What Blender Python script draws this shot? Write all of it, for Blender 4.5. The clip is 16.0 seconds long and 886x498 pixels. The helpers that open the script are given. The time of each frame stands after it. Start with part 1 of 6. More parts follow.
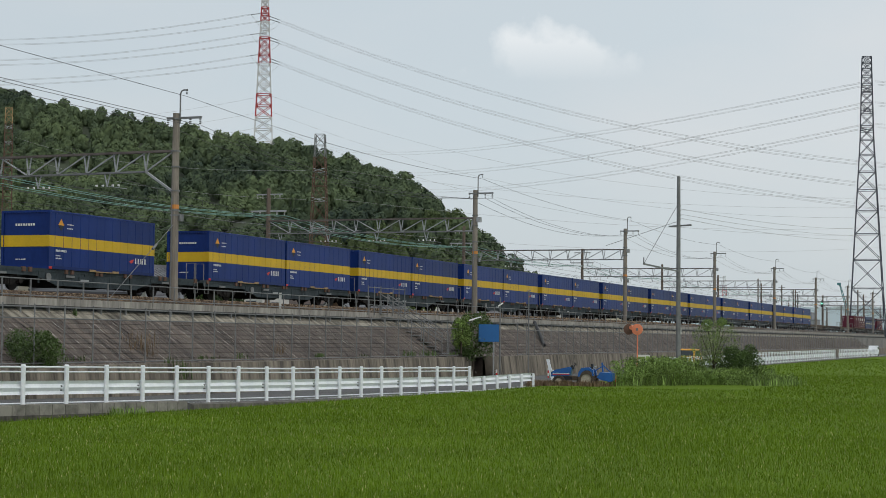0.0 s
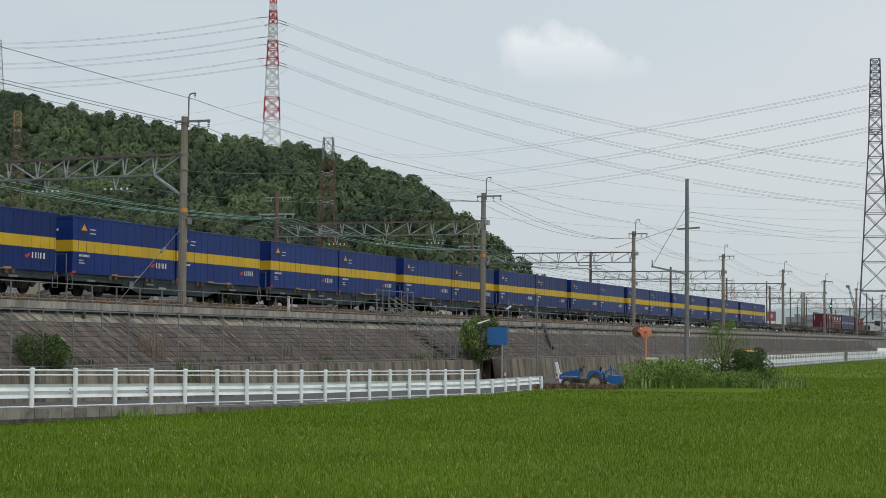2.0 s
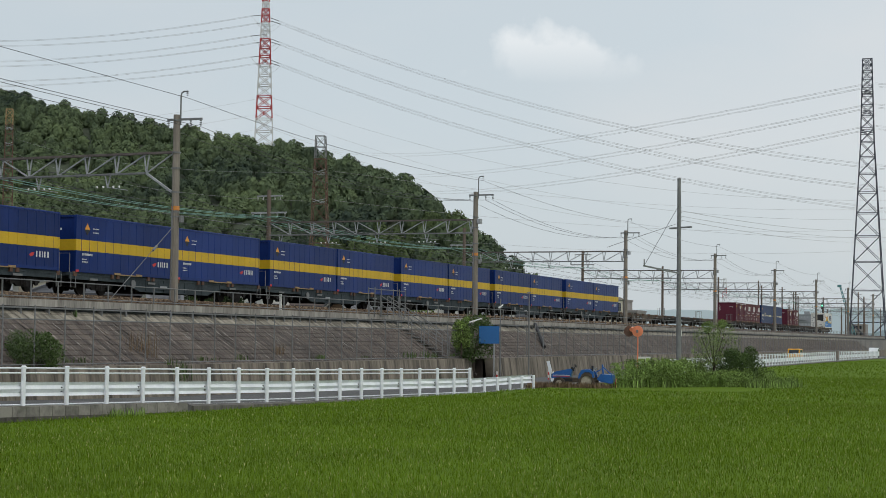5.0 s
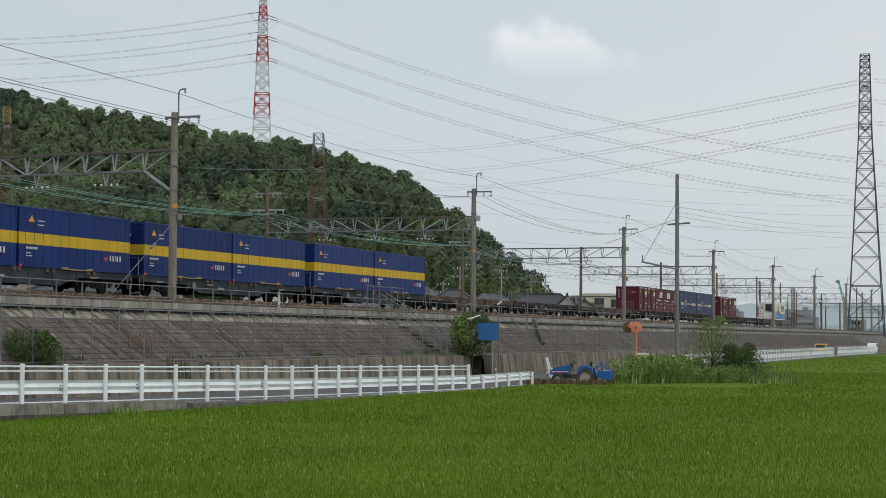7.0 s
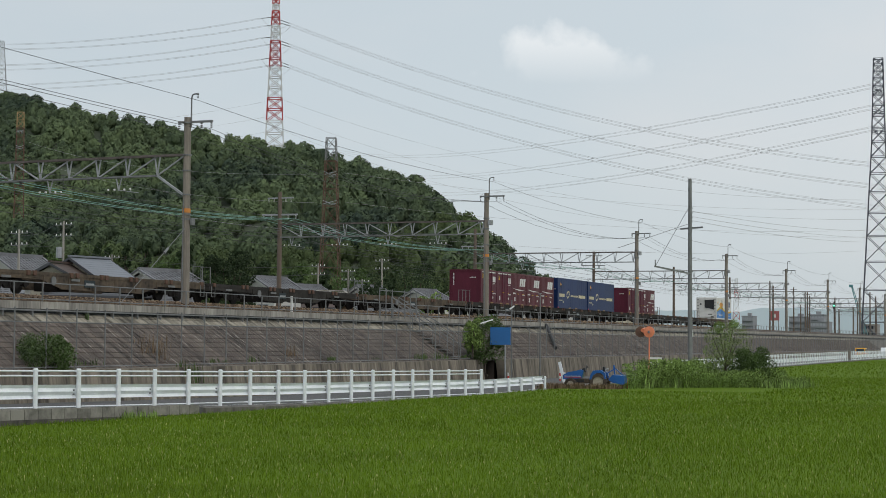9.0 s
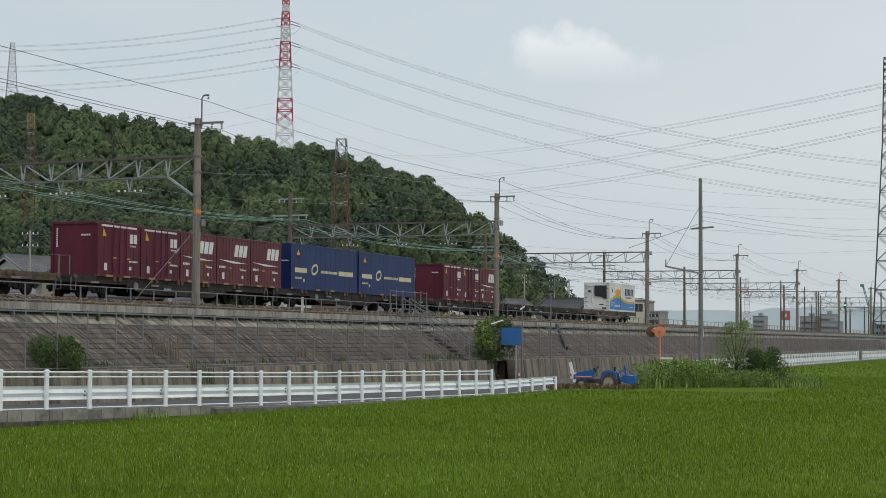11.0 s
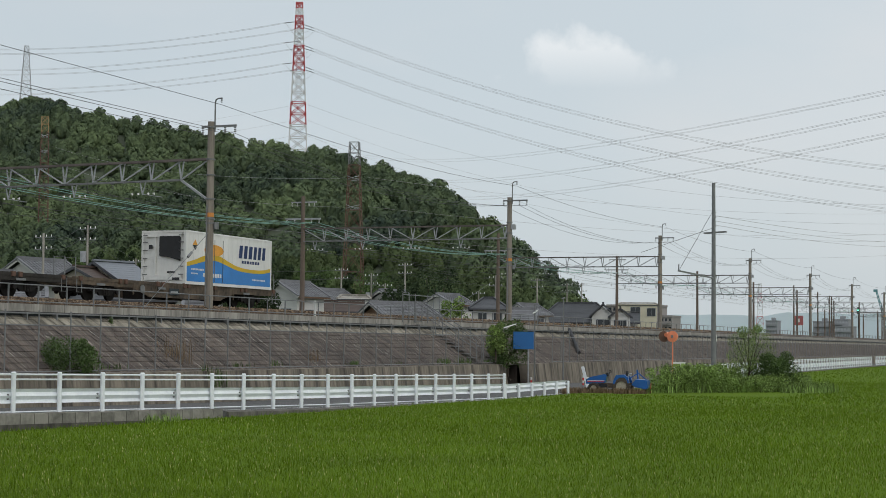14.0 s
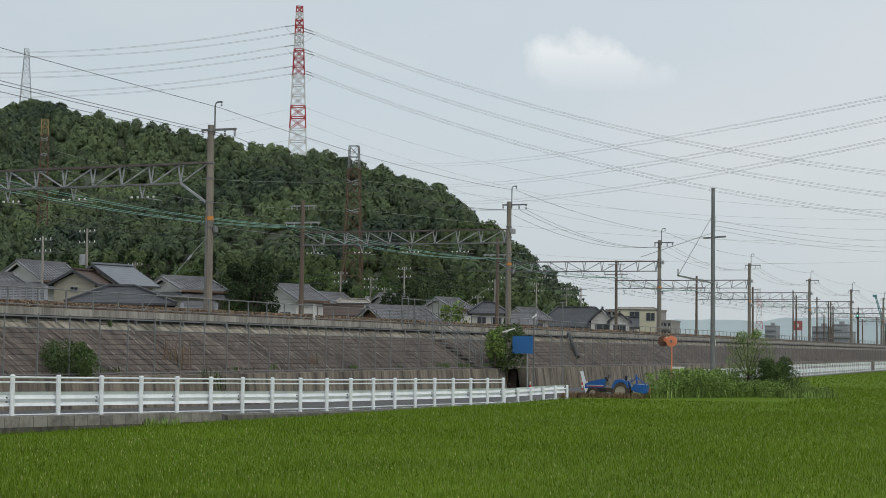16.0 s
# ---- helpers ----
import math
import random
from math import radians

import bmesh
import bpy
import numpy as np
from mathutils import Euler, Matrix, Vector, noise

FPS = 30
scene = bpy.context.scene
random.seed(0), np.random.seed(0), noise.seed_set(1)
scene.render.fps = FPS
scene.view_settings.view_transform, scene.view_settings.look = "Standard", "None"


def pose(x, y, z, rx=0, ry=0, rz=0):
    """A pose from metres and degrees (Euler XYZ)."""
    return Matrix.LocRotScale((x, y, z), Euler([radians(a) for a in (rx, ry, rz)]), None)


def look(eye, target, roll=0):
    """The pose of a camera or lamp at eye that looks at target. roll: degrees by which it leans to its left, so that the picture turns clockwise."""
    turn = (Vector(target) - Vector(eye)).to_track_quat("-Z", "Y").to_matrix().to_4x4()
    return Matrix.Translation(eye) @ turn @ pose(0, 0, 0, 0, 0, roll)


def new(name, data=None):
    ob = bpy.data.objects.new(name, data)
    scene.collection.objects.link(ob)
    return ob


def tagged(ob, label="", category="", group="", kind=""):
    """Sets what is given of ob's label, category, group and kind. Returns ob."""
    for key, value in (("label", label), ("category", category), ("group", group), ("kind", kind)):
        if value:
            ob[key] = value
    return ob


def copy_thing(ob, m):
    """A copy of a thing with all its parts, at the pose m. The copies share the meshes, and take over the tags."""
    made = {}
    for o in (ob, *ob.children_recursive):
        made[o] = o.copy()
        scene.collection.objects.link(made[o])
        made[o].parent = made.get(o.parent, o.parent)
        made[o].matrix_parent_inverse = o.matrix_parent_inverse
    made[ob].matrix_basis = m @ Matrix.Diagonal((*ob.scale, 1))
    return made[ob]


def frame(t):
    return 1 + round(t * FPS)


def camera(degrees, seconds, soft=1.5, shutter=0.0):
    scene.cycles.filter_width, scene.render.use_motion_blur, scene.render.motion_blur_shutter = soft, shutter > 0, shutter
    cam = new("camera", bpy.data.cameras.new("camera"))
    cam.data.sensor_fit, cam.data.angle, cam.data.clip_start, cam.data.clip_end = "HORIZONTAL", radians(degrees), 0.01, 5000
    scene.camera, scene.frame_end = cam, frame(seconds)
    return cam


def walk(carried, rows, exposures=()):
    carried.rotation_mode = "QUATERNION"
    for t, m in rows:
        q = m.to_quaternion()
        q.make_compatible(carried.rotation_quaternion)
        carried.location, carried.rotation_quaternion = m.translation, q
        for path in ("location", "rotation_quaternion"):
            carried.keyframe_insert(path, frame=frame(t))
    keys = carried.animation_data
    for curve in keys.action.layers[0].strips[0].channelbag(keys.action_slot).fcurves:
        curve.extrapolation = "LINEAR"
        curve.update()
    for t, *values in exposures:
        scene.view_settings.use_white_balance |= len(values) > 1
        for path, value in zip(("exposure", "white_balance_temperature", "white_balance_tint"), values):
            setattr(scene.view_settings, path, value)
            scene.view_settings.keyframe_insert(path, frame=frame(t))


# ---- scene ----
# ---- camera ----
cam = camera(28.532, 16.0, soft=0.7)
EYE = (0, 0, 3.023)
PATH = [
    (0, EYE, (93.908, 33.994, 8.098), 0.567),
    (0.5, EYE, (93.704, 34.542, 8.164), 0.621),
    (1, EYE, (93.669, 34.631, 8.191), 0.659),
    (1.5, EYE, (93.711, 34.513, 8.230), 0.581),
    (2, EYE, (93.737, 34.438, 8.261), 0.514),
    (2.5, EYE, (93.760, 34.381, 8.222), 0.511),
    (3, EYE, (93.797, 34.277, 8.228), 0.538),
    (3.5, EYE, (93.809, 34.246, 8.233), 0.568),
    (4, EYE, (93.838, 34.166, 8.237), 0.573),
    (6.5, EYE, (93.982, 33.793, 8.073), 0.618),
    (7, EYE, (93.938, 33.923, 8.015), 0.427),
    (7.5, EYE, (93.864, 34.127, 8.014), 0.322),
    (8, EYE, (93.790, 34.322, 8.065), 0.362),
    (8.5, EYE, (93.727, 34.480, 8.167), 0.419),
    (9, EYE, (93.676, 34.602, 8.267), 0.420),
    (11.5, EYE, (93.395, 35.351, 8.281), 0.388),
    (12, EYE, (93.328, 35.523, 8.320), 0.554),
    (12.5, EYE, (93.271, 35.666, 8.356), 0.493),
    (13, EYE, (93.237, 35.747, 8.412), 0.414),
    (13.5, EYE, (93.211, 35.808, 8.448), 0.485),
    (14, EYE, (93.196, 35.839, 8.502), 0.496),
    (14.5, EYE, (93.177, 35.876, 8.582), 0.400),
    (15, EYE, (93.171, 35.883, 8.648), 0.497),
    (15.5, EYE, (93.176, 35.860, 8.708), 0.673),
    (16, EYE, (93.196, 35.804, 8.736), 0.659),
]
walk(cam, [(t, look(eye, target, roll)) for t, eye, target, roll in PATH])

# ---- world, sun ----
SUN_DIR = Vector((-0.35, -0.55, 0.76)).normalized()
world = bpy.data.worlds.new("sky")
scene.world = world
world.use_nodes = True
wn, wl = world.node_tree.nodes, world.node_tree.links
wn.clear()


def wnode(kind, **inputs):
    n = wn.new(kind)
    for k, v in inputs.items():
        n.inputs[k].default_value = v
    return n


def wmath(op, a, b=None, clamp=False):
    n = wn.new("ShaderNodeMath")
    n.operation, n.use_clamp = op, clamp
    for i, v in enumerate((a, b)):
        if v is None:
            continue
        if isinstance(v, (int, float)):
            n.inputs[i].default_value = v
        else:
            wl.new(v, n.inputs[i])
    return n.outputs[0]


def wmix(fac, a, b):
    n = wn.new("ShaderNodeMix")
    n.data_type = "RGBA"
    for i, v in ((0, fac), (6, a), (7, b)):
        if isinstance(v, (int, float, tuple)):
            n.inputs[i].default_value = v
        else:
            wl.new(v, n.inputs[i])
    return n.outputs[2]


sky = wn.new("ShaderNodeTexSky")
sky.sky_type, sky.sun_disc = "NISHITA", False
sky.sun_elevation = math.asin(SUN_DIR.z)
sky.sun_rotation = math.atan2(SUN_DIR.x, SUN_DIR.y)
sky.air_density, sky.dust_density = 1.0, 3.0
coord = wn.new("ShaderNodeTexCoord")
split = wn.new("ShaderNodeSeparateXYZ")
wl.new(coord.outputs["Generated"], split.inputs[0])
# high overcast: pale grey veil with soft broken patches
veil = wn.new("ShaderNodeTexNoise")
veil.inputs["Scale"].default_value, veil.inputs["Detail"].default_value, veil.inputs["Roughness"].default_value = 5.0, 5.0, 0.5
stretch = wn.new("ShaderNodeMapping")
stretch.inputs["Scale"].default_value = (1.0, 1.0, 2.6)
wl.new(coord.outputs["Generated"], stretch.inputs[0])
wl.new(stretch.outputs[0], veil.inputs["Vector"])
patch = wmath("MULTIPLY", wmath("SUBTRACT", veil.outputs[0], 0.38), 3.2, True)
# the veil is thinner and brighter towards the south-east
side_fac = wmath("MULTIPLY", split.outputs[1], 1.8, True)
bright = wmix(patch, (0.595, 0.655, 0.690, 1), (0.650, 0.680, 0.698, 1))
dim = wmix(patch, (0.520, 0.585, 0.625, 1), (0.575, 0.615, 0.640, 1))
veiled = wmix(side_fac, bright, dim)
low = wmath("MULTIPLY", wmath("SUBTRACT", 0.12, split.outputs[2]), 6.5, True)
grey = wmix(low, veiled, (0.535, 0.585, 0.610, 1))
# a bank of brighter cumulus, low in the east
CLOUD = Vector((0.9448, 0.2740, 0.1572)).normalized()
side = Vector((CLOUD.y, -CLOUD.x, 0)).normalized()
puff = wn.new("ShaderNodeTexNoise")
puff.inputs["Scale"].default_value, puff.inputs["Detail"].default_value, puff.inputs["Roughness"].default_value = 42.0, 6.0, 0.5
wl.new(coord.outputs["Generated"], puff.inputs["Vector"])
dot = wn.new("ShaderNodeVectorMath")
dot.operation = "DOT_PRODUCT"
wl.new(coord.outputs["Generated"], dot.inputs[0])
dot.inputs[1].default_value = side
cu = wmath("MULTIPLY", dot.outputs["Value"], 1.0 / 0.040)
cv = wmath("MULTIPLY", wmath("SUBTRACT", split.outputs[2], CLOUD.z), 1.0 / 0.0195)
rad = wmath("SQRT", wmath("ADD", wmath("MULTIPLY", cu, cu), wmath("MULTIPLY", cv, cv)))
edge = wmath("ADD", wmath("SUBTRACT", 1.15, rad), wmath("MULTIPLY", wmath("SUBTRACT", puff.outputs[0], 0.5), 2.3))
facing = wmath("GREATER_THAN", split.outputs[0], 0.5)
body = wmath("MULTIPLY", wmath("MULTIPLY", edge, 1.9, True), facing)
under = wmath("ADD", wmath("MULTIPLY", cv, 0.85), 0.50, True)
cloud = wmath("MULTIPLY", body, wmath("MULTIPLY", under, 0.8))
toned = wmix(cloud, grey, (0.80, 0.82, 0.825, 1))
final = wmix(0.985, sky.outputs[0], toned)
back = wn.new("ShaderNodeBackground")
wl.new(final, back.inputs[0])
back.inputs[1].default_value = 1.0
wout = wn.new("ShaderNodeOutputWorld")
wl.new(back.outputs[0], wout.inputs[0])

sun = new("sun", bpy.data.lights.new("sun", "SUN"))
sun.data.energy, sun.data.angle, sun.data.color = 0.75, radians(25), (1.0, 0.96, 0.9)
sun.matrix_world = look(SUN_DIR * 100, (0, 0, 0))
scene.view_settings.exposure = 0.0


# ---- materials ----
def mat(name, col, rough=0.7, var=0.25, scale=3.0, fine=40.0, bump=0.0, bscale=30.0, metal=0.0, per=0.0, streak=None, tint=None, spec=0.5, still=False, gain=1.6, scar=None):
    """A painted, stained or natural surface: tone varies at two scales; per: random per piece; streak: a stretched stain pattern."""
    m = bpy.data.materials.new(name)
    m.use_nodes = True
    n, l = m.node_tree.nodes, m.node_tree.links
    p = n["Principled BSDF"]
    p.inputs["Roughness"].default_value = rough
    p.inputs["Metallic"].default_value = metal
    p.inputs["Specular IOR Level"].default_value = spec
    tc = n.new("ShaderNodeTexCoord")
    src = n.new("ShaderNodeNewGeometry").outputs["Position"] if still else tc.outputs["Object"]
    facs = []
    for s, w in ((scale, 1.0), (fine, 0.5)):
        t = n.new("ShaderNodeTexNoise")
        t.inputs["Scale"].default_value, t.inputs["Detail"].default_value = s, 4.0
        if streak:
            mp = n.new("ShaderNodeMapping")
            mp.inputs["Scale"].default_value = streak
            l.new(src, mp.inputs[0])
            l.new(mp.outputs[0], t.inputs["Vector"])
        else:
            l.new(src, t.inputs["Vector"])
        facs.append((t.outputs[0], w))
    add = None
    for f, w in facs:
        k = n.new("ShaderNodeMath")
        k.operation = "MULTIPLY_ADD"
        l.new(f, k.inputs[0])
        k.inputs[1].default_value = w
        if add is None:
            k.inputs[2].default_value = -0.75
        else:
            l.new(add, k.inputs[2])
        add = k.outputs[0]
    if per:
        oi, gi = n.new("ShaderNodeObjectInfo"), n.new("ShaderNodeNewGeometry")
        s2 = n.new("ShaderNodeMath")
        s2.operation = "ADD"
        l.new(oi.outputs["Random"], s2.inputs[0])
        l.new(gi.outputs["Random Per Island"], s2.inputs[1])
        fr = n.new("ShaderNodeMath")
        fr.operation = "FRACT"
        l.new(s2.outputs[0], fr.inputs[0])
        k = n.new("ShaderNodeMath")
        k.operation = "MULTIPLY_ADD"
        l.new(fr.outputs[0], k.inputs[0])
        k.inputs[1].default_value = per
        l.new(add, k.inputs[2])
        k2 = n.new("ShaderNodeMath")
        k2.operation = "SUBTRACT"
        l.new(k.outputs[0], k2.inputs[0])
        k2.inputs[1].default_value = per * 0.5
        add = k2.outputs[0]
    k = n.new("ShaderNodeMath")
    k.operation, k.use_clamp = "MULTIPLY_ADD", True
    l.new(add, k.inputs[0])
    k.inputs[1].default_value, k.inputs[2].default_value = gain, 0.5
    mix = n.new("ShaderNodeMix")
    mix.data_type = "RGBA"
    l.new(k.outputs[0], mix.inputs[0])
    lo = tuple(c * (1 - var) for c in col)
    hi = tint if tint else tuple(min(1, c * (1 + var)) for c in col)
    mix.inputs[6].default_value, mix.inputs[7].default_value = (*lo, 1), (*hi, 1)
    col_out = mix.outputs[2]
    if scar:
        # pale run-off scars: colour, stretch, how rare
        sc, st, rare = scar
        mp = n.new("ShaderNodeMapping")
        mp.inputs["Scale"].default_value = st
        l.new(src, mp.inputs[0])
        t = n.new("ShaderNodeTexNoise")
        t.inputs["Scale"].default_value, t.inputs["Detail"].default_value, t.inputs["Roughness"].default_value = 1.0, 6.0, 0.65
        l.new(mp.outputs[0], t.inputs["Vector"])
        k = n.new("ShaderNodeMath")
        k.operation, k.use_clamp = "MULTIPLY_ADD", True
        l.new(t.outputs[0], k.inputs[0])
        k.inputs[1].default_value, k.inputs[2].default_value = 9.0, -9.0 * rare
        m2 = n.new("ShaderNodeMix")
        m2.data_type = "RGBA"
        l.new(k.outputs[0], m2.inputs[0])
        l.new(col_out, m2.inputs[6])
        m2.inputs[7].default_value = (*sc, 1)
        col_out = m2.outputs[2]
    l.new(col_out, p.inputs["Base Color"])
    if bump:
        t = n.new("ShaderNodeTexNoise")
        t.inputs["Scale"].default_value, t.inputs["Detail"].default_value = bscale, 5.0
        l.new(src, t.inputs["Vector"])
        b = n.new("ShaderNodeBump")
        b.inputs["Strength"].default_value, b.inputs["Distance"].default_value = bump, 0.05
        l.new(t.outputs[0], b.inputs["Height"])
        l.new(b.outputs[0], p.inputs["Normal"])
    return m


M_BLUE = mat("container_blue_paint", (0.0095, 0.030, 0.150), 0.4, 0.28, 0.6, 9, per=0.5, streak=(1, 1, 0.35), spec=0.14)
M_NAVY = mat("navy_paint", (0.014, 0.032, 0.115), 0.45, 0.25, 0.6, 9, streak=(1, 1, 0.35), spec=0.22)
M_YELLOW = mat("yellow_stripe_paint", (0.62, 0.40, 0.016), 0.5, 0.15, 0.8, 12, spec=0.3)
M_MAROON = mat("maroon_paint", (0.105, 0.019, 0.036), 0.5, 0.28, 0.7, 10, streak=(1, 1, 0.3), spec=0.22)
M_MAROON2 = mat("brown_maroon_paint", (0.125, 0.040, 0.050), 0.55, 0.3, 0.7, 10, streak=(1, 1, 0.3), spec=0.22)
M_WHITEP = mat("white_container_paint", (0.74, 0.73, 0.70), 0.5, 0.12, 0.8, 12, streak=(1, 1, 0.3))
M_SKYBLUE = mat("bright_blue_paint", (0.02, 0.20, 0.56), 0.45, 0.15, 0.8, 12)
M_MARK = mat("white_marking", (0.68, 0.68, 0.66), 0.6, 0.15, 2, 20)
M_CREAM = mat("cream_marking", (0.62, 0.55, 0.36), 0.6, 0.15, 2, 20)
M_ORANGE = mat("orange_marking", (0.75, 0.33, 0.03), 0.5, 0.15, 2, 20)
M_RED = mat("red_marking", (0.55, 0.03, 0.03), 0.5, 0.2, 2, 20)
M_DARK = mat("dark_rubber", (0.02, 0.02, 0.022), 0.6, 0.3, 3, 20)
M_WAGON = mat("weathered_wagon_steel", (0.028, 0.040, 0.046), 0.75, 0.5, 0.8, 7, tint=(0.070, 0.090, 0.100), bump=0.1, spec=0.22)
M_WAGONB = mat("brown_dusty_wagon_steel", (0.055, 0.042, 0.032), 0.8, 0.5, 0.8, 5, tint=(0.15, 0.112, 0.075), gain=2.4, bump=0.1)
M_WAGONG = mat("sooty_wagon_steel", (0.026, 0.024, 0.022), 0.8, 0.5, 0.8, 6, tint=(0.062, 0.056, 0.050), bump=0.1, spec=0.22)
M_POCKET = mat("worn_ochre_paint", (0.34, 0.23, 0.11), 0.75, 0.4, 2, 14)
M_BOGIE = mat("bogie_steel", (0.016, 0.014, 0.013), 0.75, 0.5, 2, 14, spec=0.22)
M_RAIL = mat("rail_steel", (0.16, 0.10, 0.07), 0.55, 0.3, 2, 20, metal=0.5)
M_BALLAST = mat("ballast", (0.165, 0.100, 0.056), 0.95, 0.6, 6, 16, per=0.6, still=True, gain=3.0, tint=(0.30, 0.215, 0.14), bump=1.0, bscale=22)
M_CONC = mat("weathered_concrete", (0.30, 0.28, 0.245), 0.9, 0.45, 1.0, 6, streak=(2.2, 0.6, 0.35), bump=0.2, bscale=20, still=True, gain=2.2)
M_CONCD = mat("stained_concrete", (0.15, 0.14, 0.12), 0.9, 0.55, 1.0, 5, streak=(2.4, 0.5, 0.22), bump=0.25, bscale=14, still=True, gain=1.7, tint=(0.205, 0.19, 0.165))
M_COPE = mat("pale_coping_concrete", (0.20, 0.188, 0.165), 0.9, 0.45, 1.6, 7, per=0.25, bump=0.25, bscale=18, still=True, gain=2.2)
M_FOOT = mat("dark_footing_concrete", (0.085, 0.078, 0.066), 0.9, 0.5, 1.0, 5, streak=(3.0, 0.5, 0.5), bump=0.25, bscale=14, still=True, gain=2.2)
M_TOE = mat("streaked_toe_wall", (0.165, 0.14, 0.11), 0.9, 0.65, 1.1, 4, streak=(2.0, 0.4, 0.22), bump=0.25, bscale=14, still=True, gain=2.6, tint=(0.275, 0.238, 0.185))
M_BLOCK = mat("slope_block_concrete", (0.060, 0.046, 0.039), 0.92, 0.55, 0.6, 2.6, per=0.10, streak=(7.0, 0.3, 0.3), tint=(0.142, 0.112, 0.093), bump=0.4, bscale=16, still=True, gain=2.6, scar=((0.38, 0.345, 0.30), (6.5, 1.3, 1.3), 0.578))
M_BLOCKT = mat("pale_upper_blocks", (0.16, 0.142, 0.112), 0.92, 0.6, 0.7, 6, per=0.2, streak=(3.4, 0.3, 0.3), tint=(0.36, 0.325, 0.26), bump=0.3, bscale=12, still=True, gain=2.6)
M_POLE = mat("concrete_pole", (0.245, 0.215, 0.18), 0.85, 0.4, 1.2, 12, streak=(3, 3, 0.25), bump=0.15)
# darker brown variant of the pole concrete, for the far poles
M_BROWNP = mat("darker_brown_pole", (0.15, 0.115, 0.09), 0.85, 0.35, 1.2, 12, streak=(3, 3, 0.25), bump=0.15)
M_GALV = mat("galvanised_steel", (0.36, 0.37, 0.38), 0.5, 0.2, 2.5, 20, metal=0.35)
M_GALVD = mat("dull_galvanised_steel", (0.20, 0.205, 0.205), 0.6, 0.25, 2.5, 20, metal=0.3)
M_RUST = mat("rusty_steel", (0.15, 0.085, 0.06), 0.8, 0.35, 2, 12, metal=0.2)
M_BAND = mat("orange_band", (0.62, 0.24, 0.05), 0.6, 0.2, 4, 20)
# near-black that stands in for the shade below the parapet
M_DUCT_SHADE = mat("shade_dark_cable_duct", (0.035, 0.04, 0.046), 0.7, 0.3, 0.8, 8)
# hoarding red lightened, distance haze being painted into it
M_HAZERED = mat("hazy_red_hoarding", (0.42, 0.13, 0.13), 0.8, 0.1, 0.1, 1)
M_CHORD = mat("rust_stained_steel", (0.13, 0.11, 0.10), 0.7, 0.4, 1.5, 9, metal=0.2)
M_PORC = mat("white_porcelain", (0.75, 0.75, 0.73), 0.25, 0.1, 4, 20)
M_WIRE = mat("dark_wire", (0.06, 0.06, 0.06), 0.6, 0.2, 1, 5)
M_WIREG = mat("green_oxide_cable", (0.17, 0.33, 0.27), 0.6, 0.2, 1, 5)
M_HVWIRE = mat("aluminium_conductor", (0.38, 0.365, 0.37), 0.5, 0.15, 1, 5)
M_FENCEW = mat("white_fence_paint", (0.84, 0.87, 0.93), 0.4, 0.14, 1.5, 14)
M_ROAD = mat("asphalt", (0.10, 0.10, 0.098), 0.9, 0.25, 0.5, 30, bump=0.3, bscale=60)
M_LINE = mat("road_paint", (0.7, 0.7, 0.68), 0.7, 0.2, 2, 20)
M_SOIL = mat("field_soil", (0.045, 0.075, 0.018), 0.95, 0.35, 0.15, 3, bump=0.5, bscale=6)
M_RICE = mat("rice_leaf", (0.117, 0.190, 0.011), 0.6, 0.22, 0.22, 2.2, per=0.42, spec=0.10)
M_CANOPY = mat("rice_canopy", (0.104, 0.170, 0.010), 0.9, 0.22, 0.3, 9, bump=0.8, bscale=12, spec=0.1)
M_EAR = mat("rice_ear", (0.46, 0.44, 0.17), 0.7, 0.3, 1, 10, per=0.5)
# leaf green pushed bluish and lighter, so distance haze sits in the colour
M_FOREST = mat("haze_tinted_forest_leaf", (0.088, 0.130, 0.100), 0.8, 0.5, 0.020, 0.28, per=0.10, gain=2.3, spec=0.12, tint=(0.158, 0.208, 0.096), still=True)
M_BAMBOO = mat("bamboo_leaf", (0.088, 0.120, 0.050), 0.8, 0.5, 0.05, 0.35, per=0.10, spec=0.15, still=True, gain=2.0)
M_HILL = mat("forest_floor", (0.060, 0.075, 0.046), 0.95, 0.4, 0.03, 0.3, bump=0.3, bscale=1)
M_TREE = mat("dark_tree_leaf", (0.038, 0.060, 0.026), 0.75, 0.45, 0.35, 1.5, per=0.3, spec=0.2)
M_SHRUB = mat("shrub_leaf", (0.070, 0.115, 0.032), 0.7, 0.45, 0.8, 4, per=0.45, spec=0.25)
M_WEED = mat("weed_leaf", (0.180, 0.265, 0.066), 0.7, 0.6, 0.5, 4, per=0.8, spec=0.25)
M_BARK = mat("bark", (0.07, 0.055, 0.04), 0.9, 0.3, 3, 15, bump=0.4)
M_DRY = mat("dry_stalk", (0.19, 0.13, 0.075), 0.85, 0.35, 2, 12, per=0.5)
M_TILE = mat("grey_roof_tile", (0.165, 0.168, 0.178), 0.55, 0.4, 0.6, 6, per=0.25)
M_TILED = mat("dark_roof_slate", (0.062, 0.065, 0.072), 0.55, 0.25, 0.6, 6, per=0.2)
M_TILEB = mat("brown_roof", (0.075, 0.05, 0.04), 0.6, 0.25, 0.6, 6)
M_STUCCO = mat("cream_stucco", (0.44, 0.41, 0.335), 0.85, 0.12, 0.8, 12)
M_WHITEW = mat("white_plaster", (0.60, 0.59, 0.56), 0.85, 0.12, 0.8, 12)
M_CREAMW = mat("cream_building_paint", (0.56, 0.52, 0.40), 0.85, 0.12, 0.8, 12)
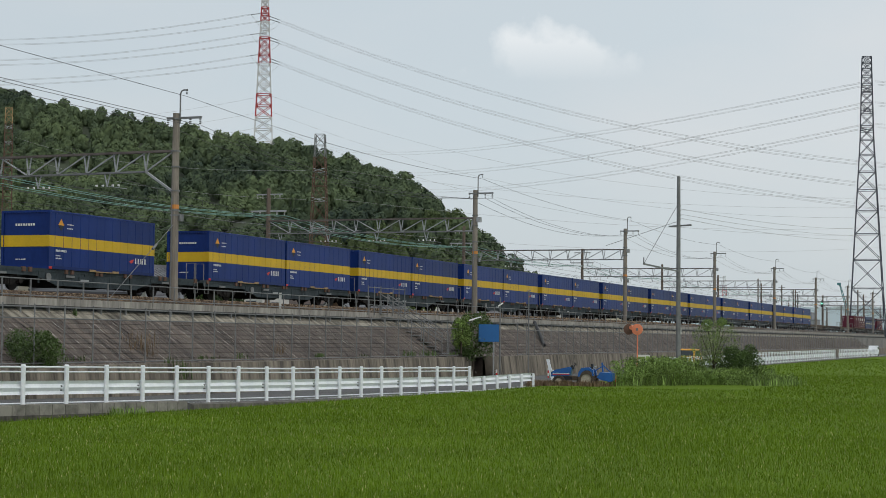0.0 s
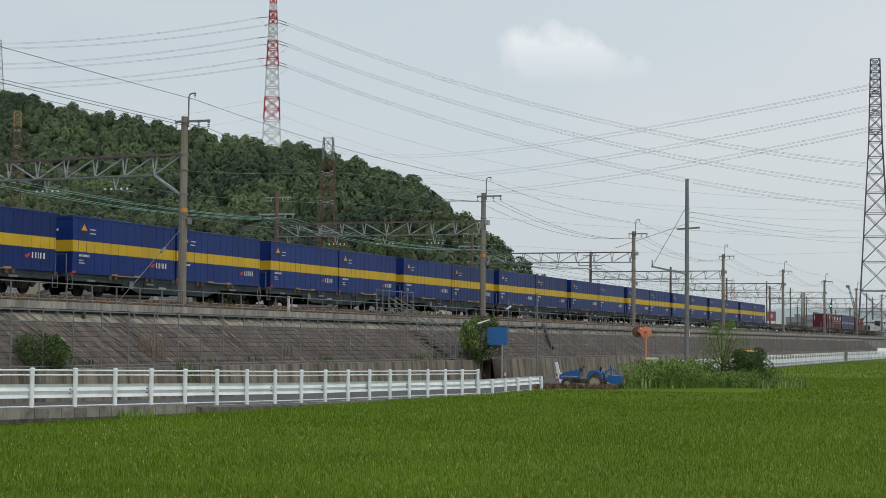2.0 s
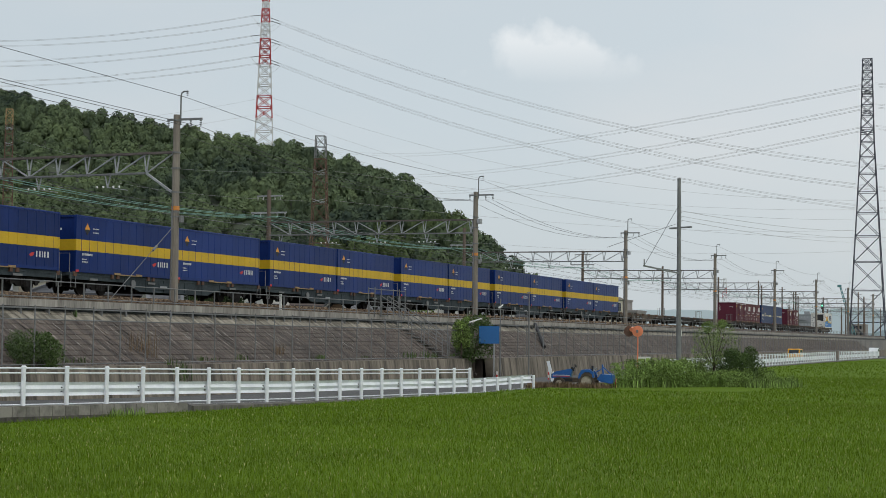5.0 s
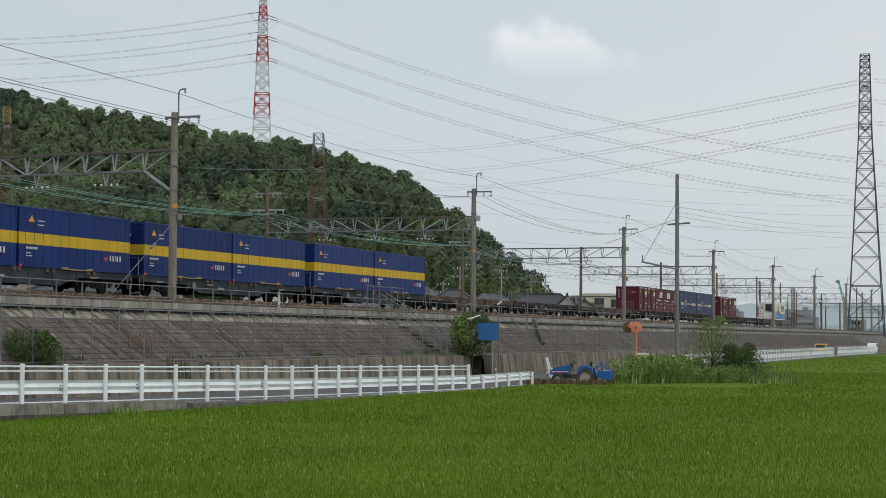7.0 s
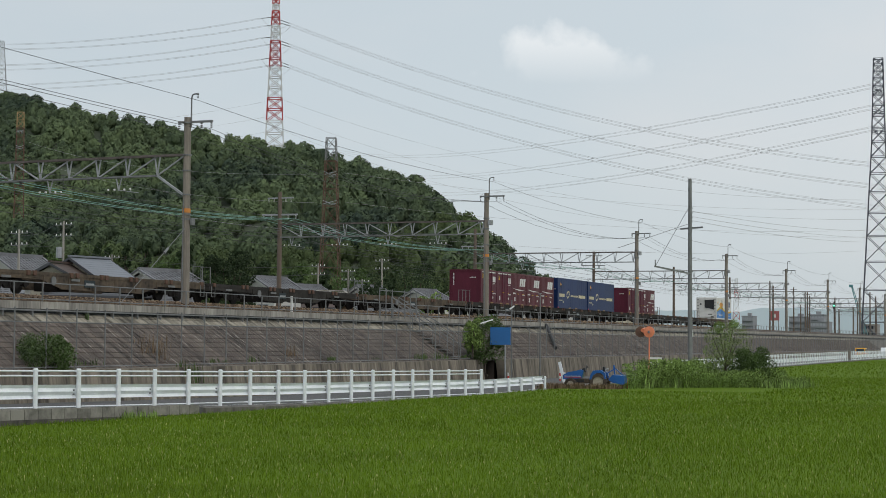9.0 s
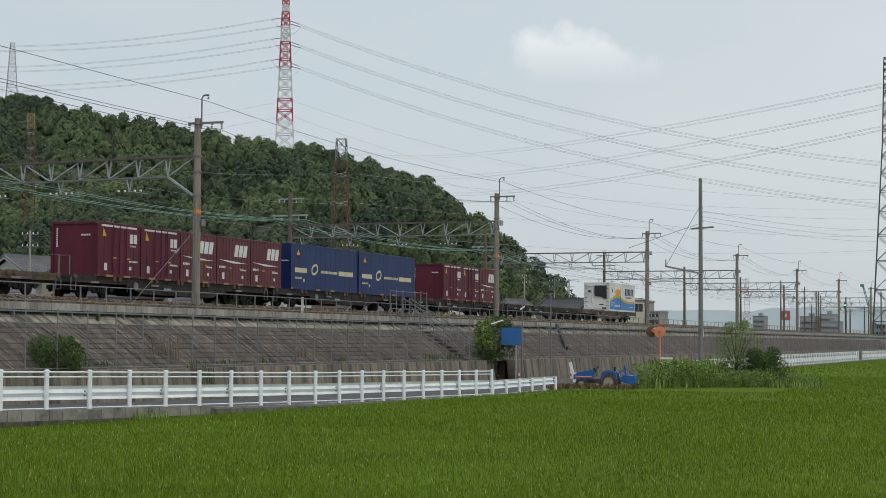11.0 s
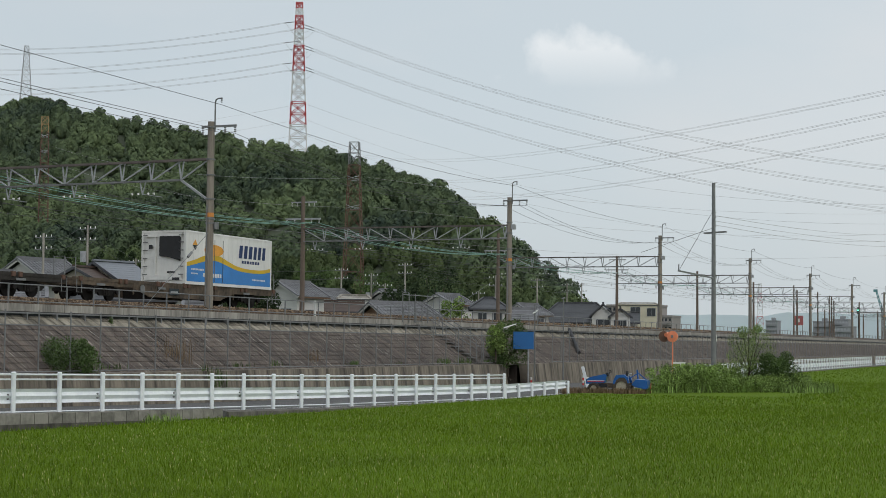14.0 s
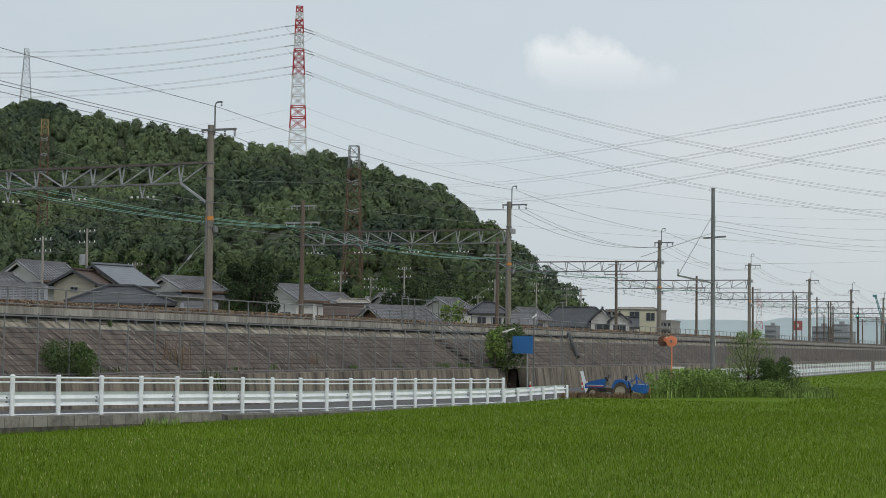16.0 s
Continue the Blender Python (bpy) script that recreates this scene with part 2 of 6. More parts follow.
M_SLATE = mat("pale_blue_grey_slate", (0.19, 0.205, 0.23), 0.5, 0.15, 0.6, 6)
M_WOODW = mat("brown_board_wall", (0.14, 0.085, 0.05), 0.8, 0.3, 0.8, 10)
M_GREYB = mat("grey_brown_render", (0.30, 0.28, 0.265), 0.85, 0.15, 0.3, 3)
M_GLASS = mat("dark_window_glass", (0.03, 0.036, 0.042), 0.12, 0.2, 0.5, 3, spec=0.6)
M_TRED = mat("red_tower_paint", (0.44, 0.035, 0.03), 0.55, 0.2, 0.2, 2)
M_TWHITE = mat("white_tower_paint", (0.66, 0.66, 0.65), 0.55, 0.12, 0.2, 2)
M_TGREY = mat("bluish_tower_steel", (0.075, 0.08, 0.105), 0.6, 0.2, 0.3, 2, metal=0.2)
M_SIGNB = mat("blue_sign_paint", (0.012, 0.115, 0.33), 0.4, 0.15, 1, 10)
M_MIRO = mat("orange_mirror_paint", (0.82, 0.26, 0.13), 0.5, 0.15, 2, 14)
M_TRACTOR = mat("tractor_blue_paint", (0.010, 0.098, 0.34), 0.32, 0.2, 2, 14)
M_MUD = mat("dried_mud", (0.11, 0.082, 0.058), 0.95, 0.35, 3, 20, bump=0.5)
M_CAR = mat("yellow_car_paint", (0.80, 0.40, 0.02), 0.3, 0.06, 1, 10)
# pale blue of the far range is distance haze, painted in
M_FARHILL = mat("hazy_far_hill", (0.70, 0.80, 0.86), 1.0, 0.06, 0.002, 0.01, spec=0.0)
# window glass painted pale grey to carry distance haze
M_FARGLASS = mat("hazy_far_pane", (0.34, 0.36, 0.38), 0.5, 0.1, 0.05, 0.5)
M_TEAL = mat("teal_crane_paint", (0.12, 0.30, 0.32), 0.6, 0.1, 0.1, 1)
# blue-grey carries a weaker painted haze than the far range
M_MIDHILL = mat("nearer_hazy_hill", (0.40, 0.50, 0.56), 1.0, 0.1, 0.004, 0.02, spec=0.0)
# cool wall grey with distance haze mixed into the colour
M_FARB = mat("hazy_far_building", (0.30, 0.31, 0.325), 0.9, 0.1, 0.05, 0.5)


# ---- mesh helpers ----
class MB:
    """Gathers faces into one mesh."""

    def __init__(self):
        self.v, self.f = [], []

    def add(self, verts, faces):
        o = len(self.v)
        self.v.extend(tuple(p) for p in verts)
        self.f.extend(tuple(i + o for i in f) for f in faces)
        return self

    def box(self, x0, x1, y0, y1, z0, z1):
        return self.add([(x0, y0, z0), (x1, y0, z0), (x1, y1, z0), (x0, y1, z0), (x0, y0, z1), (x1, y0, z1), (x1, y1, z1), (x0, y1, z1)],
                        [(3, 2, 1, 0), (4, 5, 6, 7), (0, 1, 5, 4), (1, 2, 6, 5), (2, 3, 7, 6), (3, 0, 4, 7)])

    def bevel_box(self, x0, x1, y0, y1, z0, z1, b):
        """A box whose upright edges are cut."""
        ring = [(x0 + b, y0), (x1 - b, y0), (x1, y0 + b), (x1, y1 - b), (x1 - b, y1), (x0 + b, y1), (x0, y1 - b), (x0, y0 + b)]
        return self.prism(ring, z0, z1)

    def prism(self, ring, z0, z1):
        n = len(ring)
        return self.add([(x, y, z0) for x, y in ring] + [(x, y, z1) for x, y in ring],
                        [tuple(range(n - 1, -1, -1)), tuple(range(n, 2 * n))] + [(i, (i + 1) % n, n + (i + 1) % n, n + i) for i in range(n)])

    def prism_y(self, ring, y0, y1):
        """ring of (x, z), pushed along y."""
        n = len(ring)
        return self.add([(x, y0, z) for x, z in ring] + [(x, y1, z) for x, z in ring],
                        [tuple(range(n)), tuple(range(2 * n - 1, n - 1, -1))] + [(i, n + i, n + (i + 1) % n, (i + 1) % n) for i in range(n)])

    def prism_x(self, ring, x0, x1):
        """ring of (y, z), pushed along x."""
        n = len(ring)
        return self.add([(x0, y, z) for y, z in ring] + [(x1, y, z) for y, z in ring],
                        [tuple(range(n)), tuple(range(2 * n - 1, n - 1, -1))] + [(i, n + i, n + (i + 1) % n, (i + 1) % n) for i in range(n)])

    def cyl(self, p, q, r0, r1=None, n=8, caps=True):
        p, q = Vector(p), Vector(q)
        r1 = r0 if r1 is None else r1
        w = (q - p).normalized()
        u = w.orthogonal().normalized()
        s = w.cross(u)
        ring = [(math.cos(2 * math.pi * i / n), math.sin(2 * math.pi * i / n)) for i in range(n)]
        vs = [p + (u * a + s * b) * r0 for a, b in ring] + [q + (u * a + s * b) * r1 for a, b in ring]
        fs = [(i, (i + 1) % n, n + (i + 1) % n, n + i) for i in range(n)]
        if caps:
            fs += [tuple(range(n - 1, -1, -1)), tuple(range(n, 2 * n))]
        return self.add(vs, fs)

    def beam(self, p, q, w, h=None):
        """A bar of rectangular section; w across, h upright."""
        h = w if h is None else h
        p, q = Vector(p), Vector(q)
        d = (q - p).normalized()
        up = Vector((0, 0, 1)) if abs(d.z) < 0.95 else Vector((1, 0, 0))
        s = d.cross(up).normalized() * (w / 2)
        u = s.cross(d).normalized() * (h / 2)
        vs = [c + a * s + b * u for c in (p, q) for a, b in ((-1, -1), (1, -1), (1, 1), (-1, 1))]
        return self.add(vs, [(3, 2, 1, 0), (4, 5, 6, 7), (0, 1, 5, 4), (1, 2, 6, 5), (2, 3, 7, 6), (3, 0, 4, 7)])

    def tube(self, pts, r, n=5):
        pts = [Vector(q) for q in pts]
        vs, fs, u = [], [], None
        for i, q in enumerate(pts):
            w = (pts[min(i + 1, len(pts) - 1)] - pts[max(i - 1, 0)]).normalized()
            u = w.orthogonal().normalized() if u is None else (u - w * u.dot(w)).normalized()
            s = w.cross(u)
            vs += [q + (u * math.cos(6.28319 * k / n) + s * math.sin(6.28319 * k / n)) * r for k in range(n)]
            if i:
                o = n * (i - 1)
                fs += [(o + k, o + (k + 1) % n, o + n + (k + 1) % n, o + n + k) for k in range(n)]
        fs += [tuple(range(n - 1, -1, -1)), tuple(range(n * (len(pts) - 1), n * len(pts)))]
        return self.add(vs, fs)

    def mesh(self, name, material):
        me = bpy.data.meshes.new(name)
        me.from_pydata(self.v, [], self.f)
        me.materials.append(material)
        return me


def part(name, mb, material, parent=None, label="", at=None):
    """One mesh object, under a thing or a part."""
    me = mb if isinstance(mb, bpy.types.Mesh) else mb.mesh(name, material)
    ob = new(name, me)
    if parent:
        ob.parent = parent
    if at:
        ob.location = at
    if label:
        tagged(ob, label)
    return ob


def thing(name, at, label, category, group="", rz=0.0):
    ob = new(name)
    ob.empty_display_size = 0.3
    ob.matrix_basis = pose(*at, 0, 0, rz)
    return tagged(ob, label, category, group)


def structure(name, mb, material, label=""):
    return tagged(part(name, mb, material), label or name.replace("_", " "), kind="structure")


def sag(p, q, drop, n=12):
    """Points of a hanging wire."""
    p, q = Vector(p), Vector(q)
    return [p.lerp(q, i / n) - Vector((0, 0, drop * 4 * (i / n) * (1 - i / n))) for i in range(n + 1)]


def lerp_rows(rows, x):
    for (x0, *a), (x1, *b) in zip(rows, rows[1:]):
        if x <= x1:
            k = max(0.0, (x - x0) / (x1 - x0))
            return [i + (j - i) * k for i, j in zip(a, b)]
    return list(rows[-1][1:])


def big_mesh(name, verts, tris, material):
    """A mesh of many triangles from arrays."""
    me = bpy.data.meshes.new(name)
    me.vertices.add(len(verts))
    me.vertices.foreach_set("co", np.asarray(verts, dtype=np.float32).ravel())
    me.loops.add(len(tris) * 3)
    me.loops.foreach_set("vertex_index", np.asarray(tris, dtype=np.int32).ravel())
    me.polygons.add(len(tris))
    me.polygons.foreach_set("loop_start", np.arange(0, len(tris) * 3, 3, dtype=np.int32))
    me.update(calc_edges=True)
    me.materials.append(material)
    return me


# ---- ground, paddy, road ----
RAIL_Z = 4.9


def land(y):
    """Height of the village land, which falls gently to the north."""
    return 1.6 - 0.0105 * (y - 40.25)


# near kerb line of the road: x, y, road height
KERB = [(-60, 33.0, 1.55), (10, 31.2, 1.25), (41, 28.92, 0.90), (47, 28.3, 0.81), (59, 27.45, 0.62), (77, 26.65, 0.43), (92, 26.6, 0.48), (130, 28.0, 0.47),
        (175, 30.0, 0.56), (240, 30.6, 0.65), (330, 31.0, 0.65), (900, 31.0, 0.65)]
WALL_Y = 34.6

g = MB()
g.add([(-4500, -4500, 0), (4500, -4500, 0), (4500, 4500, 0), (-4500, 4500, 0)], [(0, 1, 2, 3)])
structure("ground", g, M_SOIL, "flat field soil that reaches the horizon")

road = MB()
xs = [-60 + 6 * i for i in range(160)]
for a, b in zip(xs, xs[1:]):
    (ya, za), (yb, zb) = lerp_rows(KERB, a), lerp_rows(KERB, b)
    road.add([(a, ya - 0.25, 0), (b, yb - 0.25, 0), (b, yb - 0.25, zb), (a, ya - 0.25, za), (a, WALL_Y + 0.3, za), (b, WALL_Y + 0.3, zb)],
             [(0, 1, 2, 3), (3, 2, 5, 4)])
structure("road", road, M_ROAD, "grey asphalt lane along the foot of the embankment")
mark = MB()
for a, b in zip(xs, xs[1:]):
    (ya, za), (yb, zb) = lerp_rows(KERB, a), lerp_rows(KERB, b)
    for o0, o1 in ((0.75, 0.9),):
        mark.add([(a, ya + o0, za + 0.006), (b, yb + o0, zb + 0.006), (b, yb + o1, zb + 0.006), (a, ya + o1, za + 0.006)], [(0, 1, 2, 3)])
structure("road_marking", mark, M_LINE, "worn white edge line on the lane")

# concrete kerb wall between the lane and the paddy: dark footing with separate coping blocks
kerb = MB()
xk = [-10 + 2.0 * i for i in range(32)]
for a, b in zip(xk, xk[1:]):
    (ya, za), (yb, zb) = lerp_rows(KERB, a), lerp_rows(KERB, b)
    ta, tb = za - 0.20, zb - 0.20
    kerb.add([(a, ya - 0.40, -0.1), (b, yb - 0.40, -0.1), (b, yb, -0.1), (a, ya, -0.1), (a, ya - 0.40, ta), (b, yb - 0.40, tb), (b, yb, tb), (a, ya, ta)],
             [(3, 2, 1, 0), (4, 5, 6, 7), (0, 1, 5, 4), (1, 2, 6, 5), (2, 3, 7, 6), (3, 0, 4, 7)])
kerb = structure("kerb_wall", kerb, M_FOOT, "stained concrete kerb wall along the paddy")
x = 30.0
while x < 51.4:
    a, b = x, x + 0.572
    (ya, za), (yb, zb) = lerp_rows(KERB, a), lerp_rows(KERB, b)
    lip = 0.10 + random.uniform(-0.008, 0.008)
    blk = MB()
    for o0, o1, h0, h1 in ((-0.36, -0.03, -0.20, lip - 0.02), (-0.345, -0.045, lip - 0.02, lip)):
        blk.add([(a, ya + o0, za + h0), (b, yb + o0, zb + h0), (b, yb + o1, zb + h0), (a, ya + o1, za + h0), (a, ya + o0, za + h1), (b, yb + o0, zb + h1), (b, yb + o1, zb + h1), (a, ya + o1, za + h1)],
                [(3, 2, 1, 0), (4, 5, 6, 7), (0, 1, 5, 4), (1, 2, 6, 5), (2, 3, 7, 6), (3, 0, 4, 7)])
    part("coping_block", blk, M_COPE, kerb)
    x += 0.6
low = MB()
for i in range(80):
    a, b = 52 + 4 * i, 52 + 4 * i + 3.98
    (ya, za), (yb, zb) = lerp_rows(KERB, a), lerp_rows(KERB, b)
    low.add([(a, ya - 0.34, -0.1), (b, yb - 0.34, -0.1), (b, yb - 0.1, -0.1), (a, ya - 0.1, -0.1), (a, ya - 0.34, za - 0.02), (b, yb - 0.34, zb - 0.02), (b, yb - 0.1, zb + 0.03), (a, ya - 0.1, za + 0.03)],
            [(3, 2, 1, 0), (4, 5, 6, 7), (0, 1, 5, 4), (1, 2, 6, 5), (2, 3, 7, 6), (3, 0, 4, 7)])
structure("field_edge_wall", low, M_CONCD, "low concrete edge between lane and rice")

# ---- embankment ----
X0, X1 = -40.0, 900.0
emb = MB()
# leaning toe wall, then berm
for a, b in ((X0, 101.5), (105.7, X1)):
    emb.prism_x([(WALL_Y, 0), (WALL_Y + 0.25, 1.85), (WALL_Y + 0.9, 1.87), (WALL_Y + 0.9, 0)], a, b)
structure("toe_wall", emb, M_TOE, "streaked leaning concrete toe wall")
core = MB()
for a, b in ((X0, 101.5), (105.7, X1)):
    core.prism_x([(WALL_Y + 0.6, 0), (WALL_Y + 0.8, 1.80), (38.75, 4.02), (60.5, 4.3), (66, 1.6), (66, 0)], a, b)
# the drain opening in the toe wall
core.prism_x([(WALL_Y + 1.5, 0), (WALL_Y + 1.5, 2.2), (38.75, 4.02), (60.5, 4.3), (66, 1.6), (66, 0)], 101.5, 105.7)
structure("embankment", core, M_BLOCK, "dark weathered embankment body")
beam = MB()
for i in range(94):
    a = X0 + 10 * i
    beam.box(a, a + 9.97, 39.35, 39.8, 4.17, 4.47)
structure("parapet", beam, M_CONC, "pale rain-streaked concrete parapet beam")
# duct box coloured dark to draw the shadow gap under the beam
duct = MB().box(X0, X1, 38.62, 39.36, 3.9, 4.10)
structure("cable_duct", duct, M_DUCT_SHADE, "cable duct under the parapet beam, darkened as its shadow gap")
ledge = MB()
for i in range(470):
    a = X0 + 2 * i
    if a > 400:
        break
    ledge.box(a, a + 0.07, 38.40, 38.95, 3.80, 4.06)
ledge.box(X0, X1, 38.42, 38.6, 4.06, 4.12)
structure("ledge_bracket", ledge, M_GALVD, "thin steel cable ledge on brackets under the parapet")
bal = MB()
bal.prism_x([(39.8, 4.2), (39.8, 4.50), (40.3, 4.72), (42.3, 4.77), (45.8, 4.76), (46.3, 4.6), (46.9, 4.76), (49.5, 4.76), (50, 4.6), (50.6, 4.76), (53.3, 4.76), (53.9, 4.6), (54.4, 4.76), (57.3, 4.76), (58.6, 4.3), (58.6, 4.2)], X0, X1)
structure("ballast_bed", bal, M_BALLAST, "brown stone ballast under four tracks")
TRACKS = (43.965, 47.85, 51.7, 55.6)
for i, yc in enumerate(TRACKS):
    r = MB()
    for o in (-0.57, 0.57):
        r.box(X0, X1, yc + o - 0.032, yc + o + 0.032, 4.77, RAIL_Z)
        r.box(X0, X1, yc + o - 0.07, yc + o + 0.07, 4.74, 4.78)
    structure("track_%d" % (i + 1), r, M_RAIL, "rusty-sided steel rails")
    s = MB()
    for k in range(int(300 / 0.65)):
        x = 30 + k * 0.65
        s.box(x, x + 0.24, yc - 1.0, yc + 1.0, 4.66, 4.785)
    structure("sleepers_%d" % (i + 1), s, M_CONC, "concrete sleepers in ballast")


def stones():
    """Loose ballast stones on the shoulder nearest the railing."""
    rng = np.random.default_rng(77)
    n = 12000
    x = 48 + 150 * rng.random(n) ** 1.6
    k = rng.random(n)
    y = 39.85 + 2.6 * k ** 1.3
    z = np.interp(y, [39.8, 40.3, 42.3], [4.50, 4.72, 4.77])
    r = (0.035 + 0.035 * rng.random(n)) * (1 + (x - 48) / 150)
    base = np.array([(1, 0, 0), (0, 1, 0), (-1, 0, 0), (0, -1, 0), (0, 0, 0.8), (0, 0, -0.6)], float)
    jit = base[None] * (0.7 + 0.6 * rng.random((n, 6, 1))) + 0.15 * rng.standard_normal((n, 6, 3))
    V = jit * r[:, None, None] + np.stack([x, y, z], 1)[:, None, :]
    f = np.array([(0, 1, 4), (1, 2, 4), (2, 3, 4), (3, 0, 4), (1, 0, 5), (2, 1, 5), (3, 2, 5), (0, 3, 5)])
    T = f[None] + (np.arange(n) * 6)[:, None, None]
    tagged(part("ballast_stones", big_mesh("ballast_stones", V.reshape(-1, 3), T.reshape(-1, 3), M_BALLAST), M_BALLAST), "rough brown ballast stones on the track shoulder", "ballast", kind="stuff")


stones()


# ---- hill ----
def ridge_height(x, y):
    """Wooded hill north of the village."""
    # the crest runs from far left down to a nose on the right
    pts = [(1000, 560, 135), (760, 520, 130), (664, 437, 109), (649, 363, 91.0), (613, 291, 76), (593, 260, 68.5), (557, 216.5, 56), (525, 190.5, 42.5), (494, 164.5, 28.5), (458, 146, 15), (436, 136, 3)]
    best, h = 1e9, 0.0
    for (ax, ay, az), (bx, by, bz) in zip(pts, pts[1:]):
        dx, dy = bx - ax, by - ay
        k = max(0.0, min(1.0, ((x - ax) * dx + (y - ay) * dy) / (dx * dx + dy * dy)))
        d = math.hypot(x - ax - k * dx, y - ay - k * dy)
        if d < best:
            best, h = d, az + (bz - az) * k
            front = (x - ax) * dy - (y - ay) * dx
    wide = (150 + 1.15 * max(h, 0)) if front > 0 else 32 + 0.35 * max(h, 0)
    fall = max(0.0, 1 - best / max(wide, 1))
    fall = fall ** 1.15
    z = max(h, 0) * fall
    ridge_height.best, ridge_height.front = best, front
    z += 3.0 * noise.noise(Vector((x * 0.012, y * 0.012, 0))) * min(1, z / 20)
    return z - 0.5 - 0.0105 * (y - 40.25)


hill = MB()
NX, NY = 70, 60
gx = [280 + 10 * i for i in range(NX)]
gy = [95 + 10 * j for j in range(NY)]
hill.add([(x, y, ridge_height(x, y)) for x in gx for y in gy],
         [(i * NY + j, (i + 1) * NY + j, (i + 1) * NY + j + 1, i * NY + j + 1) for i in range(NX - 1) for j in range(NY - 1)])
structure("hill", hill, M_HILL, "dark wooded hillside floor")


def crown_proto(rng, tufts, tall, size, flat=0.55):
    """A crown of one unit radius: a lumpy heart and many leaf tufts at its skin."""
    bm = bmesh.new()
    bmesh.ops.create_icosphere(bm, subdivisions=1, radius=0.74)
    for v in bm.verts:
        v.co *= 1 + 0.13 * rng.standard_normal()
        v.co.z *= tall
    vs = [tuple(v.co) for v in bm.verts]
    fs = [tuple(v.index for v in f.verts) for f in bm.faces]
    bm.free()
    lobes = rng.standard_normal((7, 3))
    lobes /= np.linalg.norm(lobes, axis=1)[:, None]
    for _ in range(tufts):
        d = rng.standard_normal(3)
        d /= np.linalg.norm(d)
        if d[2] < -0.5:
            d[2] = -d[2]
        r = 0.80 + 0.20 * max(0, max(lobes @ d)) ** 6 + 0.07 * rng.standard_normal()
        c = d * r * np.array([1, 1, tall])
        n = d + rng.standard_normal(3) * flat
        n /= np.linalg.norm(n)
        a = np.cross(n, rng.standard_normal(3))
        a /= np.linalg.norm(a)
        b = np.cross(n, a)
        s = size * (0.6 + 0.8 * rng.random())
        o = len(vs)
        for k in range(3):
            w = 2.1 * k + rng.random()
            vs.append(tuple(c + s * (a * math.cos(w) + b * math.sin(w))))
        fs.append((o, o + 1, o + 2))
    return np.array(vs), np.array(fs)


def scatter(name, protos, spots, material):
    """Many crowns joined in one mesh; spots: x, y, z, radius, height factor."""
    V, T, o = [], [], 0
    rng = np.random.default_rng(5)
    for x, y, z, r, hf in spots:
        pv, pt = protos[rng.integers(len(protos))]
        a = rng.random() * 6.283
        c, s = math.cos(a), math.sin(a)
        q = np.stack([(pv[:, 0] * c - pv[:, 1] * s) * r + x, (pv[:, 0] * s + pv[:, 1] * c) * r + y, pv[:, 2] * r * hf + z], 1)
        V.append(q)
        T.append(pt + o)
        o += len(pv)
    return big_mesh(name, np.concatenate(V), np.concatenate(T), material)


rng = np.random.default_rng(11)
PROTO = [crown_proto(rng, 200, 1.0, 0.175, 0.30) for _ in range(6)]
PROTO_B = [crown_proto(rng, 180, 1.35, 0.16, 0.40) for _ in range(4)]
broad, bamboo = [], []
tries = 0
while len(broad) + len(bamboo) < 5500 and tries < 90000:
    tries += 1
    dist = 300 + 660 * rng.random() ** 0.85
    az = radians(4.0 + 36 * rng.random())
    x, y = dist * math.cos(az), dist * math.sin(az)
    if not (285 < x < 960 and 100 < y < 680):
        continue
    z = ridge_height(x, y)
    if ridge_height.front <= 0 and ridge_height.best > 14:
        continue
    if z < 0.5 - 0.0105 * (y - 40.25) and (y < 165 - 0.15 * (x - 300) or x > 430):
        continue
    r = 1.7 + 2.3 * rng.random() ** 1.6
    kind = noise.noise(Vector((x * 0.012, y * 0.012, 3.0))) + 0.25 * (1 - z / 60) + 0.40 * max(0, 1 - z / 45)
    if kind > 0.42:
        bamboo.append((x, y, z + 2.6, r * 0.8, 1.3))
    else:
        broad.append((x, y, z + 2.0 + 1.6 * rng.random(), r, 1.0 + 0.6 * rng.random()))
# the crest, closely planted
for i in range(1000):
    k = rng.random()
    line = [(930, 548, 0), (760, 520, 0), (664, 437, 0), (649, 363, 0), (613, 291, 0), (593, 260, 0), (557, 216.5, 0), (525, 190.5, 0), (494, 164.5, 0), (458, 146, 0), (436, 136, 0)]
    s = k * (len(line) - 1)
    j = min(int(s), len(line) - 2)
    u = s - j
    x = line[j][0] + (line[j + 1][0] - line[j][0]) * u + 5 * rng.standard_normal()
    y = line[j][1] + (line[j + 1][1] - line[j][1]) * u + 5 * rng.standard_normal()
    broad.append((x, y, ridge_height(x, y) + 1.7, 1.2 + 1.3 * rng.random() ** 2, 1.0 + 0.8 * rng.random()))
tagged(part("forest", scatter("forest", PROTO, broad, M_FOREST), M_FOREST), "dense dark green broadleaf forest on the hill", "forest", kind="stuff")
tagged(part("bamboo_grove", scatter("bamboo_grove", PROTO_B, bamboo, M_BAMBOO), M_BAMBOO), "lighter yellow-green bamboo groves on the hill foot", "bamboo", kind="stuff")

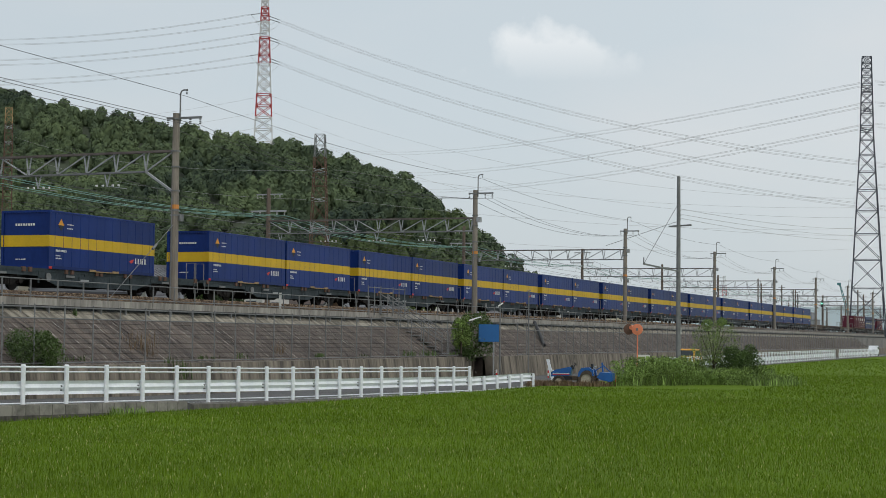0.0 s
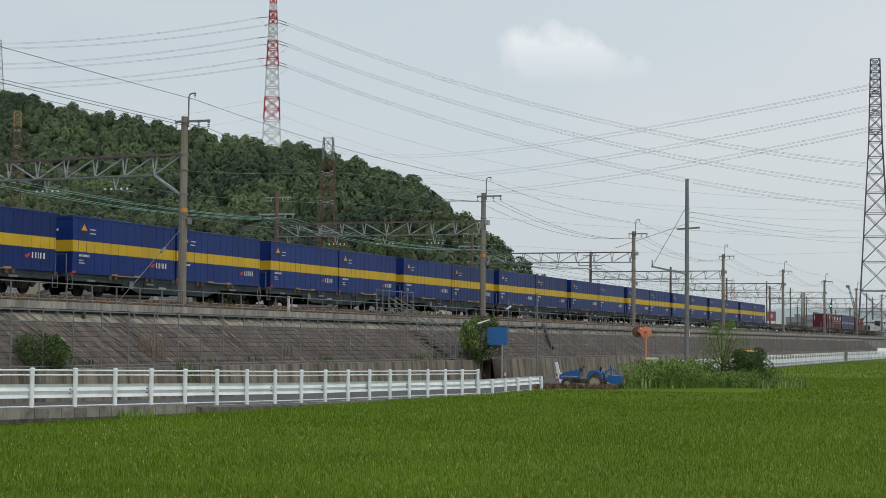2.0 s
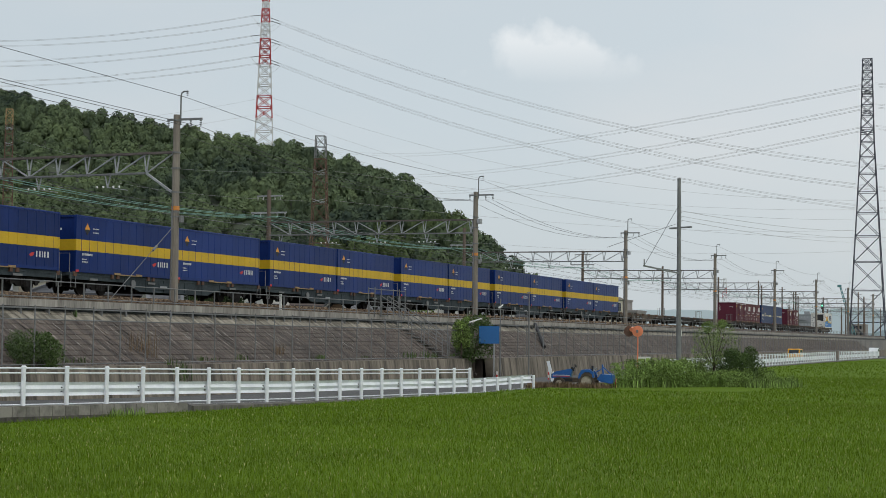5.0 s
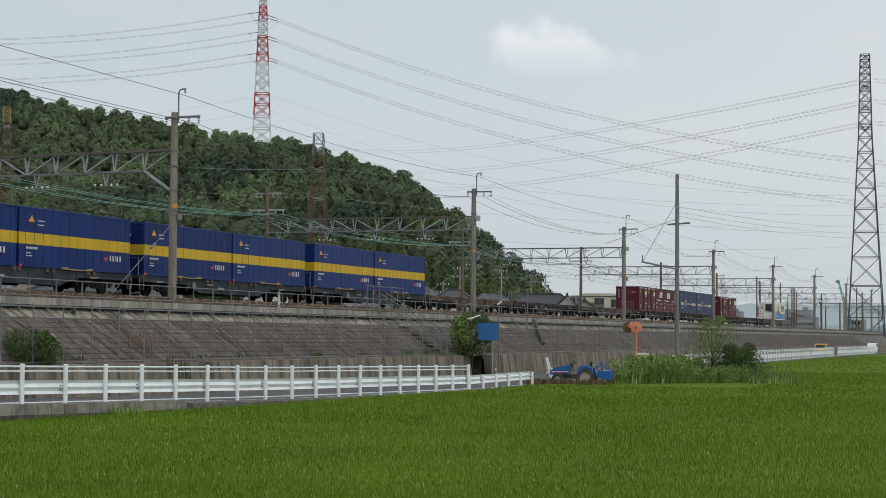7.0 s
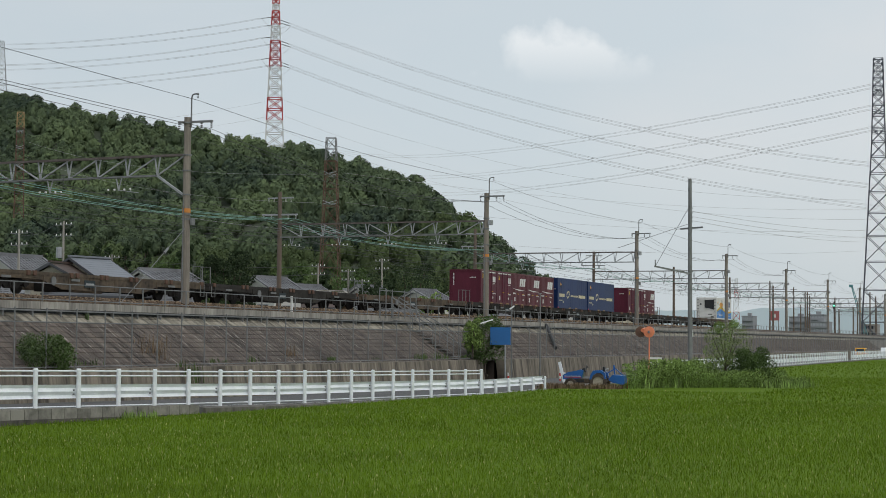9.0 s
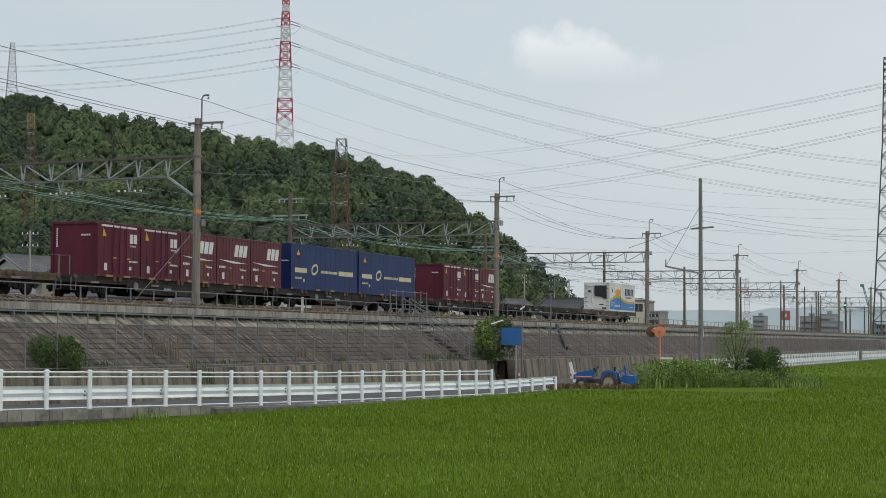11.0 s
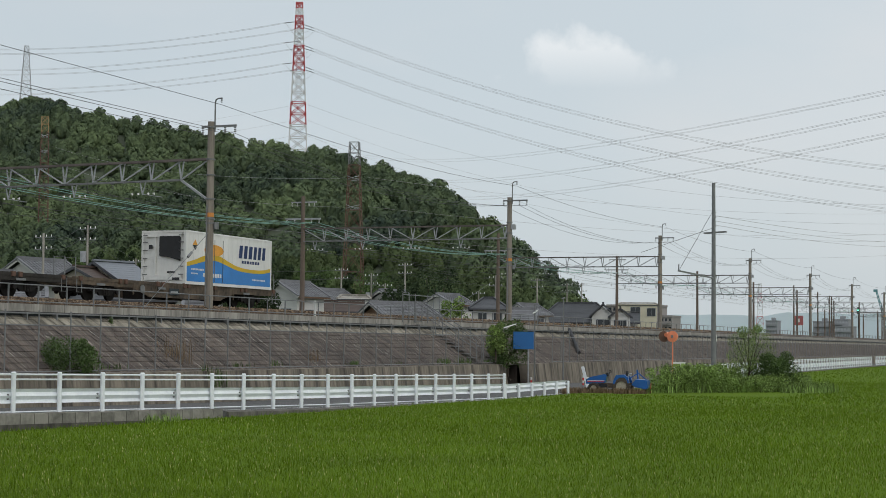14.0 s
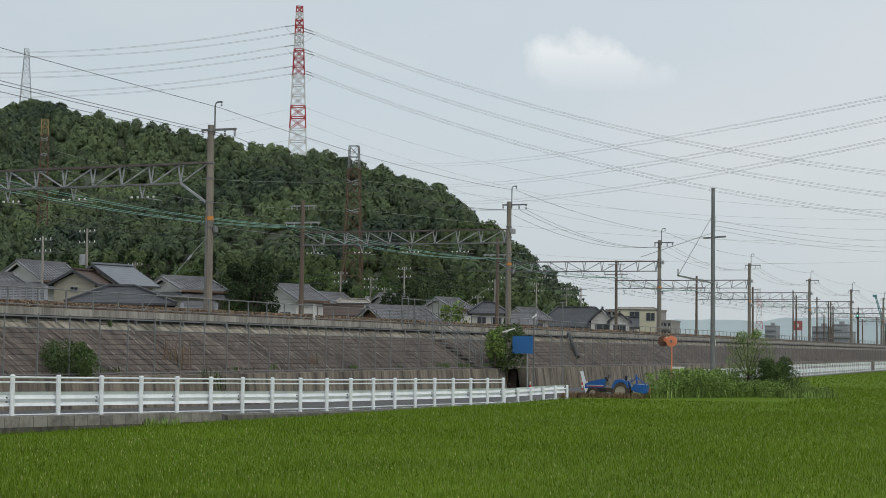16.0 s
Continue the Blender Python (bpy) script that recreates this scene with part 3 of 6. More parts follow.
# distant hills, with haze painted into their base colours
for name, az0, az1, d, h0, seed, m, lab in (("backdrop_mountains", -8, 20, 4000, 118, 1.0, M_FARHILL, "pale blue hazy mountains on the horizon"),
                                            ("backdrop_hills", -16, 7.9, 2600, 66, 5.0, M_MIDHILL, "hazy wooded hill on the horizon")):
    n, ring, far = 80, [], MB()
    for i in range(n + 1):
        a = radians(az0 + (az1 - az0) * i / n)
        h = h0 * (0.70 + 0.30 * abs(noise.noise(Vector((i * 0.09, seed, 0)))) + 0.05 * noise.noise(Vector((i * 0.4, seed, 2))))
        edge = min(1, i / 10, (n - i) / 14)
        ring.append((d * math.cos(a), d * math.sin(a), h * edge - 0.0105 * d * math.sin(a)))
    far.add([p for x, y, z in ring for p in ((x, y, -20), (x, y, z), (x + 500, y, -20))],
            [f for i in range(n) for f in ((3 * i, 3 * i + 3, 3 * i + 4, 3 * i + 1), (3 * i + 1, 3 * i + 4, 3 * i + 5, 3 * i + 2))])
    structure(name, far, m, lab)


# ---- paddy ----
def rice_field():
    rng = np.random.default_rng(21)
    V, T, E, ET = [], [], [], []

    def inside(x, y):
        yk = np.interp(x, [r[0] for r in KERB], [r[1] for r in KERB]) - 0.45
        return (y < yk) & ~((x > 86.5) & (x < 106) & (y > 15.5))

    def blades(x, y, per, h, w, lean, out, spread, foot=0.12):
        n = len(x) * per
        bx = np.repeat(x, per) + rng.normal(0, spread, n)
        by = np.repeat(y, per) + rng.normal(0, spread, n)
        a = rng.random(n) * 6.283
        hh = h * (0.75 + 0.4 * rng.random(n)) * (0.98 + 0.04 * np.sin(bx * 0.31 + 1.3 * np.sin(by * 0.23)))
        ln = lean * rng.random(n)
        dx, dy = np.cos(a), np.sin(a)
        ww = w * (0.7 + 0.6 * rng.random(n))
        base = np.stack([bx, by, np.full(n, foot)], 1)
        px, py = -dy * ww, dx * ww
        p0 = base + np.stack([px, py, 0 * px], 1)
        p1 = base - np.stack([px, py, 0 * px], 1)
        m = base + np.stack([dx * ln * 0.35, dy * ln * 0.35, hh * 0.72], 1)
        m0 = m + np.stack([px, py, 0 * px], 1) * 0.9
        m1 = m - np.stack([px, py, 0 * px], 1) * 0.9
        tip = base + np.stack([dx * ln, dy * ln, hh], 1)
        vs = np.stack([p0, p1, m0, m1, tip], 1).reshape(-1, 3)
        o = np.arange(n)[:, None] * 5
        ts = np.concatenate([o + [0, 1, 3], o + [0, 3, 2], o + [2, 3, 4]], 1).reshape(-1, 3)
        out[0].append(vs)
        out[1].append(ts)

    def band(r0, r1, row, per, h, w, ears):
        # planted in rows that run with the field
        xs = np.arange(15, r1 + 2, row)
        ys = np.arange(-12, 34, row)
        gx, gy = np.meshgrid(xs, ys)
        gx, gy = gx.ravel() + rng.normal(0, 0.03 if row < 0.3 else row * 0.3, gx.size), gy.ravel() + rng.normal(0, 0.03 if row < 0.3 else row * 0.3, gy.size)
        r = np.hypot(gx, gy)
        az = np.degrees(np.arctan2(gy, gx))
        k = (r >= r0) & (r < r1) & (az > 3.2) & (az < 38) & inside(gx, gy)
        gx, gy = gx[k], gy[k]
        blades(gx, gy, per, h, w, 0.15, (V, T), row * 0.42, 0.40)
        e = rng.random(len(gx)) < ears
        blades(gx[e], gy[e], 1, 0.055, w * 0.75, 0.06, (E, ET), 0.09, 0.40 + h * 0.78)

    band(17, 30, 0.18, 15, 0.24, 0.0033, 0.60)
    band(30, 46, 0.22, 11, 0.24, 0.0047, 0.45)
    band(46, 75, 0.29, 12, 0.23, 0.0068, 0.30)
    band(75, 130, 0.46, 10, 0.22, 0.014, 0.14)
    band(130, 260, 1.1, 6, 0.22, 0.035, 0.03)
    for name, vv, tt, m, lab in (("rice", V, T, M_RICE, "bright green young rice plants filling the paddy"), ("rice_ears", E, ET, M_EAR, "pale yellow rice ears among the leaves")):
        o, ts = 0, []
        for v, t in zip(vv, tt):
            ts.append(t + o)
            o += len(v)
        tagged(part(name, big_mesh(name, np.concatenate(vv), np.concatenate(ts), m), m), lab, "rice", kind="stuff")


rice_field()
can = MB()
cx = [-20 + 5 * i for i in range(110)]
for a, b in zip(cx, cx[1:]):
    (ya, za), (yb, zb) = lerp_rows(KERB, a), lerp_rows(KERB, b)
    can.add([(a, -160, 0.53), (b, -160, 0.53), (b, yb - 0.4, 0.53), (a, ya - 0.4, 0.53)], [(0, 1, 2, 3)])
tagged(part("rice_canopy", can, M_CANOPY), "shaded dense mass of rice leaves", "rice", kind="stuff")

# ---- guard fence along the lane ----
def arc_points(x_from, x_to, gap):
    """Points of the kerb line at equal gaps: x, y, z, heading."""
    out, x = [], x_from
    while x <= x_to:
        y, z = lerp_rows(KERB, x)
        y2, z2 = lerp_rows(KERB, x + 0.5)
        h = math.atan2(y2 - y, 0.5)
        out.append((x, y, z, h))
        x += gap * math.cos(h)
    return out


def guard_fence(name, x_from, x_to, tall, label, low_rail=True):
    """White posts with a folded beam and two or three pipes."""
    pts = arc_points(x_from, x_to, 2.0)
    x, y, z, _ = pts[0]
    root = thing(name, (x, y, z), label, "guard fence")
    org = Vector((x, y, z))
    top = 1.26 if tall else 0.72
    post = MB()
    post.cyl((0, 0, -0.05), (0, 0, top - 0.03), 0.07, 0.07, 10).cyl((0, 0, top - 0.03), (0, 0, top + 0.01), 0.082, 0.05, 10)
    post = post.mesh("post", M_FENCEW)
    bolt = MB().cyl((0, 0.05, 0), (0, 0.10, 0), 0.026, 0.026, 6).mesh("bolt", M_GALVD)
    for x, y, z, h in pts:
        p = part("post", post, M_FENCEW, root, at=Vector((x, y, z)) - org)
    for i, ((xa, ya, za, ha), (xb, yb, zb, hb)) in enumerate(zip(pts, pts[1:])):
        a, b = Vector((xa, ya, za)) - org, Vector((xb, yb, zb)) - org
        n = Vector((-math.sin(ha), math.cos(ha), 0))
        d = (b - a).normalized()
        bm = MB()
        prof = [(o, z + (0.03 if tall else 0.0)) for o, z in ((0.085, 0.755), (0.11, 0.74), (0.16, 0.66), (0.11, 0.585), (0.085, 0.55), (0.11, 0.515), (0.16, 0.44), (0.11, 0.36), (0.085, 0.345))]
        k = len(prof)
        vs = [c + n * o + Vector((0, 0, zz)) for c in (a - d * 0.02, b + d * 0.02) for o, zz in prof] + [c + n * (o - 0.02) + Vector((0, 0, zz)) for c in (a - d * 0.02, b + d * 0.02) for o, zz in prof]
        fs = [(j + 1, k + j + 1, k + j, j) for j in range(k - 1)] + [(2 * k + j, 3 * k + j, 3 * k + j + 1, 2 * k + j + 1) for j in range(k - 1)]
        bm.add(vs, fs)
        part("beam", bm, M_FENCEW, root)
        if i % 2 == 0:
            for s, dz in ((-0.14, 0.50), (0.14, 0.50), (-0.14, 0.62), (0.14, 0.62)) if xb < 130 else ():
                o = part("bolt", bolt, M_GALVD, root, at=b + d * s + Vector((0, 0, dz)))
                o.rotation_euler.z = ha
        if tall:
            for zz, r in ((1.19, 0.026), (1.05, 0.024), (0.13, 0.022)):
                part("pipe", MB().cyl(a + n * 0.055 + Vector((0, 0, zz)), b + n * 0.055 + Vector((0, 0, zz)), r, r, 8, False), M_FENCEW, root)
    return root


guard_fence("guard_fence", 27.56, 77.8, True, "white steel guard fence with folded beam and pipes beside the lane")
guard_fence("guard_rail", 77.6, 89.0, False, "short white low guard rail where the fence ends")
guard_fence("guard_fence", 122.0, 243.0, True, "long white guard fence beside the far lane and rice")
guard_fence("guard_fence", 247.0, 300.0, True, "white guard fence beyond the field entrance")


# ---- railing on the parapet and mesh fence on the toe wall ----
def pipe_railing(x_from, n_posts):
    root = thing("parapet_railing", (x_from, 39.6, 4.47), "grey steel pipe railing along the parapet", "railing")
    post = MB().box(-0.025, 0.025, -0.025, 0.025, 0, 0.76).mesh("post", M_GALVD)
    for i in range(n_posts):
        part("post", post, M_GALVD, root, at=(2.0 * i, 0, 0))
    for z in (0.76, 0.10):
        part("rail", MB().cyl((0, 0, z), (2.0 * n_posts, 0, z), 0.024, 0.024, 6), M_GALVD, root)
    return root


pipe_railing(38.5, 200)


def mesh_fence(x_from, n):
    root = thing("mesh_fence", (x_from, WALL_Y + 0.55, 1.87), "grey steel mesh fence on top of the toe wall", "fence")
    post = MB().cyl((0, 0, 0), (0, 0, 2.23), 0.027, 0.027, 6).mesh("post", M_GALVD)
    for i in range(n):
        part("post", post, M_GALVD, root, at=(2.0 * i, 0, 0))
    for z in (0.08, 1.71):
        part("rail", MB().cyl((0, 0, z), (2.0 * n, 0, z), 0.022, 0.022, 6), M_GALVD, root)
    w = MB()
    s = 0.22
    for i in range(int(90 / s)):
        x = s * i
        for q in (1, -1):
            x2 = x + q * 1.6
            if 0 < x2 < 2.0 * n:
                w.beam((x, 0, 0.1), (x2, 0, 1.7), 0.0018)
    tagged(part("netting", w, M_GALVD, root, "thin diamond wire netting"), kind="stuff")
    return root


mesh_fence(40.0, 30)
mesh_fence(112.0, 120)


# ---- overhead line portals ----
POLE_Y, FAR_Y = 40.25, 56.6
PORTALS = [29.7, 73.57, 117.9, 162.4, 206.6, 250.8, 293.5, 337, 381, 425, 469, 513, 557, 601]


def insulator(mb, p, n=3, r=0.07, dz=-0.07):
    for k in range(n):
        mb.cyl((p[0], p[1], p[2] + dz * k), (p[0], p[1], p[2] + dz * k + dz * 0.5), r, r * 0.5, 8)


def line_portal(x, near_label, knee):
    root = thing("line_portal", (x, POLE_Y, 4.3), near_label, "catenary portal", "portals over the tracks")
    w = FAR_Y - POLE_Y
    pole = MB().cyl((0, 0, -0.4), (0, 0, 9.3), 0.215, 0.165, 12)
    part("pole", pole, M_POLE, root)
    part("band", MB().cyl((0, 0, 4.72), (0, 0, 4.92), 0.205, 0.204, 12, False), M_BAND, root, "faded orange band")
    for z in (4.38, 4.60, 5.55, 7.45, 6.7, 9.0):
        part("clamp", MB().cyl((0, 0, z), (0, 0, z + 0.07), 0.225, 0.225, 10), M_GALVD, root)
    part("switch_box", MB().bevel_box(-0.05, 0.28, -0.34, -0.22, 4.15, 4.45, 0.02), M_GALVD, root)
    part("cable_pipe", MB().cyl((-0.22, 0.05, 0), (-0.21, 0.05, 5.3), 0.03, 0.03, 6), M_GALVD, root)
    part("far_pole", MB().cyl((0, w, -0.4), (0, w, 9.75), 0.20, 0.15, 12), M_BROWNP, root)
    hook = MB().tube([(0.0, -0.20, 8.8), (0.0, -0.20, 10.22), (0.0, -0.25, 10.36), (0.0, -0.36, 10.41), (0.0, -0.58, 10.41)], 0.038, 6)
    insulator(hook, (0, -0.54, 10.38), 3, 0.06)
    part("earth_wire_hook", hook, M_GALVD, root)
    arm = MB().box(-0.05, 0.05, -1.35, 0.5, 9.02, 9.12)
    part("crossarm", arm, M_GALVD, root)
    for y in (-1.28, -0.75, 0.45):
        ins = MB()
        insulator(ins, (0, y, 9.0), 3, 0.075, -0.1)
        part("insulator", ins, M_GALVD, root)
    arm2 = MB().box(-0.05, 0.05, w - 1.1, w + 1.0, 9.25, 9.34).box(-0.06, 0.06, w - 1.45, w + 1.45, 7.98, 8.10)
    part("far_crossarm", arm2, M_GALV, root)
    for y in (-1.15, -0.6, 0.6, 1.15):
        for q, z, c in ((y * 1.15, 7.96, 3), (y * 0.8, 9.22, 3)):
            ins = MB()
            insulator(ins, (0, w + q, z), c, 0.07, -0.09)
            part("insulator", ins, M_PORC, root)
    # truss: chords, V struts and diagonals; with a knee brace it starts short of the pole and falls a little
    start, fall, lift = (1.6, 0.16, 0.20) if knee else (0.35, 0.0, 0.0)
    zt = lambda y: 7.30 + lift - fall * y / w
    zb = lambda y: zt(y) - 0.95
    for s in (-0.10, 0.10):
        part("top_chord", MB().beam((s, 0, zt(0)), (s, w, zt(w)), 0.08, 0.10), M_CHORD, root)
        part("bottom_chord", MB().beam((s, start if knee else 0, zb(start)), (s, w, zb(w)), 0.07, 0.08), M_GALVD, root)
    n = 9
    bay = (w - start) / n
    for i in range(n + 1):
        y = start + bay * i
        part("vertical", MB().beam((0, y - 0.15, zt(y)), (0, y, zb(y)), 0.06, 0.05).beam((0, y + 0.15, zt(y)), (0, y, zb(y)), 0.06, 0.05), M_GALV, root)
        if i <= n // 2:
            part("diagonal", MB().beam((0, max(y - bay, 0.1), zt(y)), (0, y, zb(y)), 0.07, 0.06), M_GALV, root)
        else:
            part("diagonal", MB().beam((0, y, zt(y)), (0, y - bay, zb(y)), 0.07, 0.06), M_GALV, root)
    if not knee:
        part("bracket_plate", MB().box(-0.24, 0.24, -0.42, -0.18, zt(0) - 0.30, zt(0) + 0.05), M_GALV, root)
    if knee:
        part("knee_brace", MB().beam((0, 0.1, 5.53), (0, start, zb(start)), 0.12, 0.10), M_GALV, root)
    # hangers that hold the contact line over each track, with white and dark insulators
    for yc in TRACKS:
        y = yc - POLE_Y
        z = zb(y)
        h = MB().beam((0, y - 0.16, z), (0, y, z - 0.65), 0.05).beam((0, y + 0.16, z), (0, y, z - 0.65), 0.05)
        h.beam((0, y, z - 0.62), (0, y - 1.1, z - 0.78), 0.03)
        hang = part("hanger", h, M_GALV, root)
        for dy in (-0.62, -0.3, 0.25, 0.6):
            part("insulator", MB().cyl((0, y + dy - 0.04, z - 0.6), (0, y + dy + 0.04, z - 0.6), 0.06, 0.04, 8), M_PORC, hang)
        ins = MB()
        insulator(ins, (0, y + 1.7, z - 0.08), 3, 0.10, -0.09)
        part("insulator", ins, M_GALVD, hang)
    return root


first = line_portal(PORTALS[0], "concrete-poled steel truss portal with knee brace carrying overhead line", True)
copy_thing(first, pose(PORTALS[1], POLE_Y, 4.3))
plain_portal = line_portal(PORTALS[2], "concrete-poled steel truss portal carrying the overhead line", False)
for x in PORTALS[3:]:
    copy_thing(plain_portal, pose(x, POLE_Y, 4.3))


def wire(name, runs, r, material, label, category="wire", n=5):
    mb = MB()
    for pts in runs:
        mb.tube(pts, r, n)
    return tagged(part(name, mb, material), label, category)


def spans(y, z, drop, x0=-14.0, near=0.1):
    xs = [x0] + PORTALS
    pts = [Vector((xs[0], y, z))]
    for a, b in zip(xs, xs[1:]):
        pts += sag((a, y, z), (b, y, z), drop if b > 80 else near * drop, 10)[1:]
    return [pts]


for yc in TRACKS:
    wire("messenger_wire", spans(yc, RAIL_Z + 5.85, 0.75, near=1.0), 0.012, M_WIRE, "thin dark messenger wire over the track")
    wire("contact_wire", [[(-14, yc, RAIL_Z + 4.98), (601, yc, RAIL_Z + 4.98)]], 0.012, M_WIRE, "thin contact wire over the track")
    drop = MB()
    for a, b in zip(PORTALS, PORTALS[1:]):
        for k in range(1, 9):
            u = k / 9
            drop.cyl((a + (b - a) * u, yc, RAIL_Z + 4.98), (a + (b - a) * u, yc, RAIL_Z + 5.85 - 3 * u * (1 - u)), 0.008, 0.008, 4, False)
    tagged(part("droppers", drop, M_WIRE), "short dropper rods of the overhead line", "wire", kind="stuff")
for y in (POLE_Y - 1.28, POLE_Y - 0.75, POLE_Y + 0.45):
    wire("feeder_wire", spans(y, 13.0, 1.0), 0.012, M_WIRE, "dark feeder wire on the pole crossarms")
wire("earth_wire", spans(POLE_Y - 0.54, 14.4, 0.45), 0.012, M_WIRE, "dark overhead earth wire")
for y, z, d in ((55.3, 12.0, 0.6), (55.9, 11.95, 0.55), (57.3, 12.0, 0.65), (57.9, 11.95, 0.6)):
    wire("green_cable", spans(y, z, d, near=1.0), 0.023, M_WIREG, "green oxidised feeder cable on the far pole row")
stay = MB().cyl((67.0, 39.9, 4.5), (73.35, 40.2, 8.25), 0.016, 0.016, 5)
stay.cyl((71.2, 40.08, 6.98), (71.6, 40.1, 7.22), 0.06, 0.06, 6)
tagged(part("stay_wire", stay, M_GALVD), "taut steel stay wire with insulator from the pole", "stay wire")


# ---- lattice towers and high-voltage lines ----
def lattice_tower(name, at, h, base_w, top_w, bays, paint_of, label, thick, waist=None, arms=(), arm_paint=None, rz=20, ratio=0.90):
    root = thing(name, at, label, "pylon", rz=rz)

    def half(z):
        k = z / h
        if waist and k < waist[0]:
            return (base_w + (waist[1] - base_w) * (k / waist[0])) / 2
        if waist:
            return (waist[1] + (top_w - waist[1]) * ((k - waist[0]) / (1 - waist[0]))) / 2
        return (base_w + (top_w - base_w) * k) / 2
    zs, z = [0.0], 0.0
    q = h * (1 - ratio) / (1 - ratio ** bays)
    for i in range(bays):
        z += q
        q *= ratio
        zs.append(min(z, h))
    zs[-1] = h
    corners = ((-1, -1), (1, -1), (1, 1), (-1, 1))
    for z0, z1 in zip(zs, zs[1:]):
        a, b = half(z0), half(z1)
        m = paint_of((z0 + z1) / 2 / h)
        for i, (sx, sy) in enumerate(corners):
            tx, ty = corners[(i + 1) % 4]
            part("leg_section", MB().beam((sx * a, sy * a, z0), (sx * b, sy * b, z1), thick), m, root)
            part("brace", MB().beam((sx * a, sy * a, z0), (tx * b, ty * b, z1), thick * 0.6), m, root)
            part("brace", MB().beam((tx * a, ty * a, z0), (sx * b, sy * b, z1), thick * 0.6), m, root)
            part("strut", MB().beam((sx * b, sy * b, z1), (tx * b, ty * b, z1), thick * 0.7), m, root)
    for z, reach in arms:
        k = half(z)
        m = arm_paint or paint_of(z / h)
        for s in (-1, 1):
            ar = MB()
            for dy in (-k, k):
                ar.beam((s * k, dy, z), (s * reach, 0, z + 0.15), min(0.16, thick * 0.7)).beam((s * k, dy, z + reach * 0.22), (s * reach, 0, z + 0.15), min(0.12, thick * 0.6))
            part("crossarm", ar, m, root)
    return root


def red_white(k):
    return M_TRED if (0.272 < k < 0.441 or 0.586 < k < 0.734 or 0.855 < k < 0.92 or k > 0.965) else M_TWHITE


lattice_tower("transmission_tower", (665.1, 322.3, 73.05), 75, 8.6, 2.6, 18, red_white, "red and white lattice transmission tower on the ridge", 0.48, rz=115.6, ratio=0.955)
lattice_tower("transmission_tower", (388.5, 42.2, 0), 65.4, 8.2, 2.0, 18, lambda k: M_TGREY, "tall dark steel lattice tower beside the railway", 0.20,
              waist=(0.72, 2.9), arms=((58.0, 2.6), (53.5, 2.6), (49.0, 2.7)), rz=8)
lattice_tower("transmission_tower", (273.8, 121.8, 0.75), 37.0, 4.1, 1.6, 11, lambda k: M_RUST if k < 0.9 else M_GALVD, "rust-brown lattice tower at the hill foot", 0.12,
              arms=((20.5, 2.7), (25.5, 2.7), (30.5, 2.7)), arm_paint=M_GALV, rz=15)
lattice_tower("transmission_tower", (474.0, 319.7, 41.07), 34, 3.0, 2.1, 9, lambda k: M_RUST if k < 0.84 else M_POCKET, "small rusty lattice tower with a yellow head among trees", 0.18,
              arms=((17.0, 3.0), (22.5, 3.0), (27.5, 3.0)), arm_paint=M_GALV, rz=30)
lattice_tower("transmission_tower", (798.0, 551.0, 122.64), 41, 7.5, 2.2, 10, lambda k: M_GALV, "grey lattice tower on the far ridge", 0.20, rz=30)
lattice_tower("transmission_tower", (1398.5, 264.5, -2.35), 57, 7.5, 2.0, 10, lambda k: M_TRED if int(k * 7) % 2 else M_TWHITE, "distant red and white lattice tower", 0.35, rz=10)

def bundle(p, q, drop, n, r, gap):
    """A bundled conductor: two parallel cables, one over the other."""
    up = Vector((0, 0, gap / 2))
    wire("power_line", [[c + up * k for c in sag(p, q, drop, n)] for k in (-1, 1)], r, M_HVWIRE, "pale bundled high-voltage conductor in the sky", n=4)


# ridge tower: height at the arm, then far height and sag of the two western and the eastern spans
for za, west, zr, dr in ((136.2, ((138.8, 164.4, 11.8), (135.5, 162.9, 11.6)), 62.6, 15.0), (127.3, ((130.3, 151.2, 10.8), (127.3, 149.5, 10.6)), 53.9, 14.1), (118.3, ((121.3, 142.9, 11.3), (118.3, 137.9, 9.7)), 46.7, 14.3)):
    ends = [(660.0, 326.5, west[0][0]), (660.0, 323.8, west[1][0]), (664.0, 315.5, za + 0.6), (664.0, 314.8, za - 0.7)]
    for e, (_, zl, dl) in zip(ends, west):
        bundle(e, (709.4, 642.4, zl), dl, 24, 0.05, 0.42)
    bundle(ends[2], (664.5, -7, zr + 0.6), dr, 28, 0.05, 0.42)
    bundle(ends[3], (664.5, -7, zr - 0.7), dr, 28, 0.05, 0.42)
    for e in ends:
        k = 0.9 if e[1] > 321 else -0.9
        wire("insulator_string", [[(665.6, 321.2 + k, e[2] + (1.4 if k > 0 else 1.9)), e]], 0.15, M_GALVD, "dark strain insulator string on the ridge tower", "insulator", 6)
    for e, f in ((ends[0], ends[2]), (ends[1], ends[3])):
        wire("jumper_wire", [sag(e, f, 3.4, 12)], 0.05, M_GALV, "pale jumper wire looped below the insulator strings")
for z, zr, d in ((104.6, 57.5, 18.8), (98.0, 51.9, 20.5), (91.5, 46.0, 21.0)):
    wire("power_line", [sag((665, 319, z), (640, -7, zr), d, 24)], 0.035, M_HVWIRE, "thin pale power line in the sky")
    wire("power_line", [sag((665.6, 323, z), (690, 640, z + 12), 13, 24)], 0.032, M_HVWIRE, "thin pale power line in the sky")
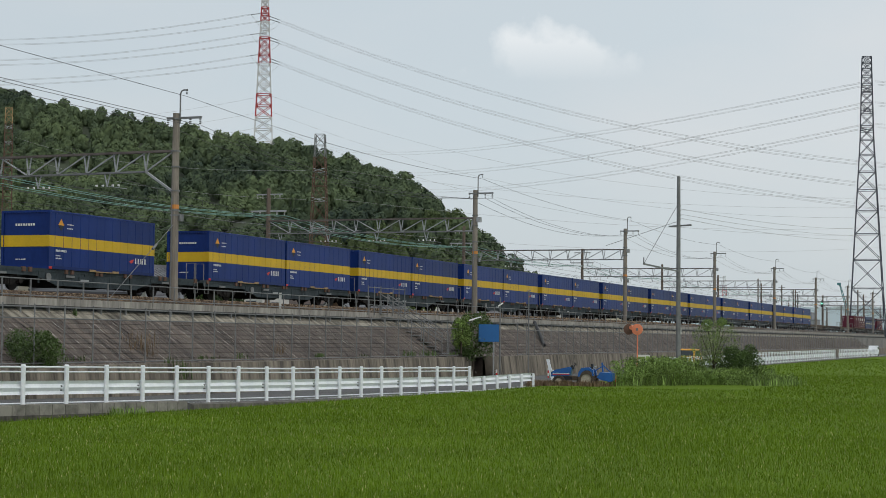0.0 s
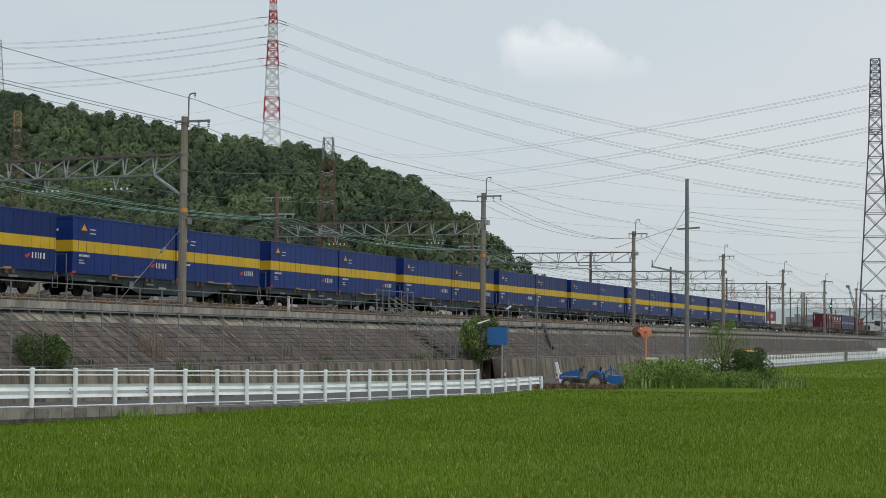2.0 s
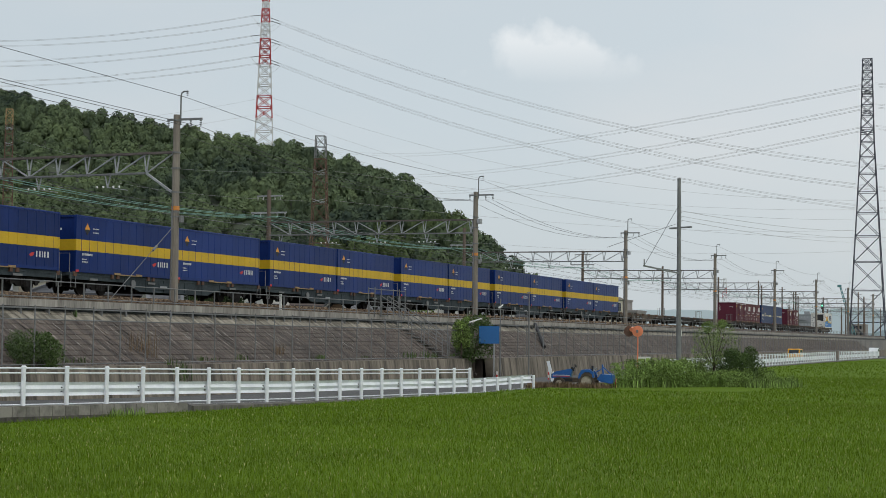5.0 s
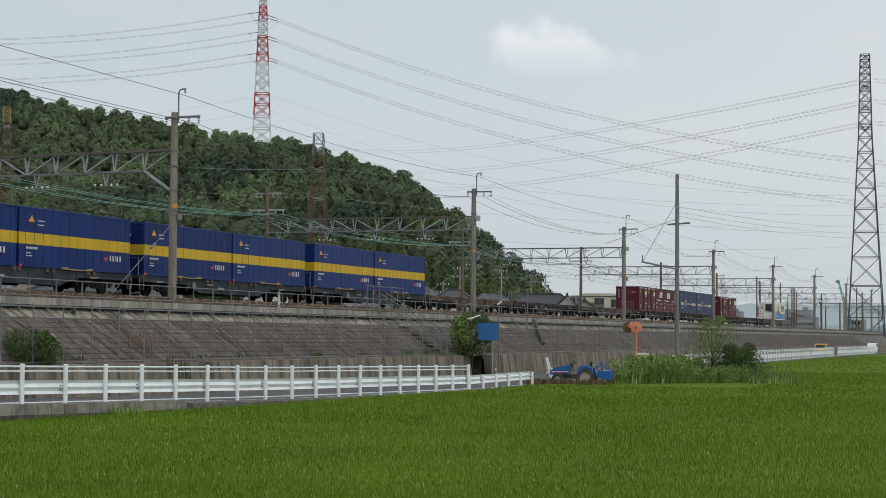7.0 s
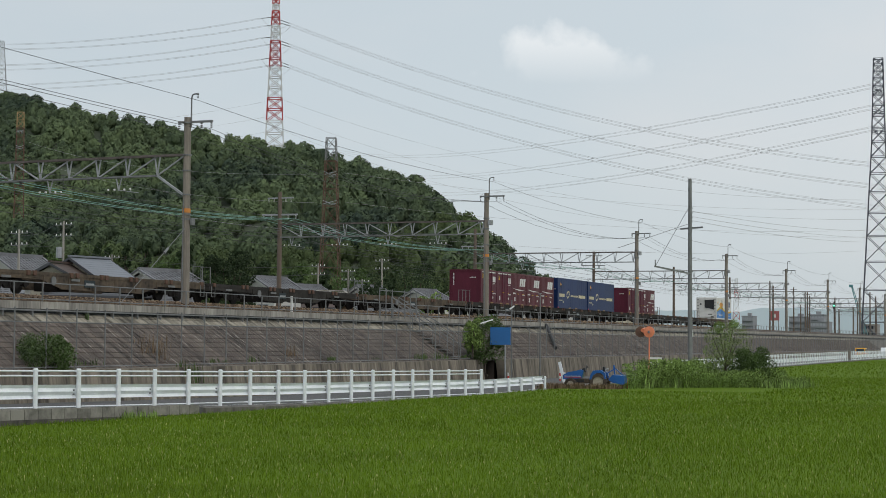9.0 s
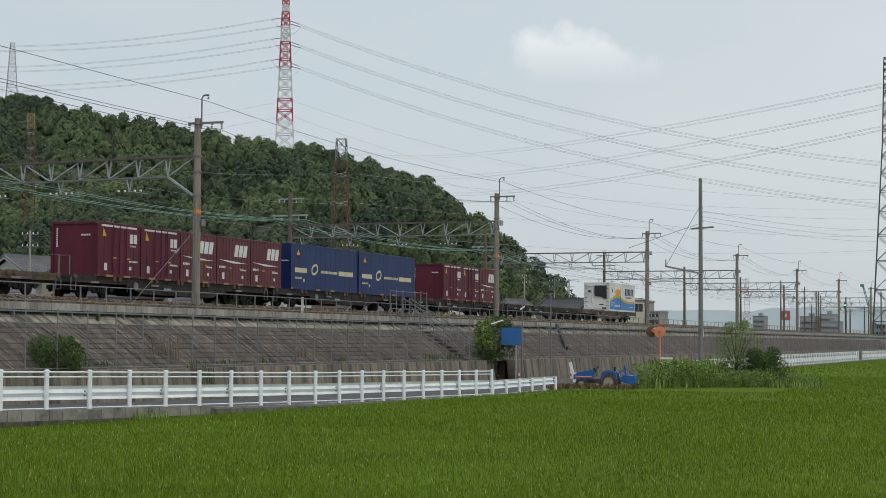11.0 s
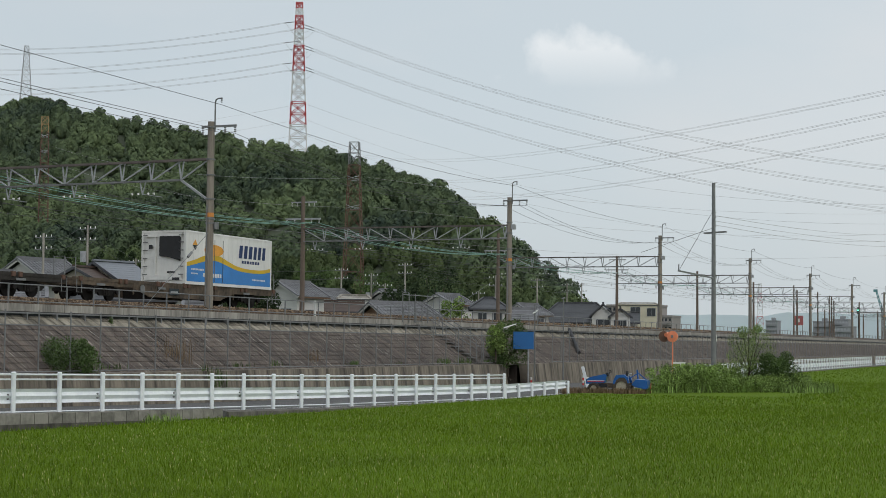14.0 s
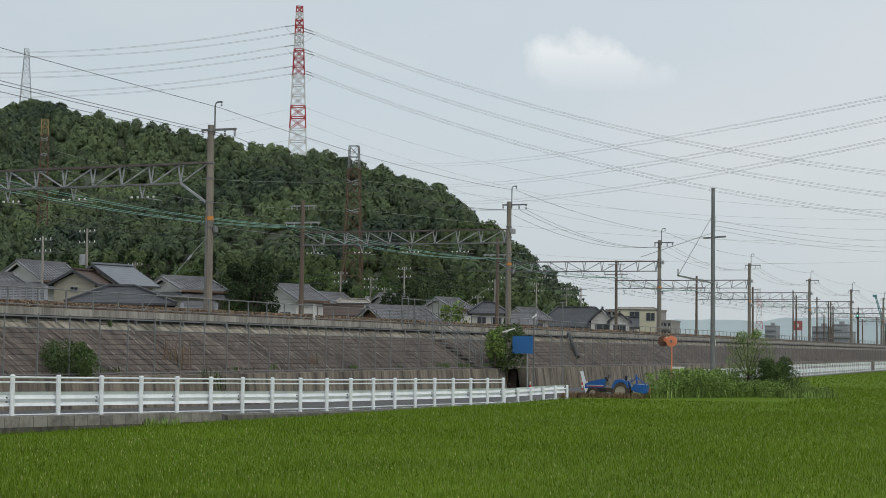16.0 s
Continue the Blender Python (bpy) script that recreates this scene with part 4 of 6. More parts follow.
# dark tower beside the railway
for z, zl, d, zr in ((59.7, 167.4, 10.2, 48.4), (55.1, 151.7, 11.6, 44.5), (50.4, 141.9, 13.7, 40.4)):
    bundle((386.5, 42.0, z), (1368, 609, zl), d, 30, 0.030, 0.26)
    bundle((386.5, 41.6, z - 0.75), (1368, 607, zl - 2), d, 30, 0.030, 0.26)
    bundle((386.5, 40.2, z), (335, 10, zr + 4), 1.0, 12, 0.022, 0.22)
    bundle((386.5, 39.6, z - 0.75), (335, 9, zr + 3), 1.0, 12, 0.022, 0.22)
for z in (31.5, 26.5, 21.5):
    wire("power_line", [sag((273, 118.7, z), (560, -10, z + 20), 7, 20)], 0.018, M_HVWIRE, "thin pale power line in the sky")
    wire("power_line", [sag((273, 124.0, z), (474, 317, z + 34), 3, 14)], 0.022, M_HVWIRE, "thin pale power line in front of the hill")


# ---- slope facing of concrete blocks ----
def slope_blocks():
    y0, z0, y1, z1 = WALL_Y + 0.8, 1.83, 38.72, 4.03
    L = math.hypot(y1 - y0, z1 - z0)
    t = Vector((0, (y1 - y0) / L, (z1 - z0) / L))
    nrm = Vector((0, -t.z, t.y))
    rows = 11
    rh = L / rows
    root = tagged(part("slope_facing", MB().prism_x([(y0, z0 - 0.02), (y1, z1 - 0.02), (y1 + 0.05, z1 - 0.05), (y0 + 0.05, z0 - 0.05)], X0, X1), M_CONCD), "weathered concrete block facing of the embankment slope", kind="structure")
    bw = 0.58
    rest = MB()
    shapes = []
    for s in range(6):
        rr = random.Random(s)
        e = 0.006
        h = 0.010 + 0.012 * rr.random()
        b = 0.022
        vs = [Vector((e, 0, 0)) + t * e, Vector((bw - e, 0, 0)) + t * e, Vector((bw - e, 0, 0)) + t * (rh - e), Vector((e, 0, 0)) + t * (rh - e)]
        top = [Vector((b, 0, 0)) + t * b + nrm * (h + 0.012 * rr.random()), Vector((bw - b, 0, 0)) + t * b + nrm * (h + 0.012 * rr.random()),
               Vector((bw - b, 0, 0)) + t * (rh - b) + nrm * h, Vector((b, 0, 0)) + t * (rh - b) + nrm * h]
        shapes.append((vs + top, [(4, 5, 6, 7), (0, 1, 5, 4), (1, 2, 6, 5), (2, 3, 7, 6), (3, 0, 4, 7)]))
    meshes = [MB().add(*s).mesh("block", M_BLOCK) for s in shapes]
    upper = MB()
    rr = random.Random(9)
    count = 0
    for r in range(rows):
        base = Vector((0, y0, z0)) + t * (rh * r)
        x = 30.0 + (bw / 2 if r % 2 else 0)
        while x < 330:
            k = rr.randrange(6)
            if r >= rows - 2:
                vs, fs = shapes[k]
                upper.add([v + base + Vector((x, 0, 0)) for v in vs], fs)
            elif 54.0 < x < 75.0 and count < 300:
                part("block", meshes[k], M_BLOCK, root, at=base + Vector((x, 0, 0)))
                count += 1
            else:
                vs, fs = shapes[k]
                rest.add([v + base + Vector((x, 0, 0)) for v in vs], fs)
            x += bw
    tagged(part("upper_block_rows", upper, M_BLOCKT, root, "paler upper rows of concrete blocks"), kind="stuff")
    tagged(part("block_rows", rest, M_BLOCK, root, "rows of weathered concrete blocks"), kind="stuff")


# ---- vegetation ----
def leaf_cloud(centers, radii, n, size, seed, squash=1.0):
    """Many single leaves gathered round several clump centres."""
    rng = np.random.default_rng(seed)
    c = np.asarray(centers, dtype=float)
    k = rng.integers(len(c), size=n)
    d = rng.standard_normal((n, 3))
    d /= np.linalg.norm(d, axis=1)[:, None]
    r = np.asarray(radii, dtype=float)[k] * (0.45 + 0.6 * rng.random(n) ** 0.6)
    p = c[k] + d * r[:, None] * np.array([1, 1, squash])
    a = rng.standard_normal((n, 3))
    a /= np.linalg.norm(a, axis=1)[:, None]
    b = np.cross(a, rng.standard_normal((n, 3)))
    b /= np.linalg.norm(b, axis=1)[:, None]
    s = size * (0.6 + 0.8 * rng.random(n))[:, None]
    vs = np.stack([p - a * s, p + b * s * 0.42, p + a * s, p - b * s * 0.42], 1).reshape(-1, 3)
    o = np.arange(n)[:, None] * 4
    return vs, np.concatenate([o + [0, 1, 2], o + [0, 2, 3]], 1).reshape(-1, 3)


def tree(name, at, height, radius, leaves, leaf, material, label, seed, shape="round", category="tree", trunk_h=None):
    rng = random.Random(seed)
    root = thing(name, at, label, category)
    th = trunk_h if trunk_h is not None else height * 0.45
    tr = MB().cyl((0, 0, -0.2), (0.04 * height * rng.uniform(-1, 1), 0, th), height * 0.028, height * 0.016, 8)
    tip = Vector((0, 0, th))
    centers, radii = [], []
    n = 16
    for i in range(n):
        k = (i + 0.5) / n
        z = height * ((0.22 if height > 3 else 0.12) + 0.72 * k)
        if shape == "cone":
            w = radius * (1.05 - k)
        elif shape == "wide":
            w = radius * (0.5 + 0.6 * math.sin(math.pi * (0.15 + 0.75 * k)))
        else:
            w = radius * (0.45 + 0.55 * math.sin(math.pi * (0.1 + 0.82 * k)))
        a = i * 2.4 + rng.random()
        c = Vector((math.cos(a) * w * 0.62, math.sin(a) * w * 0.62, z))
        centers.append(c)
        radii.append(max(0.18 * radius, w * rng.uniform(0.30, 0.62)))
        tr.cyl(tip.lerp(Vector((0, 0, th * 0.5)), rng.random() * 0.6), c, height * 0.010, height * 0.004, 5)
    part("trunk", tr, M_BARK, root)
    vs, ts = leaf_cloud(centers, radii, leaves, leaf, seed)
    part("crown", big_mesh("crown", vs, ts, material), material, root)
    return root


def weeds(name, spots, label, seed, material=M_WEED, blade=0.5, width=0.012):
    """Tufts of upright blades and leafy stalks; spots: x, y, z, height, count, spread."""
    rng = np.random.default_rng(seed)
    V, T, o = [], [], 0
    for x, y, z, h, n, sp in spots:
        bx, by = x + rng.normal(0, sp, n), y + rng.normal(0, sp, n)
        a = rng.random(n) * 6.283
        hh = h * (0.5 + 0.6 * rng.random(n))
        ln = blade * rng.random(n) * hh
        w = width * (0.6 + 0.9 * rng.random(n))
        dx, dy = np.cos(a), np.sin(a)
        z0 = np.full(n, z)
        p = [np.stack([bx - dy * w, by + dx * w, z0], 1), np.stack([bx + dy * w, by - dx * w, z0], 1),
             np.stack([bx + dx * ln * 0.4 + dy * w, by + dy * ln * 0.4 - dx * w, z0 + hh * 0.65], 1), np.stack([bx + dx * ln * 0.4 - dy * w, by + dy * ln * 0.4 + dx * w, z0 + hh * 0.65], 1),
             np.stack([bx + dx * ln, by + dy * ln, z0 + hh], 1)]
        V.append(np.stack(p, 1).reshape(-1, 3))
        i = np.arange(n)[:, None] * 5 + o
        T.append(np.concatenate([i + [0, 1, 2], i + [0, 2, 3], i + [3, 2, 4]], 1).reshape(-1, 3))
        o += 5 * n
    return tagged(part(name, big_mesh(name, np.concatenate(V), np.concatenate(T), material), material), label, "weeds", kind="stuff")


tree("shrub", (54.5, 35.6, 1.72), 1.34, 1.06, 8500, 0.048, M_SHRUB, "round dark green shrub growing on the slope", 1, "wide", "shrub", 0.4)
tree("vine_bush", (101.6, 34.75, 1.26), 3.2, 1.25, 6500, 0.065, M_SHRUB, "tall vine-covered green bush at the toe wall", 2, "wide", "bush", 1.0)
tree("vine_bush", (99.8, 34.9, 2.26), 2.3, 0.6, 2600, 0.06, M_WEED, "light green climbing vine on the stair fence", 12, "wide", "bush", 0.8)
tree("shrub", (99.9, 18.0, 0.43), 2.35, 1.25, 11000, 0.06, M_SHRUB, "dark leafy shrub at the edge of the paddy", 3, "wide", "shrub", 0.6)
tree("sapling", (99.9, 19.5, 0.42), 4.0, 1.35, 11000, 0.034, M_WEED, "slender light green sapling with thin foliage", 4, "round", "tree", 1.5)
tree("broadleaf_tree", (135.5, 70.1, land(70.1)), 9.5, 2.6, 14000, 0.12, M_TREE, "large dark broadleaf tree between tiled houses", 5, "wide")
tree("conifer", (176.2, 71.0, land(71.0)), 8.9, 2.2, 5000, 0.15, M_TREE, "pointed dark green conifer behind the roofs", 6, "cone")
tree("broadleaf_tree", (173.9, 72.2, land(72.2)), 8.0, 2.6, 5000, 0.17, M_TREE, "rounded dark green garden tree behind the roofs", 7, "wide")
tree("garden_tree", (174.4, 65.9, land(65.9)), 6.7, 1.9, 2600, 0.16, M_WEED, "yellow-green garden tree by the houses", 8, "round")
for i, (x, y, h, r) in enumerate(((205, 108, 12, 4.0), (198, 116, 11, 4.0), (190, 121, 12, 4.5), (212, 100, 11, 3.6), (222, 96, 12, 4.2), (236, 92, 13, 4.4), (182, 118, 12, 4.2), (246, 104, 12, 4.4), (262, 100, 11, 4.0), (228, 112, 14, 5.0), (170, 112, 11, 4.2), (276, 96, 10, 4.0), (160, 106, 10, 3.8), (172, 82, 8.9, 2.6), (182, 86, 10.6, 3.2), (187, 84, 10.1, 3.2))):
    tree("broadleaf_tree" if i % 3 else "conifer", (x, y, land(y)), h, r, 5000, 0.19, M_TREE if i % 2 else M_SHRUB, "dark green tree at the foot of the wooded hill", 30 + i, "wide" if i % 3 else "cone")

for i, (x, y, h) in enumerate(((146, 102, 10.6), (142, 97, 10.0), (150, 100, 11.1), (142, 93, 10.7), (154, 97, 11.0), (150, 92, 10.8), (147, 89, 10.5), (159, 94, 11.7), (165, 95, 12.4), (160, 98, 12.0), (138, 100, 10.2), (169, 92, 12.2), (175, 96, 12.6), (163, 90, 11.0))):
    tree("cedar", (x, y, land(y)), h + 0.8, 1.9, 3600, 0.17, M_TREE, "tall pointed dark green cedar behind the houses", 60 + i, "cone")
for i, (x, y, h) in enumerate(((157, 88, 10.2), (155, 87, 10.4), (152, 95, 10.0), (144, 90, 8.5))):
    tree("garden_tree", (x, y, land(y)), h, 2.0, 3200, 0.16, M_SHRUB, "yellowish green tree among dark cedars", 80 + i, "wide")

rr = random.Random(3)
bank = []
for i in range(260):
    k = rr.random()
    y = 23.4 - 8.0 * k + rr.gauss(0, 0.3)
    x = 90.2 + 9.5 * k + rr.uniform(-0.5, 7.0) * (1 - 0.35 * k)
    h = (1.25 if k < 0.42 else 0.8 if k < 0.6 else 0.8) * rr.uniform(0.5, 1.2) * (1.0 if k < 0.8 else 0.6)
    bank.append((x, y, 0.33, 0.75 * h, 9, 0.28))
weeds("weed_bank", bank, "tall tangled green weeds beside the parked tractor", 4, M_WEED, 0.9, 0.016)
cent, rads = [], []
for i in range(330):
    k = rr.random()
    cent.append((90.8 + 9.0 * k + rr.uniform(0, 5.5), 23.2 - 7.6 * k, 0.45 + rr.random() ** 0.8 * (1.38 if k < 0.40 else 0.75 if k < 0.62 else 0.8 if k < 0.85 else 0.35)))
    rads.append(0.38 * rr.uniform(0.6, 1.2))
vs, ts = leaf_cloud(cent, rads, 80000, 0.055, 8)
tagged(part("weed_foliage", big_mesh("weed_foliage", vs, ts, M_WEED), M_WEED), "dense leafy weeds and vines on the field bank", "weeds", kind="stuff")
weeds("tall_grass", [(rr.uniform(96, 101), rr.uniform(14.6, 17.0), 0.42, rr.uniform(0.35, 0.7), 26, 0.25) for i in range(44)], "sparse tall grass at the end of the bank", 6, M_WEED, 0.7, 0.016)
weeds("berm_grass", [(rr.uniform(44, 108), WALL_Y + rr.uniform(0.1, 0.8), 2.0, rr.uniform(0.15, 0.5) * (1.5 if rr.random() < 0.15 else 0.6), 18, 0.16) for i in range(15)], "patches of grass along the toe wall top", 7, M_SHRUB, 0.6, 0.012)
weeds("dry_weeds", [(63.3 + rr.gauss(0, 0.3), 36.3 + rr.gauss(0, 0.2), 2.1, 1.2, 12, 0.14) for i in range(6)] + [(76.5 + rr.gauss(0, 0.3), 36.0, 2.1, 0.7, 10, 0.12) for i in range(3)], "dry brown weed stalks on the slope", 8, M_DRY, 0.4, 0.010)
weeds("kerb_weeds", [(47.5 + rr.gauss(0, 0.6), 27.7, 0.42, 0.4, 24, 0.12) for i in range(8)], "small weeds at the foot of the kerb wall", 9, M_WEED, 0.5, 0.010)
weeds("slope_grass", [(61.8, 38.3, 3.75, 0.35, 20, 0.06), (64.2, 34.75, 1.2, 0.9, 40, 0.2), (63.7, 34.9, 1.5, 0.7, 40, 0.2), (92, 35.2, 1.95, 0.35, 36, 0.25), (94.5, 35.2, 1.95, 0.45, 36, 0.25), (96, 35.3, 1.95, 0.3, 30, 0.25)], "grass tufts rooted in the slope joints", 10, M_SHRUB, 0.5, 0.012)
bm = bmesh.new()
bmesh.ops.create_grid(bm, x_segments=40, y_segments=30, size=1)
for v in bm.verts:
    x, y = v.co.x, v.co.y
    e = max(0, 1 - max(abs(x), abs(y)) ** 4)
    v.co = Vector((96 + 9.5 * x, 20.8 + 5.6 * y, -0.05 + 0.50 * e + 0.06 * noise.noise(Vector((x * 9, y * 9, 0)))))
me = bpy.data.meshes.new("field_bank")
bm.to_mesh(me)
bm.free()
me.materials.append(M_MUD)
tagged(part("field_bank", me, M_MUD), "low muddy bank at the corner of the paddy", kind="structure")


# ---- tractor ----
M_TYRE = mat("muddy_tyre", (0.045, 0.038, 0.032), 0.95, 0.5, 3, 20, tint=(0.13, 0.10, 0.075), bump=0.5)
M_MUDDYRIM = mat("muddy_cream_rim", (0.40, 0.36, 0.28), 0.8, 0.4, 4, 20)


def tractor(at, rz):
    root = thing("tractor", at, "small blue farm tractor with tiller parked on muddy bank", "tractor", rz=rz)
    hood = MB()
    hood.prism_y([(0.72, 0.62), (0.62, 1.02), (0.75, 1.08), (1.5, 0.92), (1.72, 0.78), (1.74, 0.55), (1.5, 0.56)], -0.27, 0.27)
    part("hood", hood, M_TRACTOR, root)
    for s in (-1, 1):
        part("side_stripe", MB().box(0.75, 1.66, s * 0.28 - 0.005, s * 0.28 + 0.005, 0.71, 0.74), M_MARK, root, "white hood stripe")
        part("side_stripe", MB().box(0.75, 1.66, s * 0.28 - 0.005, s * 0.28 + 0.005, 0.655, 0.685), M_RED, root, "red hood stripe")
        part("engine_side", MB().box(0.6, 1.5, s * 0.24 - 0.02, s * 0.24 + 0.02, 0.40, 0.56), M_DARK, root)
        part("mud_step", MB().box(0.2, 0.55, s * 0.42 - 0.1, s * 0.42 + 0.1, 0.38, 0.44), M_MUD, root)
    part("grille", MB().box(1.73, 1.76, -0.2, 0.2, 0.58, 0.82), M_DARK, root)
    part("headlight", MB().cyl((1.70, -0.29, 0.85), (1.76, -0.29, 0.85), 0.06, 0.06, 8).cyl((1.70, 0.29, 0.85), (1.76, 0.29, 0.85), 0.06, 0.06, 8), M_MARK, root)
    ch = MB().box(-0.45, 1.6, -0.2, 0.2, 0.36, 0.6).box(0.0, 0.55, -0.45, 0.45, 0.42, 0.47)
    part("chassis", ch, M_MUD, root)
    for s in (-1, 1):
        f = MB().prism_y([(-0.62, 0.62), (-0.58, 0.92), (-0.35, 1.06), (0.05, 1.04), (0.2, 0.80), (0.24, 0.56), (0.14, 0.58), (0.05, 0.78), (-0.1, 0.90), (-0.35, 0.92), (-0.5, 0.80), (-0.54, 0.62)], s * 0.58 - 0.14, s * 0.58 + 0.14)
        part("fender", f, M_TRACTOR, root)
        for nm, cx, cz, r, w, y in (("rear_wheel", -0.2, 0.44, 0.46, 0.26, 0.58), ("front_wheel", 1.3, 0.30, 0.30, 0.18, 0.45)):
            t = MB()
            n = 22
            prof = ((r * 0.62, -w / 2), (r * 0.92, -w / 2), (r, -w / 3), (r, w / 3), (r * 0.92, w / 2), (r * 0.62, w / 2))
            t.add([(cx + q * math.cos(6.2832 * i / n), s * y + o, cz + q * math.sin(6.2832 * i / n)) for i in range(n) for q, o in prof],
                  [(6 * i + j, 6 * i + j + 1, 6 * ((i + 1) % n) + j + 1, 6 * ((i + 1) % n) + j) for i in range(n) for j in range(5)])
            wh = part(nm, t, M_TYRE, root)
            for i in range(n):
                a = 6.2832 * (i + 0.5) / n
                part("lug", MB().beam((cx + r * 1.03 * math.cos(a), s * y - w / 2, cz + r * 1.03 * math.sin(a)), (cx + r * 1.03 * math.cos(a + 0.16), s * y + w / 2, cz + r * 1.03 * math.sin(a + 0.16)), 0.05, 0.05), M_TYRE, wh)
            rim = MB().cyl((cx, s * y - w * 0.3, cz), (cx, s * y + w * 0.3, cz), r * 0.60, r * 0.60, 18)
            rim.cyl((cx, s * y - w * 0.45, cz), (cx, s * y + w * 0.45, cz), r * 0.16, r * 0.16, 10)
            part("rim", rim, M_MUDDYRIM, wh)
    seat = MB().bevel_box(-0.42, -0.02, -0.22, 0.22, 0.86, 0.98, 0.05).bevel_box(-0.50, -0.40, -0.22, 0.22, 0.95, 1.24, 0.03)
    part("seat", seat, M_DARK, root, "black seat")
    sw = MB().tube([(0.62, 0, 0.95), (0.48, 0, 1.22)], 0.02, 6)
    ring = [Vector((0.47 + 0.05 * math.cos(a * 0.5236), 0.19 * math.sin(a * 0.5236), 1.23 + 0.16 * math.cos(a * 0.5236) * 0.5)) for a in range(13)]
    sw.tube(ring, 0.016, 5)
    part("steering_wheel", sw, M_DARK, root)
    part("roll_bar", MB().tube([(-0.52, -0.45, 0.9), (-0.60, -0.45, 1.12), (-0.60, 0.45, 1.12), (-0.52, 0.45, 0.9)], 0.028, 6), M_GALV, root)
    part("bonnet_dash", MB().prism_y([(0.5, 0.95), (0.58, 1.16), (0.68, 1.16), (0.74, 1.02)], -0.2, 0.2), M_DARK, root)
    til = MB().prism_y([(-0.75, 0.55), (-0.95, 0.82), (-1.55, 0.78), (-1.62, 0.40), (-1.5, 0.30), (-0.95, 0.42)], -0.62, 0.62)
    part("tiller_cover", til, M_TRACTOR, root)
    part("tiller_mast", MB().beam((-1.0, -0.1, 0.8), (-0.95, -0.1, 1.32), 0.08).beam((-1.45, -0.1, 0.78), (-0.96, -0.1, 1.2), 0.05).beam((-0.55, 0.1, 0.85), (-0.95, 0.05, 1.1), 0.05), M_TRACTOR, root)
    part("tiller_flap", MB().box(-1.66, -1.62, -0.6, -0.35, 0.12, 0.62), M_RED, root, "red tiller flap")
    part("link_arm", MB().beam((-0.45, -0.3, 0.5), (-0.95, -0.35, 0.45), 0.06).beam((-0.45, 0.3, 0.5), (-0.95, 0.35, 0.45), 0.06), M_MUD, root)
    return root


tractor((90.3, 24.6, 0.45), 97)
weeds("dry_stubble", [(90.0 + rr.uniform(-1.2, 0.4), 24.9 + rr.uniform(-1.8, 2.6), 0.42, 0.42, 26, 0.16) for i in range(90)], "brown dry stubble round the tractor", 11, M_DRY, 0.8, 0.014)

# ---- roadside things ----
up = thing("utility_pole", (127.5, 27.55, 0.13), "tall grey steel utility pole beside the lane", "utility pole")
part("pole", MB().cyl((0, 0, -0.3), (0, 0, 15.05), 0.19, 0.13, 12), M_GALVD, up)
ins = MB()
for z in (12.9, 12.55, 12.2, 11.9):
    ins.cyl((0.2, 0, z), (0.75, 0, z), 0.06, 0.05, 6)
part("insulators", ins, M_GALV, up)
part("crossarm", MB().beam((0.1, -0.95, 11.42), (0.1, 0.75, 11.32), 0.12), M_GALVD, up)
part("bracket", MB().beam((-11.2, 0, 8.05), (0, 0, 7.98), 0.10).cyl((-11.1, 0, 8.0), (-11.1, 0, 8.5), 0.04, 0.04, 6), M_GALVD, up)
part("stay", MB().cyl((-11.0, 0, 8.1), (-0.1, 0, 13.0), 0.018, 0.018, 4).cyl((-0.1, 0, 11.7), (-13.5, 2.0, 9.2), 0.018, 0.018, 4), M_WIRE, up)
part("plate", MB().box(-0.1, 0.1, -0.215, -0.20, 3.3, 3.75), M_MARK, up)
for z, z2, d in ((12.8, 26.6, 1.7), (12.4, 24.3, 1.3), (12.1, 24.0, 1.6)):
    wire("distribution_wire", [sag((128.2, 27.55, z), (342.8, 26.4, z2), d, 20)], 0.014, M_HVWIRE, "dark distribution wire to the utility pole")

mir = thing("traffic_mirror", (113.4, 27.25, 0.44), "orange-framed round traffic mirror seen from behind", "traffic mirror")
part("post", MB().cyl((0, 0, -0.3), (0, 0, 3.45), 0.045, 0.045, 8), M_MIRO, mir)
dish, n = MB(), 22
for i in range(n):
    a, b = 6.2832 * i / n, 6.2832 * (i + 1) / n
    dish.add([(0.05, 0, 3.25), (0.0, 0.37 * math.cos(a), 3.25 + 0.37 * math.sin(a)), (0.0, 0.37 * math.cos(b), 3.25 + 0.37 * math.sin(b)), (-0.10, 0.37 * math.cos(a), 3.25 + 0.37 * math.sin(a)), (-0.10, 0.37 * math.cos(b), 3.25 + 0.37 * math.sin(b)), (-0.13, 0, 3.25)],
             [(0, 1, 2), (1, 3, 4, 2), (3, 5, 4)])
back = part("mirror_back", dish, M_MIRO, mir)
part("bracket", MB().box(-0.16, -0.13, -0.07, 0.07, 3.16, 3.34), M_GALVD, mir)
part("visor", MB().cyl((-0.1, 0.42, 3.35), (0.3, 0.40, 3.45), 0.14, 0.10, 8), M_MIRO, mir)
part("second_mirror", MB().cyl((0.15, 0.62, 3.25), (0.24, 0.66, 3.25), 0.36, 0.33, 20), M_RUST, mir, "dark brown mirror visor")

